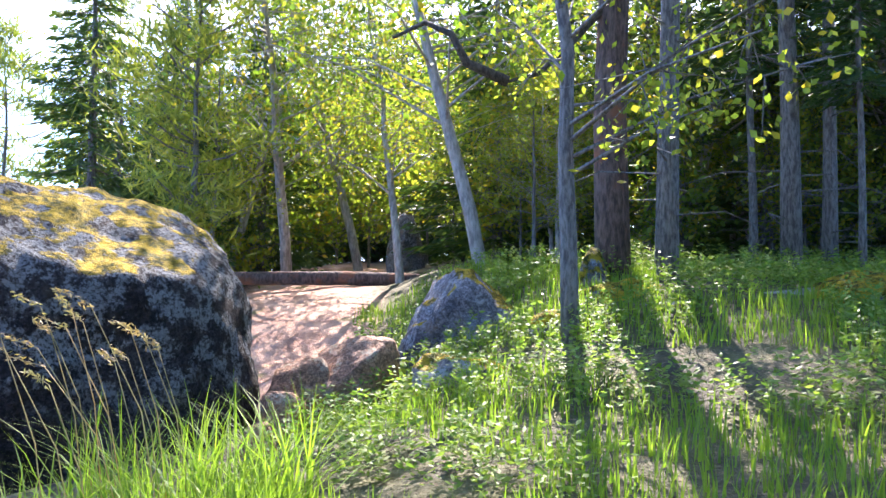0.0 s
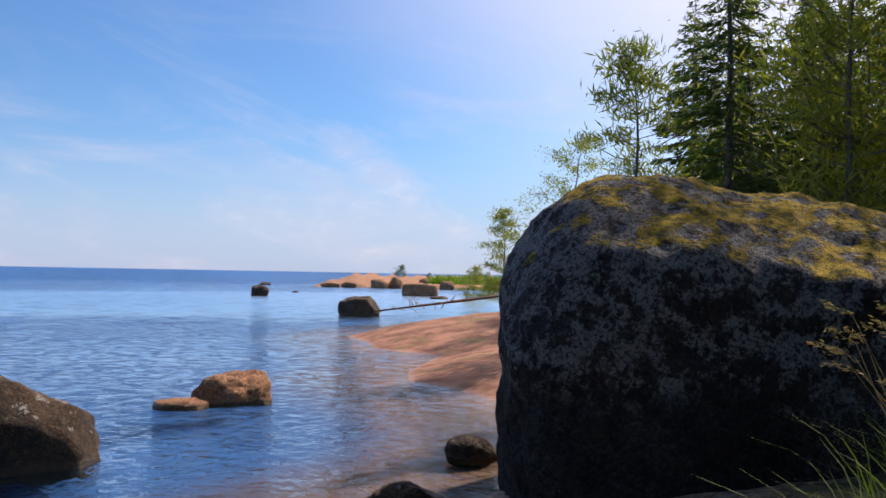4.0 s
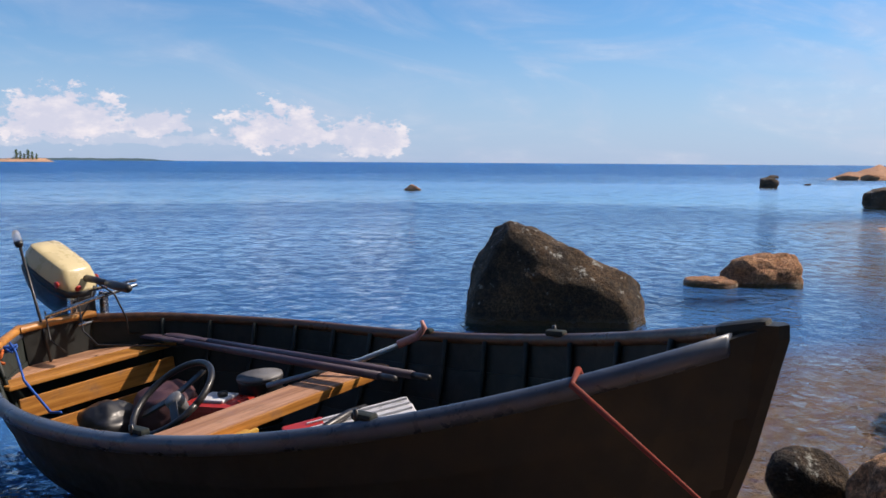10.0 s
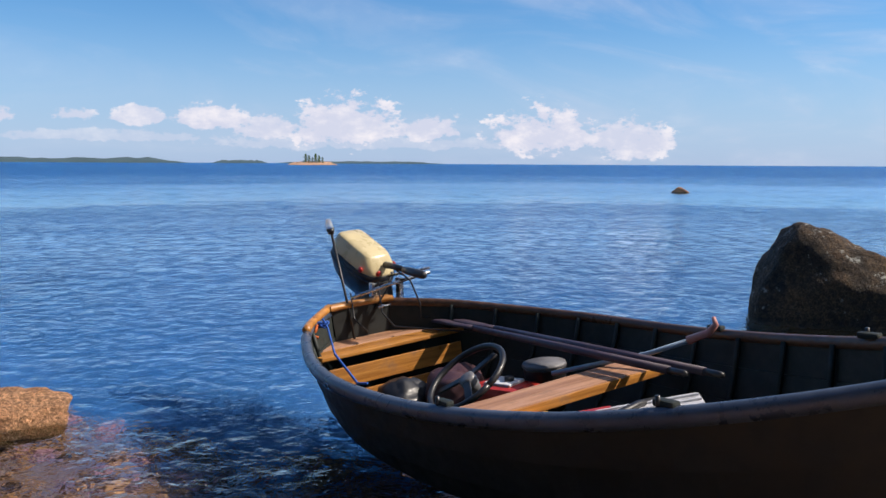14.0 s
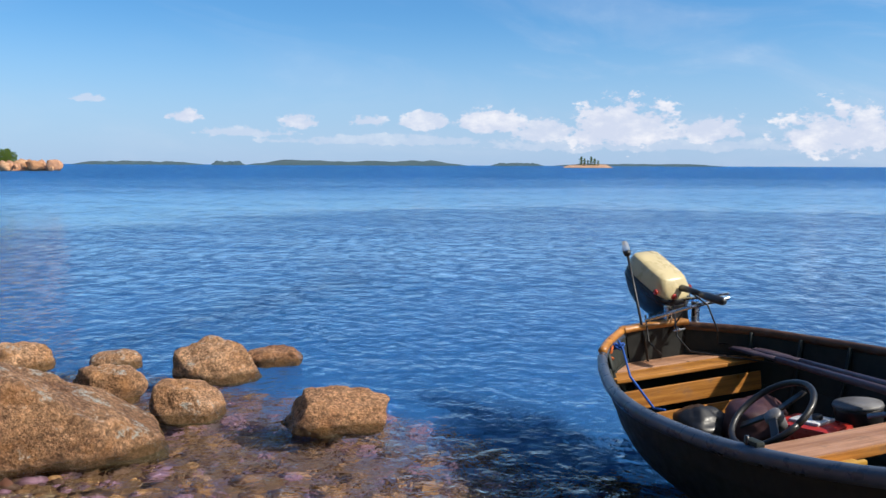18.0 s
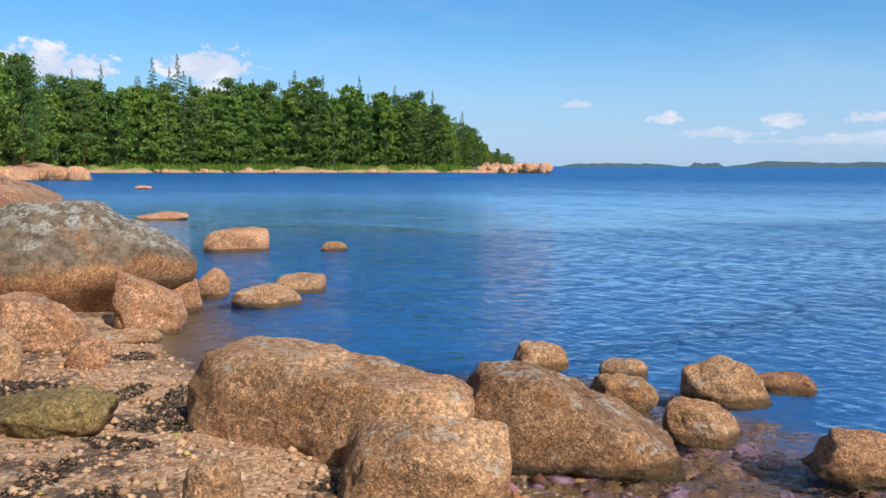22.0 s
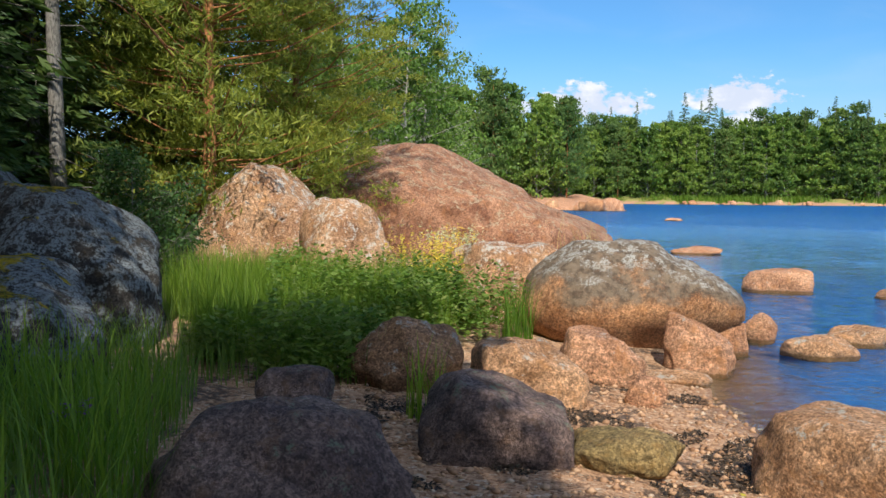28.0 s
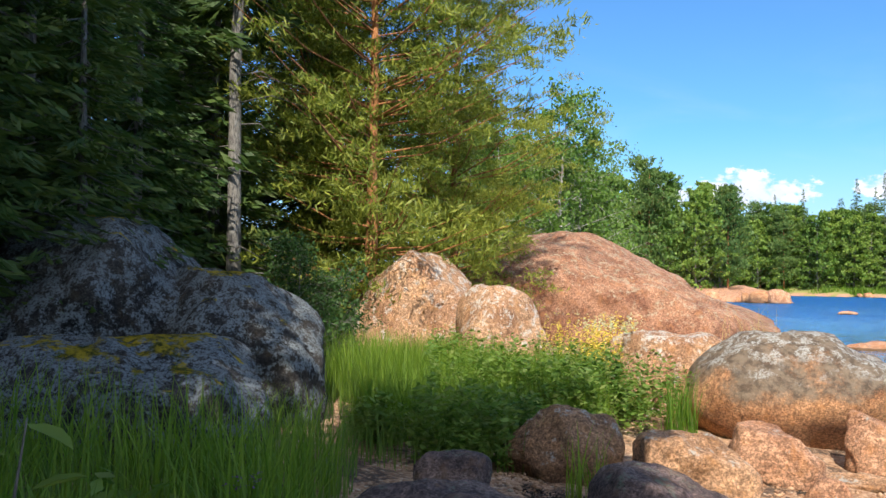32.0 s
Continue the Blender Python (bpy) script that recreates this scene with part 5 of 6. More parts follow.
# ---- grass ----
def blades(name, xs, ys, zs, high, wide, mat, rng, bend=0.45, label="", category="grass"):
    """Bent tapering blades, four faces each."""
    k = len(xs)
    az = rng.uniform(0, 2 * math.pi, k)
    out = np.column_stack([np.cos(az), np.sin(az)])
    h = high * rng.uniform(0.5, 1.25, k)
    b = bend * h * rng.uniform(0.1, 1.3, k)
    w = wide * rng.uniform(0.6, 1.3, k)
    rows = []
    for f in (0.0, 0.4, 0.75, 1.0):
        x = xs + out[:, 0] * b * f * f
        y = ys + out[:, 1] * b * f * f
        z = zs + h * (f - 0.25 * (b / h) * f ** 3)
        ww = w * (1 - f ** 1.6) * 0.5
        rows.append((np.column_stack([x - out[:, 1] * ww, y + out[:, 0] * ww, z]), np.column_stack([x + out[:, 1] * ww, y - out[:, 0] * ww, z])))
    verts = np.stack([rows[0][0], rows[0][1], rows[1][0], rows[1][1], rows[2][0], rows[2][1], rows[3][0]], 1).reshape(-1, 3)
    o = np.arange(k)[:, None] * 7
    fs = np.concatenate([o + [0, 1, 3, 2], o + [2, 3, 5, 4]]).tolist() + (o + [4, 5, 6]).tolist()
    ob = new(name, mesh_from(name, verts, fs, mat))
    return tagged(ob, label, category, kind="stuff")


def scatter(rng, k, x0, x1, y0, y1, test):
    x, y = rng.uniform(x0, x1, k), rng.uniform(y0, y1, k)
    keep = test(x, y)
    x, y = x[keep], y[keep]
    return x, y, height(x, y)


rng = np.random.default_rng(9)
yaws = rng.uniform(31.0, 37.5, 1500)
low = np.array([polar(a, 101 + 6 * rng.uniform()) for a in yaws])
blades("point_grass", low[:, 0], low[:, 1], np.full(len(low), 0.6), 1.1, 0.12, GRASS, rng, 0.3, "green grass on the low granite point")
blades("reeds", np.array([q[0] for q in spots]), np.array([q[1] for q in spots]), np.full(len(spots), 0.3), 2.2, 0.22, GRASS, rng, 0.3, "bright green reeds along the far shore", "reeds")
x, y, z = scatter(rng, 26000, -1.1, 7, 3.4, 11, lambda x, y: (waves(x, y, 1.3) > -0.25) & (shore_distance(x, y) > 2.5))
blades("grass", x, y, z, 0.18, 0.012, GRASS, rng, label="sunlit grass and herbs before the forest")
x, y, z = scatter(rng, 950, -1.7, -0.6, 3.0, 4.3, lambda x, y: x > -9)
blades("tall_grass", x, y, z, 0.62, 0.012, GRASS, rng, 0.95, "tall bright grass beside the mossy boulder")
x, y, z = scatter(rng, 15000, -3.2, 3.5, -17, -5, lambda x, y: (shore_distance(x, y) > 3.0 + 0.5 * waves(x, y, 0.9)) & (waves(x, y, 0.8) > -0.35) & ((x > 0.15) | (y < -9.2)))
blades("shore_grass", x, y, z, 0.5, 0.011, GRASS_SHADE, rng, label="tall green grass behind the beach")


def herbs(name, x, y, z, high, leaves, size, mat, rng, label):
    """Upright leafy stems."""
    k = len(x)
    h = high * rng.uniform(0.5, 1.2, k)
    f = rng.uniform(0.15, 1.0, (k, leaves))
    az = rng.uniform(0, 2 * math.pi, (k, leaves))
    r = size * 0.9
    c = np.stack([x[:, None] + np.cos(az) * r, y[:, None] + np.sin(az) * r, z[:, None] + f * h[:, None]], -1).reshape(-1, 3)
    d = np.stack([np.cos(az), np.sin(az), rng.uniform(-0.3, 0.7, az.shape)], -1).reshape(-1, 3)
    d = unit(d) * (size * rng.uniform(0.6, 1.3, (len(d), 1)))
    v = unit(np.cross(d, rng.normal(size=d.shape) * 0.5 + (0, 0, 1))) * np.linalg.norm(d, axis=1, keepdims=True) * 0.42
    ob = new(name, leaf_mesh(name, c, d, v, mat))
    return tagged(ob, label, "herbs", kind="stuff")


x, y, z = scatter(rng, 7000, -2.4, 0.4, -14.5, -10.2, lambda x, y: (shore_distance(x, y) > 2.6) & (waves(x, y, 1.5) > -0.3))
blades("meadow_grass", x, y, z, 0.75, 0.011, GRASS, rng, 0.5, "tall sunlit grass behind the boulders")
x, y, z = scatter(rng, 5200, -1.0, 6, 3.8, 10.5, lambda x, y: (waves(x, y, 1.7) > -0.1) & (shore_distance(x, y) > 2.5))
herbs("forest_herbs", x, y, z, 0.30, 15, 0.026, HERB, rng, "leafy green herbs among the grass")
x, y, z = scatter(rng, 900, -3.6, -0.4, -15.5, -10.8, lambda x, y: (waves(x, y, 1.2) > -0.2) & (shore_distance(x, y) > 2.0))
herbs("shore_herbs", x, y, z, 0.75, 22, 0.04, HERB, rng, "tall leafy herbs behind the beach boulders")


def clump(cx, cy, r, k):
    a, q = rng.uniform(0, 6.28, k), r * np.sqrt(rng.uniform(0, 1, k))
    x, y = cx + q * np.cos(a), cy + q * np.sin(a)
    return x, y, height(x, y)


for cx, cy, r, k, hh in ((-0.75, -9.6, 0.5, 110, 0.66), (-1.25, -10.5, 0.4, 80, 0.5), (0.1, -10.2, 0.3, 50, 0.45), (-1.9, -11.4, 0.45, 100, 0.75), (-2.4, -12.2, 0.45, 90, 0.8), (-1.4, -11.8, 0.4, 80, 0.75)):
    x, y, z = clump(cx, cy, r, k)
    herbs("leafy_herb", x, y, z, hh, 34, 0.042, HERB, rng, "bushy clump of dark green leafy herbs")
for cx, cy, r, k in ((-2.7, -13.3, 0.35, 46), (-3.05, -14.4, 0.4, 50), (-2.5, -14.9, 0.4, 40), (-3.35, -15.6, 0.4, 40)):
    x, y, z = clump(cx, cy, r, k)
    herbs("yellow_blossom", x, y, z + 0.5, 0.65, 20, 0.022, BLOSSOM_YELLOW, rng, "yellow flowers above the herbs")
    herbs("flower_stems", x, y, z, 0.8, 24, 0.035, HERB, rng, "leafy stems under the yellow flowers")
for cx, cy, r, k in ((-2.9, -13.8, 0.5, 22), (-3.3, -15.0, 0.4, 16)):
    x, y, z = clump(cx, cy, r, k)
    herbs("white_blossom", x, y, z + 1.0, 0.25, 22, 0.018, BLOSSOM_WHITE, rng, "cream meadow flowers above the herbs")
x, y, z = clump(0.64, -6.8, 0.12, 7)
herbs("purple_flower", x, y, z + 0.28, 0.12, 9, 0.02, BLOSSOM_PURPLE, rng, "small purple wild flowers in the shaded grass")
x, y, z = scatter(rng, 2300, 0.2, 2.9, -8.6, -4.9, lambda x, y: (shore_distance(x, y) > 3.0) & (waves(x, y, 1.6) > -0.3))
blades("shade_grass", x, y, z, 0.78, 0.017, GRASS, rng, 0.55, "long blades of grass in the shade of the spruces")
x, y, z = clump(1.15, -6.3, 0.3, 9)
herbs("broad_leaves", x, y, z, 0.5, 7, 0.075, HERB, rng, "broad soft leaves standing in the shaded grass")
# a sapling with a few broad leaves at the edge of the spruces
sprout = thing("sapling", "thin sapling with a few broad green leaves", "sapling", pose(0.72, -4.15, ground_z(0.72, -4.15)))
part("stem", tube_mesh("stem", [(0.0, 0.0, -0.05), (0.03, -0.02, 0.5), (0.0, 0.02, 0.95), (-0.04, 0.03, 1.22)], [0.008, 0.007, 0.005, 0.003], BARK_GREY, 6), None, sprout)
for lx, ly, lz, turn, tip in ((-0.10, 0.02, 1.20, 170, 20), (0.07, 0.03, 1.12, 20, 10), (-0.12, -0.02, 1.02, 200, -15), (0.10, 0.0, 0.92, -20, -20), (-0.09, 0.05, 0.80, 150, -25)):
    ring = [(0.0, 0.0, 0.0), (0.03, 0.035, 0.008), (0.075, 0.042, 0.012), (0.12, 0.024, 0.004), (0.15, 0.0, -0.012), (0.12, -0.024, 0.004), (0.075, -0.042, 0.012), (0.03, -0.035, 0.008), (0.075, 0.0, -0.004)]
    leaf = part("leaf", mesh_from("leaf", ring, [[i, (i + 1) % 8, 8] for i in range(8)], HERB), None, sprout)
    leaf.matrix_basis = pose(lx * 0.3, ly * 0.3, lz, 0, tip, turn)
x, y, z = clump(-4.9, -13.6, 0.5, 60)
blades("straw_tuft", x, y, z + 0.9, 0.7, 0.008, GRASS_DRY, rng, 0.6, "thin dry stalks behind the domed boulder")
x, y, z = clump(-3.25, -11.5, 0.22, 140)
blades("grass_tuft", x, y, z, 0.75, 0.013, GRASS, rng, 0.4, "bright grass tuft beside the domed boulder")
x, y, z = clump(-1.55, -8.1, 0.16, 60)
blades("grass_tuft", x, y, z, 0.6, 0.013, GRASS, rng, 0.4, "grass tuft growing between the boulders")
x, y, z = clump(-0.1, -13.2, 1.0, 2600)
blades("meadow_patch", x, y, z, 0.8, 0.013, GRASS, rng, 0.4, "dense sunlit grass before the lichened rocks")


for x, y in ((-1.35, -5.35), (-2.35, -5.5), (-2.5, -5.3), (-2.75, -5.75), (-2.2, -5.9), (-3.1, -6.1), (-1.9, -6.2), (-3.3, -6.6)):
    q = rng.normal(size=3) * (1, 1, 0.15)
    d = unit(q) * 0.026
    me = leaf_mesh("fallen_leaf", [(0, 0, 0)], [d], [unit(np.cross(d, (0.1, 0.2, 1.0))) * 0.017], BLOSSOM_YELLOW)
    ob = new("fallen_leaf", me)
    ob.matrix_basis = pose(x, y, ground_z(x, y) + 0.012)
    tagged(ob, "small yellow fallen birch leaf on the gravel", "leaf", "fallen leaves")


# pebbles and dry seaweed on the beach
def pebbles(name, x, y, z, small, large, mat, rng, label):
    k = len(x)
    o = np.array([(1, 0, 0), (-1, 0, 0), (0, 1, 0), (0, -1, 0), (0, 0, 1), (0, 0, -1), (0.62, 0.62, 0.3), (-0.62, 0.62, 0.3), (-0.62, -0.62, 0.3), (0.62, -0.62, 0.3)], float)
    f = np.array([(4, 6, 7), (4, 7, 8), (4, 8, 9), (4, 9, 6), (6, 0, 2), (6, 2, 7), (7, 2, 1), (7, 1, 8), (8, 1, 3), (8, 3, 9), (9, 3, 0), (9, 0, 6), (0, 5, 2), (2, 5, 1), (1, 5, 3), (3, 5, 0)])
    size = small * (large / small) ** (rng.uniform(0, 1, k) ** 2.5)
    dims = size[:, None] * rng.uniform(0.6, 1.2, (k, 3)) * (1, 1, 0.65)
    a = rng.uniform(0, 6.28, k)
    v = o[None] * dims[:, None] * rng.uniform(0.85, 1.12, (k, 10, 1))
    vx = v[..., 0] * np.cos(a)[:, None] - v[..., 1] * np.sin(a)[:, None] + x[:, None]
    vy = v[..., 0] * np.sin(a)[:, None] + v[..., 1] * np.cos(a)[:, None] + y[:, None]
    verts = np.stack([vx, vy, v[..., 2] + (z + dims[:, 2] * 0.3)[:, None]], -1).reshape(-1, 3)
    faces = (f[None] + np.arange(k)[:, None, None] * 10).reshape(-1, 3)
    return tagged(new(name, mesh_from(name, verts, faces, mat)), label, "pebbles", kind="stuff")


m_peb, n = material("mixed beach pebbles")
g = n.add("ShaderNodeNewGeometry")
c = n.mix(g.outputs["Random Per Island"], (0.22, 0.11, 0.055, 1), (0.52, 0.33, 0.20, 1))
c = n.mix(n.step(n.math("FRACT", n.math("MULTIPLY", g.outputs["Random Per Island"], 9.7)), 0.93, 0.97), c, (0.44, 0.34, 0.25, 1))
finish(n, c, 0.75, n.noise(g.outputs["Position"], 120.0), 0.3, 0.004)
m_bed, n = material("amber stones of the sea bed")
g = n.add("ShaderNodeNewGeometry")
c = n.mix(g.outputs["Random Per Island"], (0.09, 0.035, 0.02, 1), (0.34, 0.14, 0.05, 1))
c = n.mix(n.step(n.math("FRACT", n.math("MULTIPLY", g.outputs["Random Per Island"], 9.7)), 0.7, 0.8), c, (0.24, 0.10, 0.13, 1))
finish(n, c, 0.8, n.noise(g.outputs["Position"], 60.0), 0.3, 0.01)
x, y, z = scatter(rng, 11000, -4.7, -0.2, -10.0, -3.2, lambda x, y: (shore_distance(x, y) > -0.5) & (shore_distance(x, y) < 3.6))
pebbles("pebbles", x, y, z, 0.007, 0.045, m_peb, rng, "mixed reddish pebbles on the gravel beach")
x, y, z = scatter(rng, 6000, -7.5, -2.8, -6.5, 0.5, lambda x, y: (shore_distance(x, y) < 0.0) & (shore_distance(x, y) > -3.2))
pebbles("sunken_pebbles", x, y, z, 0.02, 0.12, m_bed, rng, "brown pebbles under the shallow water")
m_weed, n = material("dry black seaweed")
g = n.add("ShaderNodeNewGeometry")
finish(n, n.mix(g.outputs["Random Per Island"], (0.012, 0.009, 0.007, 1), (0.07, 0.045, 0.025, 1)), 0.8)
x, y, z = scatter(rng, 50000, -4.6, -0.6, -9.8, -4.2, lambda x, y: (shore_distance(x, y) > 0.1) & (shore_distance(x, y) < 3.4) & (waves(x, y, 2.1) + 0.6 * waves(x + 3, y, 5.3) > 0.05))
d = unit(rng.normal(size=(len(x), 3)) * (1, 1, 0.35)) * rng.uniform(0.012, 0.04, (len(x), 1))
w = new("seaweed", leaf_mesh("seaweed", np.column_stack([x, y, z + rng.uniform(0.002, 0.018, len(x))]), d, unit(np.cross(d, rng.normal(size=d.shape) * 0.4 + (0, 0, 1))) * 0.008, m_weed))
tagged(w, "dry black seaweed washed up on the gravel", "seaweed", kind="stuff")


# ---- boat ----
HULL_OUT = plain_material("dark tarred hull", (0.0095, 0.0115, 0.011), 0.55, 0.0, 0.4, 9.0, 0.25)
HULL_IN = plain_material("dark green-grey inner planking", (0.013, 0.020, 0.018), 0.72, 0.0, 0.35, 14.0, 0.25)
RAIL = wood_material("dark varnished rail", (0.055, 0.028, 0.016), (0.13, 0.065, 0.035), 0.25)
# near gunwale: the sky's blue-grey reflection is put into the base colour
RAIL_SKY_TINT = plain_material("gunwale with sky reflection in its colour", (0.060, 0.078, 0.115), 0.32, 0.0, 0.3, 12.0, 0.15)
VARNISH = wood_material("orange varnished pine", (0.28, 0.105, 0.02), (0.56, 0.25, 0.055), 0.25, 1)
VARNISH_YELLOW = wood_material("yellow varnished pine", (0.42, 0.22, 0.03), (0.66, 0.40, 0.07), 0.3, 1)
VARNISH_OLD = wood_material("worn varnished board", (0.26, 0.12, 0.06), (0.50, 0.27, 0.16), 0.45, 1)
OAR_WOOD = wood_material("dark painted oar", (0.035, 0.022, 0.035), (0.085, 0.06, 0.085), 0.35)
BLACK = plain_material("black rubber and paint", (0.018, 0.018, 0.02), 0.38)
GREY_PLASTIC = plain_material("grey plastic", (0.16, 0.16, 0.17), 0.45)
WHITE_PLASTIC = plain_material("white plastic", (0.62, 0.62, 0.64), 0.35)
CREAM = plain_material("cream motor cowling paint", (0.60, 0.50, 0.28), 0.3, 0.0, 0.12, 7.0, 0.05)
RED = plain_material("red paint", (0.45, 0.03, 0.02), 0.35)
CHROME = plain_material("chromed steel", (0.62, 0.62, 0.62), 0.2, 1.0, 0.15)
MAROON = plain_material("dark maroon canvas", (0.07, 0.03, 0.035), 0.5, 0.0, 0.4, 8.0, 0.5)
ROPE_RED = plain_material("red rope", (0.20, 0.030, 0.016), 0.85)
ROPE_BLUE = plain_material("blue rope", (0.02, 0.10, 0.42), 0.8)
m_lens, n = material("clear lamp glass")
finish(n, (0.9, 0.92, 0.95, 1), 0.05, extra={"Transmission Weight": 0.7, "IOR": 1.45})
LENS = m_lens

BOAT_L, BEAM, STERN, MID, BOW_H, STERN_H, PEAK = 4.73, 0.98, 0.42, 0.565, 1.0, 0.69, 0.36


def boat_beam(s):
    turn = 1 - 0.42 * max(0.0, 1 - s / 0.11) ** 2.4
    return turn * BEAM * (1 - min(1, max(0, (s - PEAK) / (1 - PEAK))) ** 2.2) * (STERN + (1 - STERN) * math.sin(min(1, s / PEAK) * math.pi / 2))


def boat_sheer(s):
    return MID + (BOW_H - MID) * max(0, (s - 0.4) / 0.6) ** 2 + (STERN_H - MID) * max(0, (0.4 - s) / 0.4) ** 2


def boat_point(s, u, side, inset=0.0):
    """A point of the hull: s from stern to bow, u from keel to gunwale."""
    b, top, keel = boat_beam(s), boat_sheer(s), -0.14 + 0.04 * max(0, s - 0.8)
    y = max(0.0, b * u ** 0.36 - inset)
    z = keel + (top - keel) * u ** 1.65 + inset * 0.7 * (1 - u)
    x = s * BOAT_L - 0.52 * (1 - u) * float(smooth(s, 0.72, 1.0)) - inset * float(smooth(s, 0.9, 1.0)) * 1.5
    return (x, side * y, z)


boat = thing("rowing_boat", "dark clinker rowing boat with worn varnished seats, moored at the beach", "boat", pose(-7.191, -1.201, -0.135, 4.59, -3.35, 29.92))
ss = np.concatenate([np.linspace(0, 0.11, 10), np.linspace(0.11, 1, 32)[1:]])
edges = [0.02, 0.09, 0.2, 0.34, 0.5, 0.66, 0.83, 1.0]
for side in (-1, 1):
    for k in range(7):
        lo, hi = edges[k], min(1.0, edges[k + 1] + 0.025)
        vs, fs, inner = [], [], []
        for s in ss:
            a, b = boat_point(s, lo, side, -0.014), boat_point(s, hi, side, -0.002)
            c, d = boat_point(s, hi, side, 0.016), boat_point(s, lo, side, 0.004)
            vs += [a, b, c, d]
        for i in range(40):
            for j in range(4):
                q = [i * 4 + j, i * 4 + (j + 1) % 4, (i + 1) * 4 + (j + 1) % 4, (i + 1) * 4 + j]
                fs.append(q)
                inner.append(1 if j == 2 else 0)
        fs += [[0, 1, 2, 3], [160, 161, 162, 163]]
        inner += [0, 0]
        me = mesh_from("plank", vs, fs, HULL_OUT, False)
        me.materials.append(HULL_IN)
        me.polygons.foreach_set("material_index", inner)
        bm = bmesh.new()
        bm.from_mesh(me)
        bmesh.ops.recalc_face_normals(bm, faces=bm.faces)
        bm.to_mesh(me)
        bm.free()
        part("plank", me, None, boat)
    for s in np.linspace(0.08, 0.9, 13):
        pts = [boat_point(s, u, side, 0.03) for u in np.linspace(0.05, 0.99, 9)]
        part("rib", tube_mesh("rib", pts, 0.016, HULL_IN, 4), None, boat)
    pts = [boat_point(s, 1.0, side, 0.0) for s in np.concatenate([np.linspace(0.0, 0.11, 10), np.linspace(0.11, 0.975, 31)[1:]])]
    vs, fs = [], []
    for q in pts:
        for dy, dz in ((0.02, -0.055), (0.036, -0.03), (0.038, -0.004), (0.022, 0.016), (0.0, 0.022), (-0.024, 0.016), (-0.034, -0.006), (-0.03, -0.03)):
            vs.append((q[0], q[1] + side * dy, q[2] + dz))
    for i in range(39):
        for j in range(8):
            fs.append([i * 8 + j, i * 8 + (j + 1) % 8, (i + 1) * 8 + (j + 1) % 8, (i + 1) * 8 + j])
    fs.append([39 * 8 + j for j in range(8)])
    part("gunwale", mesh_from("gunwale", vs, fs, RAIL if side > 0 else RAIL_SKY_TINT), None, boat, "varnished brown gunwale with worn edges" if side > 0 else "glossy worn gunwale, coloured blue-grey for the sky's reflection")
# keel, stem, transom
part("keel", tube_mesh("keel", [(0.0, 0, -0.08), (1.5, 0, -0.09), (3.6, 0, -0.09), (4.25, 0, -0.05)], 0.03, HULL_OUT, 6), None, boat)


def box_mesh(name, size, mat, bevel=0.006, segs=2):
    bm = bmesh.new()
    bmesh.ops.create_cube(bm, size=1.0)
    for q in bm.verts:
        q.co = Vector((q.co.x * size[0], q.co.y * size[1], q.co.z * size[2]))
    if bevel:
        bmesh.ops.bevel(bm, geom=bm.edges[:], offset=bevel, segments=segs, profile=0.6, affect="EDGES")
    me = bpy.data.meshes.new(name)
    bm.to_mesh(me)
    bm.free()
    me.materials.append(mat)
    return me


def box(name, size, at, mat, parent, turn=(0, 0, 0), label="", bevel=0.006):
    ob = part(name, box_mesh(name, size, mat, bevel), None, parent, label)
    ob.matrix_basis = pose(*at, *turn)
    return ob


vs, fs = [], []
for i, (u, x) in enumerate(((0.0, 4.22), (0.25, 4.36), (0.5, 4.49), (0.75, 4.61), (1.0, 4.74), (1.06, 4.79))):
    z = -0.06 + (BOW_H + 0.02) * (u ** 1.75 if u <= 1 else 1.045)
    x2 = boat_point(1.0, min(u, 1.0), 1)[0]
    for dx, dy in ((-0.06, -0.035), (0.02, -0.03), (0.045, 0.0), (0.02, 0.03), (-0.06, 0.035)):
        vs.append((x2 + dx, dy, z))
for i in range(5):
    for j in range(5):
        fs.append([i * 5 + j, i * 5 + (j + 1) % 5, (i + 1) * 5 + (j + 1) % 5, (i + 1) * 5 + j])
fs.append([25, 26, 27, 28, 29])
part("stem", mesh_from("stem", vs, fs, HULL_OUT, False), None, boat)
box("stem_head", (0.18, 0.07, 0.05), (4.63, 0, 0.985), HULL_OUT, boat, (0, -10, 0), "dark stem head above the bow", 0.022)
half = boat_beam(0)
tv = [(0.0, sgn * half * u ** 0.36, -0.14 + (STERN_H + 0.14) * u ** 1.65) for sgn in (-1, 1) for u in np.linspace(0.0, 1.0, 9)]
vs = tv[:9][::-1] + tv[9:]
k = len(vs)
vs = [(-0.02, y, z) for _, y, z in vs] + [(0.025, y, z) for _, y, z in vs]
fs = [list(range(k)), list(range(2 * k - 1, k - 1, -1))] + [[i, (i + 1) % k, k + (i + 1) % k, k + i] for i in range(k)]
part("transom", mesh_from("transom", vs, fs, HULL_OUT, False), None, boat)
pts = [(0.10 * (1 - (y / half) ** 2) * -0.3, y, STERN_H + 0.02) for y in np.linspace(-half - 0.02, half + 0.02, 15)]
vs, fs = [], []
for x, y, z in pts:
    vs += [(x - 0.045, y, z - 0.02), (x - 0.045, y, z + 0.018), (x + 0.06, y, z + 0.018), (x + 0.06, y, z - 0.02)]
for i in range(14):
    for j in range(4):
        fs.append([i * 4 + j, i * 4 + (j + 1) % 4, (i + 1) * 4 + (j + 1) % 4, (i + 1) * 4 + j])
part("stern_rail", mesh_from("stern_rail", vs, fs, VARNISH), None, boat, "orange varnished stern rail")
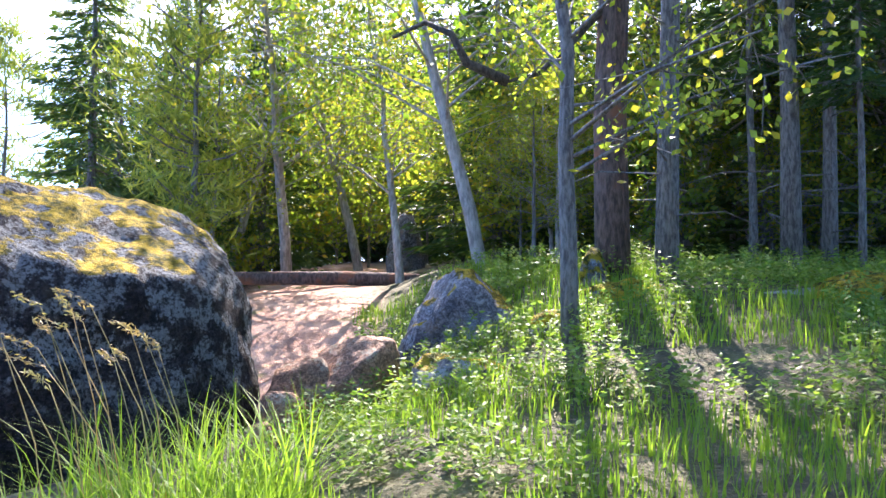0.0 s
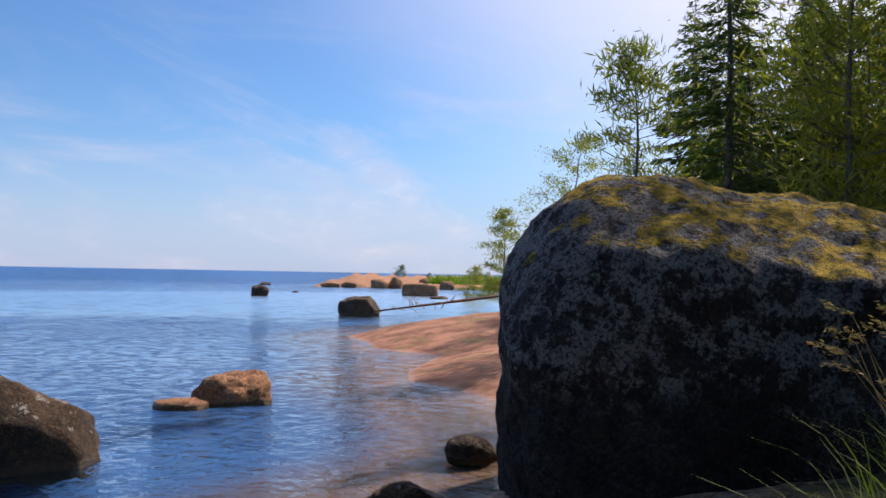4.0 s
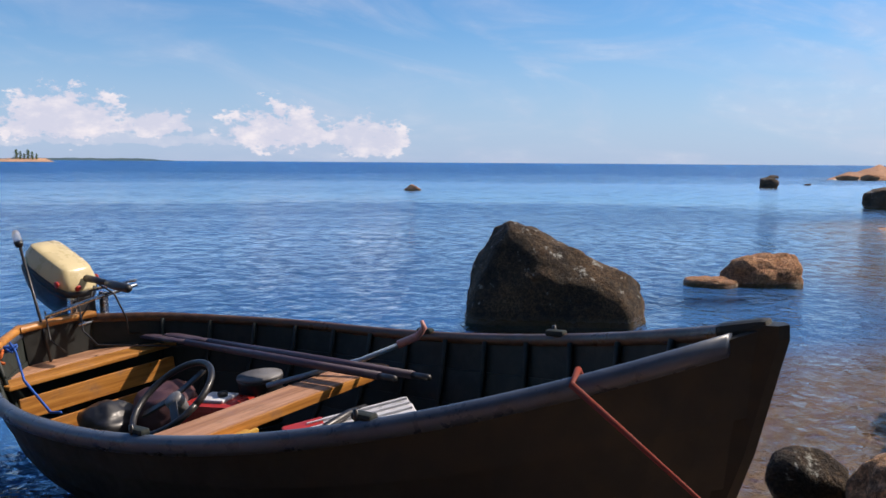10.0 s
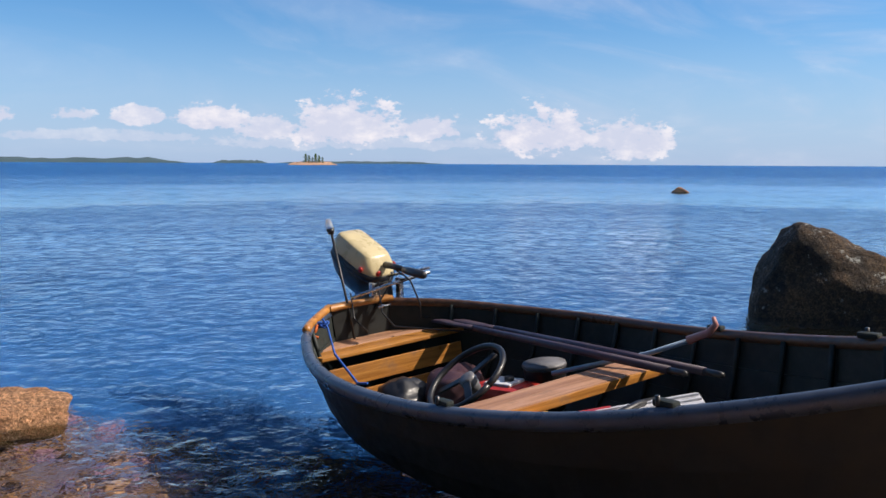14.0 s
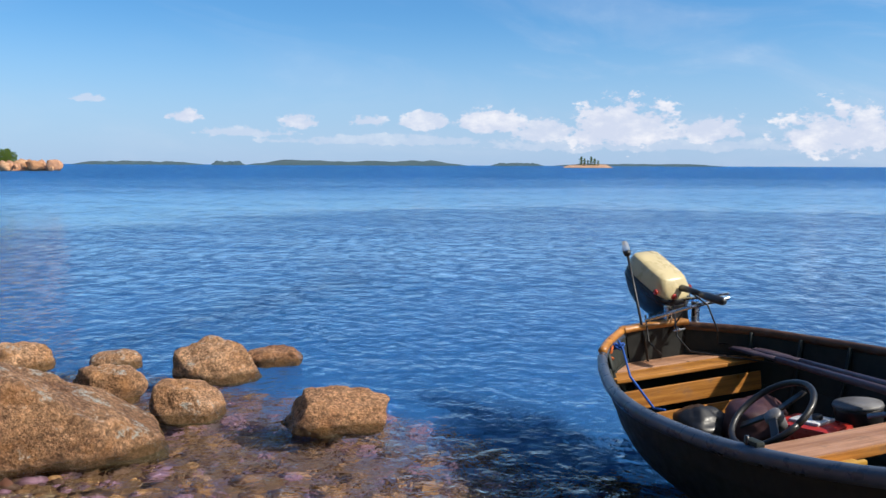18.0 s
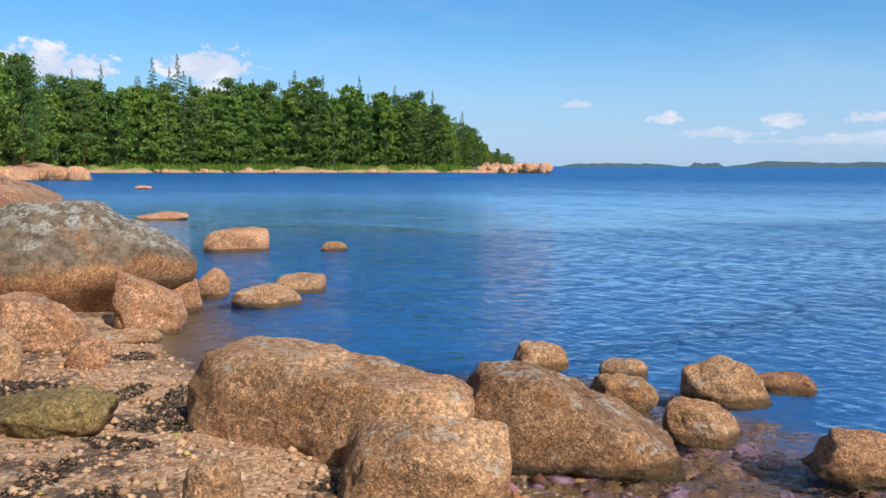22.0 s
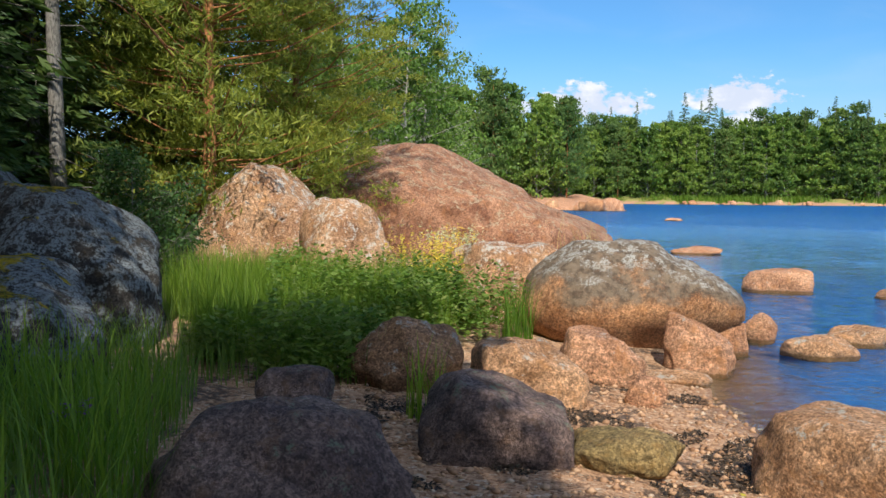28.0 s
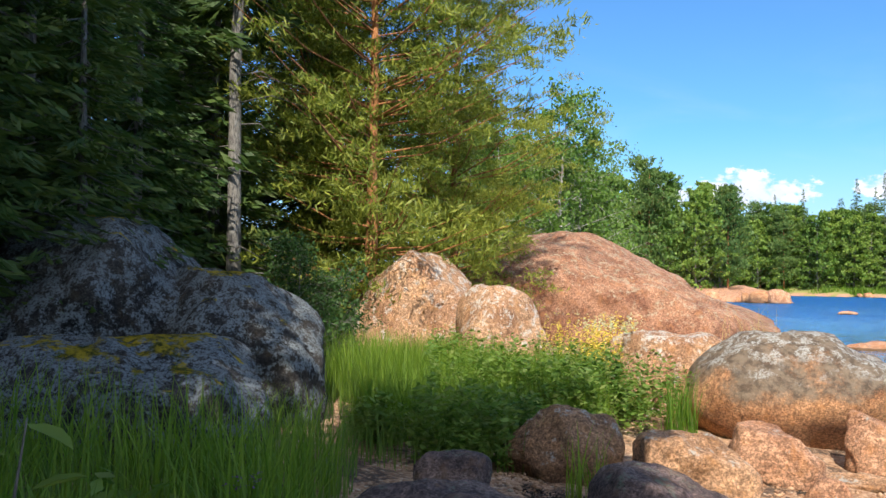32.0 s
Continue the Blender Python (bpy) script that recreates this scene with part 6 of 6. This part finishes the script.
pts = [boat_point(s, 1.0, -1) for s in np.linspace(0.0, 0.09, 10)]
part("corner_rail", tube_mesh("corner_rail", [(q[0], q[1], q[2] + 0.022) for q in pts], 0.03, VARNISH, 6), None, boat)
# seats
box("stern_seat", (0.20, 1.15, 0.028), (0.36, 0.02, 0.45), VARNISH, boat, bevel=0.008)
box("stern_seat", (0.22, 1.0, 0.028), (0.13, 0.02, 0.452), VARNISH_OLD, boat, bevel=0.008)
box("seat_front", (0.022, 1.06, 0.13), (0.46, 0.02, 0.31), VARNISH, boat, label="varnished board under the stern seat")
box("seat_front", (0.022, 0.9, 0.10), (0.49, 0.02, 0.16), VARNISH, boat)
thw = box("thwart", (0.26, 1.62, 0.035), (2.12, 0.0, 0.40), VARNISH_OLD, boat, label="sun-bleached rowing thwart")
box("thwart_edge", (0.02, 1.55, 0.05), (2.26, 0.0, 0.392), VARNISH, boat)
box("side_box", (0.22, 0.44, 0.22), (2.23, -0.47, 0.268), VARNISH_YELLOW, boat, (0, 0, 4), "yellow varnished box under the thwart", 0.008)
box("box_lid", (0.025, 0.47, 0.05), (2.352, -0.47, 0.365), VARNISH_YELLOW, boat, (0, 0, 4))
# plain board added in place of the sunlit inner stringer at the bow
box("bow_seat", (0.30, 0.62, 0.03), (3.72, 0.0, 0.56), VARNISH_OLD, boat, (0, -4, 0), "worn brown board added for the lit stringer in the bow")
for x in (0.8, 1.2, 1.6, 2.5, 2.9, 3.3):
    box("floorboard", (0.34, 0.62, 0.02), (x, 0, 0.06), HULL_IN, boat)
for s, sd in ((0.52, 1), (0.74, 1), (0.52, -1), (0.74, -1)):
    q = boat_point(s, 1.0, sd)
    box("oarlock_block", (0.10, 0.045, 0.03), (q[0], q[1] - sd * 0.02, q[2] + 0.03), HULL_IN, boat, bevel=0.012)
    part("oarlock_pin", tube_mesh("oarlock_pin", [(q[0] - 0.02, q[1], q[2]), (q[0] - 0.02, q[1], q[2] + 0.06)], 0.010, BLACK, 6), None, boat)
boat_m = boat.matrix_basis.copy()


def aboard(name, label, category, x, y, z, turn=(0, 0, 0)):
    return thing(name, label, category, boat_m @ pose(x, y, z, *turn))


def oar(x0, y0, z0, x1, y1, z1, label):
    a, b = Vector((x0, y0, z0)), Vector((x1, y1, z1))
    o = aboard("oar", label, "oar", *a)
    d = b - a
    ln = d.length
    o.matrix_basis = o.matrix_basis @ d.to_track_quat("X", "Z").to_matrix().to_4x4()
    part("shaft", tube_mesh("shaft", [(0.5, 0, 0), (ln * 0.6, 0, 0), (ln - 0.12, 0, 0)], [0.022, 0.026, 0.024], OAR_WOOD, 8), None, o)
    part("grip", tube_mesh("grip", [(ln - 0.14, 0, 0), (ln - 0.02, 0, 0), (ln, 0, 0)], [0.019, 0.019, 0.012], BLACK, 8), None, o)
    vs, fs = [], []
    for i, (x, w, h) in enumerate(((0.0, 0.045, 0.008), (0.05, 0.065, 0.01), (0.3, 0.06, 0.012), (0.52, 0.026, 0.022))):
        vs += [(x, -w, 0), (x, 0, h), (x, w, 0), (x, 0, -h)]
    for i in range(3):
        for j in range(4):
            fs.append([i * 4 + j, i * 4 + (j + 1) % 4, (i + 1) * 4 + (j + 1) % 4, (i + 1) * 4 + j])
    fs += [[0, 1, 2, 3], [12, 13, 14, 15]]
    part("blade", mesh_from("blade", vs, fs, OAR_WOOD), None, o)
    tagged(o, group="oars in the boat")


oar(0.30, 0.46, 0.53, 2.70, 0.38, 0.50, "dark painted oar lying across the thwarts")
oar(0.45, 0.53, 0.53, 2.86, 0.46, 0.50, "second dark oar beside the first")
hook = aboard("boat_hook", "pale boat hook with a pink bent tip", "boat hook", 0, 0, 0)
part("pole", tube_mesh("pole", [(1.7, 0.35, 0.36), (2.24, 0.6, 0.50), (2.5, 0.73, 0.6)], 0.014, plain_material("pale blue paint", (0.30, 0.40, 0.50), 0.4), 8), None, hook)
part("tip", tube_mesh("tip", [(2.44, 0.70, 0.58), (2.54, 0.75, 0.62), (2.58, 0.77, 0.67), (2.57, 0.765, 0.71)], [0.024, 0.022, 0.018, 0.01], plain_material("pink plastic", (0.55, 0.25, 0.22), 0.4), 8), None, hook)

# steering wheel
wheel = aboard("steering_wheel", "black three-spoked steering wheel leaning on the thwart", "steering wheel", 1.70, -0.28, 0.56)
wheel.matrix_basis = boat_m @ Matrix.Translation((1.70, -0.27, 0.47)) @ Vector((-0.06, -0.54, 0.8)).to_track_quat("Z", "Y").to_matrix().to_4x4()
ring = [(0.245 * math.cos(a), 0.245 * math.sin(a), 0) for a in np.linspace(0, 2 * math.pi, 33)]
part("rim", tube_mesh("rim", ring, 0.018, BLACK, 10), None, wheel)
for a in (90, 215, 325):
    ca, sa = math.cos(radians(a)), math.sin(radians(a))
    sp = box("spoke", (0.19, 0.045, 0.014), (ca * 0.125, sa * 0.125, -0.02), BLACK, wheel, (0, 8, a), bevel=0.005)
part("hub", tube_mesh("hub", [(0, 0, -0.10), (0, 0, -0.03), (0, 0, 0.0), (0, 0, 0.008)], [0.035, 0.052, 0.048, 0.03], GREY_PLASTIC, 16), None, wheel)


def soft_bag(name, label, category, x, y, z, size, seed, mat):
    me = stone_mesh(name, size[0], size[1], size[2] / 2, seed, "dome", 0.0, mat, 4)
    ob = new(name, me)
    ob.matrix_basis = boat_m @ pose(x, y, z + size[2] * 0.4, 0, 0, seed * 30)
    return tagged(ob, label, category)


soft_bag("bag", "dark maroon canvas bag on the boat's floor", "bag", 0.98, 0.12, 0.07, (0.62, 0.42, 0.30), 5, MAROON)
soft_bag("bag", "black plastic sack beside the maroon bag", "bag", 0.78, -0.15, 0.07, (0.40, 0.36, 0.26), 6, BLACK)
tank = aboard("fuel_tank", "red fuel tank with a white cap plate", "fuel tank", 1.42, 0.2, 0.19, (0, 0, 15))
box("body", (0.40, 0.26, 0.2), (0, 0, 0), RED, tank, bevel=0.04)
box("cap_plate", (0.20, 0.16, 0.02), (0, 0, 0.108), WHITE_PLASTIC, tank, bevel=0.008)
part("cap", tube_mesh("cap", [(0.04, 0, 0.11), (0.04, 0, 0.145)], 0.03, BLACK, 12), None, tank)
bucket = aboard("bucket", "dark blue-black bucket with a pale lid", "bucket", 1.50, 0.46, 0.08)
part("body", tube_mesh("body", [(0, 0, 0), (0, 0, 0.26), (0, 0, 0.28)], [0.11, 0.135, 0.14], BLACK, 20), None, bucket)
part("lid", tube_mesh("lid", [(0, 0, 0.281), (0, 0, 0.30)], [0.142, 0.135], GREY_PLASTIC, 20), None, bucket)
crate = aboard("crate", "white plastic box lid with a black strap", "box", 2.72, 0.02, 0.36, (4, -6, 52))
box("lid", (0.62, 0.30, 0.07), (0, 0, 0), WHITE_PLASTIC, crate, bevel=0.02)
box("lip", (0.66, 0.34, 0.02), (0, 0, -0.03), WHITE_PLASTIC, crate, bevel=0.006)
box("red_panel", (0.2, 0.31, 0.06), (-0.22, 0, 0.008), RED, crate, bevel=0.01)
for i in range(4):
    box("ridge", (0.5, 0.012, 0.012), (0.05, -0.1 + i * 0.065, 0.04), WHITE_PLASTIC, crate, bevel=0.003)
part("strap", tube_mesh("strap", [(-0.2, -0.22, -0.02), (-0.12, -0.05, 0.06), (0.0, 0.05, 0.055), (0.1, 0.2, 0.0)], 0.022, BLACK, 6), None, crate)
jacket = soft_bag("jacket", "crumpled dark jacket under the thwart", "jacket", 2.5, 0.45, 0.06, (0.42, 0.34, 0.2), 9, BLACK)

# outboard motor
motor = aboard("outboard_motor", "old outboard motor with a cream cowling, tilted up", "outboard motor", -0.10, 0.25, 0.79, (0, 0, 8))
motor.matrix_basis = motor.matrix_basis @ Matrix.Diagonal((1.06, 1.06, 1.0, 1))


def loft(name, rings, mat):
    vs, fs = [], []
    k = len(rings[0])
    for r in rings:
        vs += r
    for i in range(len(rings) - 1):
        for j in range(k):
            fs.append([i * k + j, i * k + (j + 1) % k, (i + 1) * k + (j + 1) % k, (i + 1) * k + j])
    fs += [list(range(k))[::-1], [(len(rings) - 1) * k + j for j in range(k)]]
    return mesh_from(name, vs, fs, mat)


def cowl_ring(x0, x1, w, z, k=20, power=3.5):
    out = []
    for j in range(k):
        a = 2 * math.pi * j / k
        ca, sa = math.cos(a), math.sin(a)
        out.append(((x0 + x1) / 2 + (x1 - x0) / 2 * math.copysign(abs(ca) ** (2 / power), ca), w / 2 * math.copysign(abs(sa) ** (2 / power), sa), z))
    return out


tilt = pose(-0.20, 0, 0.17, 0, 30, 0)
cowl = part("cowling", loft("cowling", [cowl_ring(-0.26, 0.27, 0.29, 0.03), cowl_ring(-0.26, 0.26, 0.292, 0.06), cowl_ring(-0.25, 0.23, 0.27, 0.10, power=5), cowl_ring(-0.235, 0.17, 0.225, 0.155, power=6), cowl_ring(-0.225, 0.155, 0.21, 0.166, power=6), cowl_ring(-0.16, 0.08, 0.14, 0.172)], CREAM), None, motor, "cream painted cowling")
cowl.matrix_basis = tilt
low = part("lower_cowl", loft("lower_cowl", [cowl_ring(-0.14, 0.15, 0.16, -0.20), cowl_ring(-0.20, 0.20, 0.24, -0.13), cowl_ring(-0.275, 0.28, 0.305, -0.02), cowl_ring(-0.27, 0.28, 0.30, 0.0)], BLACK), None, motor)
low.matrix_basis = tilt
for sy in (-1, 1):
    bd = part("badge", tube_mesh("badge", [(0.17, sy * 0.146, 0.07), (0.17, sy * 0.154, 0.07)], 0.022, RED, 14), None, cowl, "round red badge")
fr = part("badge", tube_mesh("badge", [(0.262, -0.06, 0.08), (0.272, -0.06, 0.08)], 0.022, RED, 14), None, cowl, "round red badge")
band = part("trim_band", loft("trim_band", [cowl_ring(-0.264, 0.276, 0.306, -0.004), cowl_ring(-0.264, 0.274, 0.302, 0.045)], BLACK), None, cowl)
part("leg", loft("leg", [cowl_ring(-0.30, -0.10, 0.10, -0.85), cowl_ring(-0.27, -0.07, 0.12, -0.4), cowl_ring(-0.26, -0.02, 0.15, 0.08)], BLACK), None, motor)
for sy in (-0.12, 0.12):
    box("clamp", (0.05, 0.04, 0.26), (0.06, sy, -0.08), CHROME, motor, (0, 6, 0), "steel transom clamp", 0.01)
    part("clamp_screw", tube_mesh("clamp_screw", [(0.08, sy, -0.12), (0.18, sy, -0.12)], 0.012, CHROME, 8), None, motor)
    part("screw_handle", tube_mesh("screw_handle", [(0.18, sy - 0.05, -0.12), (0.18, sy + 0.05, -0.12)], 0.007, CHROME, 6), None, motor)
box("swivel_bracket", (0.14, 0.18, 0.20), (-0.04, 0, 0.0), BLACK, motor, bevel=0.02)
part("tiller", tube_mesh("tiller", [(0.06, 0.02, 0.16), (0.2, 0.0, 0.15), (0.34, -0.03, 0.135)], [0.026, 0.022, 0.02], BLACK, 10), None, motor)
part("tiller_grip", tube_mesh("tiller_grip", [(0.32, -0.026, 0.137), (0.40, -0.045, 0.13), (0.58, -0.08, 0.115), (0.60, -0.084, 0.113)], [0.022, 0.03, 0.028, 0.018], BLACK, 12), None, motor, "ribbed black tiller grip")
part("steering_rod", tube_mesh("steering_rod", [(0.10, -0.34, -0.03), (0.20, -0.1, 0.03), (0.42, 0.12, 0.10)], 0.014, CHROME, 8), None, motor, "bright steering rod")
part("steering_rod", tube_mesh("steering_rod", [(0.10, 0.0, 0.08), (0.44, 0.10, 0.135)], 0.01, CHROME, 8), None, motor)
for i, pts in enumerate((((0.16, -0.02, 0.16), (0.34, 0.0, 0.06), (0.36, 0.05, -0.12), (0.3, 0.1, -0.24), (0.45, 0.3, -0.26)),
                         ((0.08, -0.08, 0.05), (0.2, -0.16, -0.16), (0.3, -0.14, -0.26), (0.62, 0.05, -0.3), (1.0, 0.1, -0.3)),
                         ((0.05, -0.3, 0.0), (0.12, -0.34, -0.18), (0.2, -0.3, -0.27)),
                         ((0.08, 0.05, 0.1), (0.15, -0.05, 0.0), (0.1, -0.15, -0.15)))):
    part("cable", tube_mesh("cable", pts, 0.006, BLACK, 6), None, motor)
lamp = aboard("stern_light", "clear stern light on a thin leaning pole", "light", 0.02, -0.10, 0.70)
part("pole", tube_mesh("pole", [(0.05, 0, -0.25), (0, 0, 0), (-0.11, -0.02, 0.56)], 0.010, BLACK, 8), None, lamp)
part("socket", tube_mesh("socket", [(-0.105, -0.02, 0.53), (-0.115, -0.021, 0.565)], [0.02, 0.032], BLACK, 12), None, lamp)
part("lens", tube_mesh("lens", [(-0.115, -0.021, 0.566), (-0.125, -0.023, 0.61), (-0.132, -0.025, 0.64)], [0.028, 0.027, 0.018], LENS, 12), None, lamp, "clear glass lens")

# ropes
r = aboard("mooring_rope", "red mooring rope over the gunwale", "rope", 0, 0, 0)
q = boat_point(0.885, 1.0, -1)
part("rope", tube_mesh("rope", [(q[0] - 0.02, q[1] + 0.12, q[2] - 0.08), (q[0], q[1] + 0.03, q[2] + 0.035), (q[0] + 0.02, q[1] - 0.05, q[2] + 0.01), (q[0] + 0.6, q[1] - 0.2, q[2] - 0.30), (q[0] + 1.55, q[1] - 0.5, q[2] - 0.66)],
                                [0.013, 0.013, 0.012, 0.005, 0.005], ROPE_RED, 8), None, r)
r = aboard("blue_rope", "thin blue rope hanging from the stern quarter", "rope", 0, 0, 0)
part("rope", tube_mesh("rope", [(0.32, -0.45, 0.70), (0.36, -0.44, 0.64), (0.55, -0.5, 0.5), (0.95, -0.56, 0.38), (1.15, -0.6, 0.42)], 0.008, ROPE_BLUE, 6), None, r)
for i in range(4):
    a = i * 1.6
    part("knot", tube_mesh("knot", [(0.32 + 0.03 * math.cos(a + k), -0.45 + 0.03 * math.sin(a + k * 1.3), 0.66 + 0.02 * math.sin(k * 2 + i)) for k in range(5)], 0.008, ROPE_BLUE, 6), None, r)
r = aboard("orange_cord", "knotted orange cord on the stern quarter", "cord", 0, 0, 0)
part("cord", tube_mesh("cord", [(0.28, -0.52, 0.62), (0.31, -0.49, 0.66), (0.34, -0.52, 0.63), (0.30, -0.53, 0.60), (0.33, -0.50, 0.58)], 0.010, plain_material("orange cord", (0.55, 0.12, 0.02), 0.7), 6), None, r)

# fallen tree on the slab
dead = thing("fallen_tree", "fallen dead spruce with bleached broken twigs", "fallen tree", pose(0, 0, 0))
a, b = Vector((-16.7, 17.6, 0.75)), Vector((-15.2, 24.5, 1.35))
part("trunk", tube_mesh("trunk", [a, a.lerp(b, 0.3), a.lerp(b, 0.6), b], [0.018, 0.035, 0.05, 0.07], BARK_PINE, 8), None, dead)
rng = np.random.default_rng(77)
for i in range(26):
    f = rng.uniform(0.05, 0.98)
    o = a.lerp(b, f)
    up = rng.uniform(-0.55, 0.5)
    e = o + Vector((rng.uniform(-0.25, 0.3), rng.uniform(-0.2, 0.2), up))
    part("twig", tube_mesh("twig", [o, (o + e) / 2 + Vector((0.05, 0, 0)), e], [0.022, 0.014, 0.006], BARK_DEAD, 4), None, dead)
log = thing("log", "grey fallen log before the trees", "log", pose(0, 0, 0))
part("trunk", tube_mesh("trunk", [(x, y, z) for x, y, z in ((1.65, 7.2, 1.60), (2.4, 7.35, 1.66), (3.3, 7.6, 1.74))], [0.05, 0.06, 0.07], BARK_DEAD, 8), None, log)
log = thing("log", "long rotting red-brown log beyond the slab", "log", pose(0, 0, 0))
part("trunk", tube_mesh("trunk", [(-3.4, 13.1, 1.86), (-1.5, 13.2, 1.88), (0.2, 13.0, 1.86)], [0.10, 0.11, 0.09], BARK_PINE, 10), None, log)

# seed heads over the tall grass
rng = np.random.default_rng(78)
heads = thing("seeding_grass", "long straw-coloured grass stalks with drooping seed heads", "grass", pose(0, 0, 0))
for i in range(16):
    x, y = rng.uniform(-1.75, -1.0), rng.uniform(3.2, 4.0)
    z = ground_z(x, y)
    hh = rng.uniform(0.85, 1.25)
    dx = rng.uniform(-0.65, -0.25)
    pts = [(x, y, z), (x + dx * 0.25, y, z + hh * 0.6), (x + dx * 0.7, y + 0.05, z + hh * 0.95), (x + dx, y + 0.08, z + hh)]
    part("stalk", tube_mesh("stalk", pts, [0.003, 0.0025, 0.002, 0.0015], GRASS_DRY, 4), None, heads)
    k = 26
    f = rng.uniform(0, 1, (k, 1))
    c = np.array(pts[2]) * (1 - f) + np.array(pts[3]) * f + rng.normal(size=(k, 3)) * 0.008
    d = unit(np.array([dx, 0.05, 0.1]) + rng.normal(size=(k, 3)) * 0.25) * 0.016
    part("seed_head", leaf_mesh("seed_head", c, d, unit(np.cross(d, rng.normal(size=(k, 3)))) * 0.004, GRASS_DRY), None, heads)
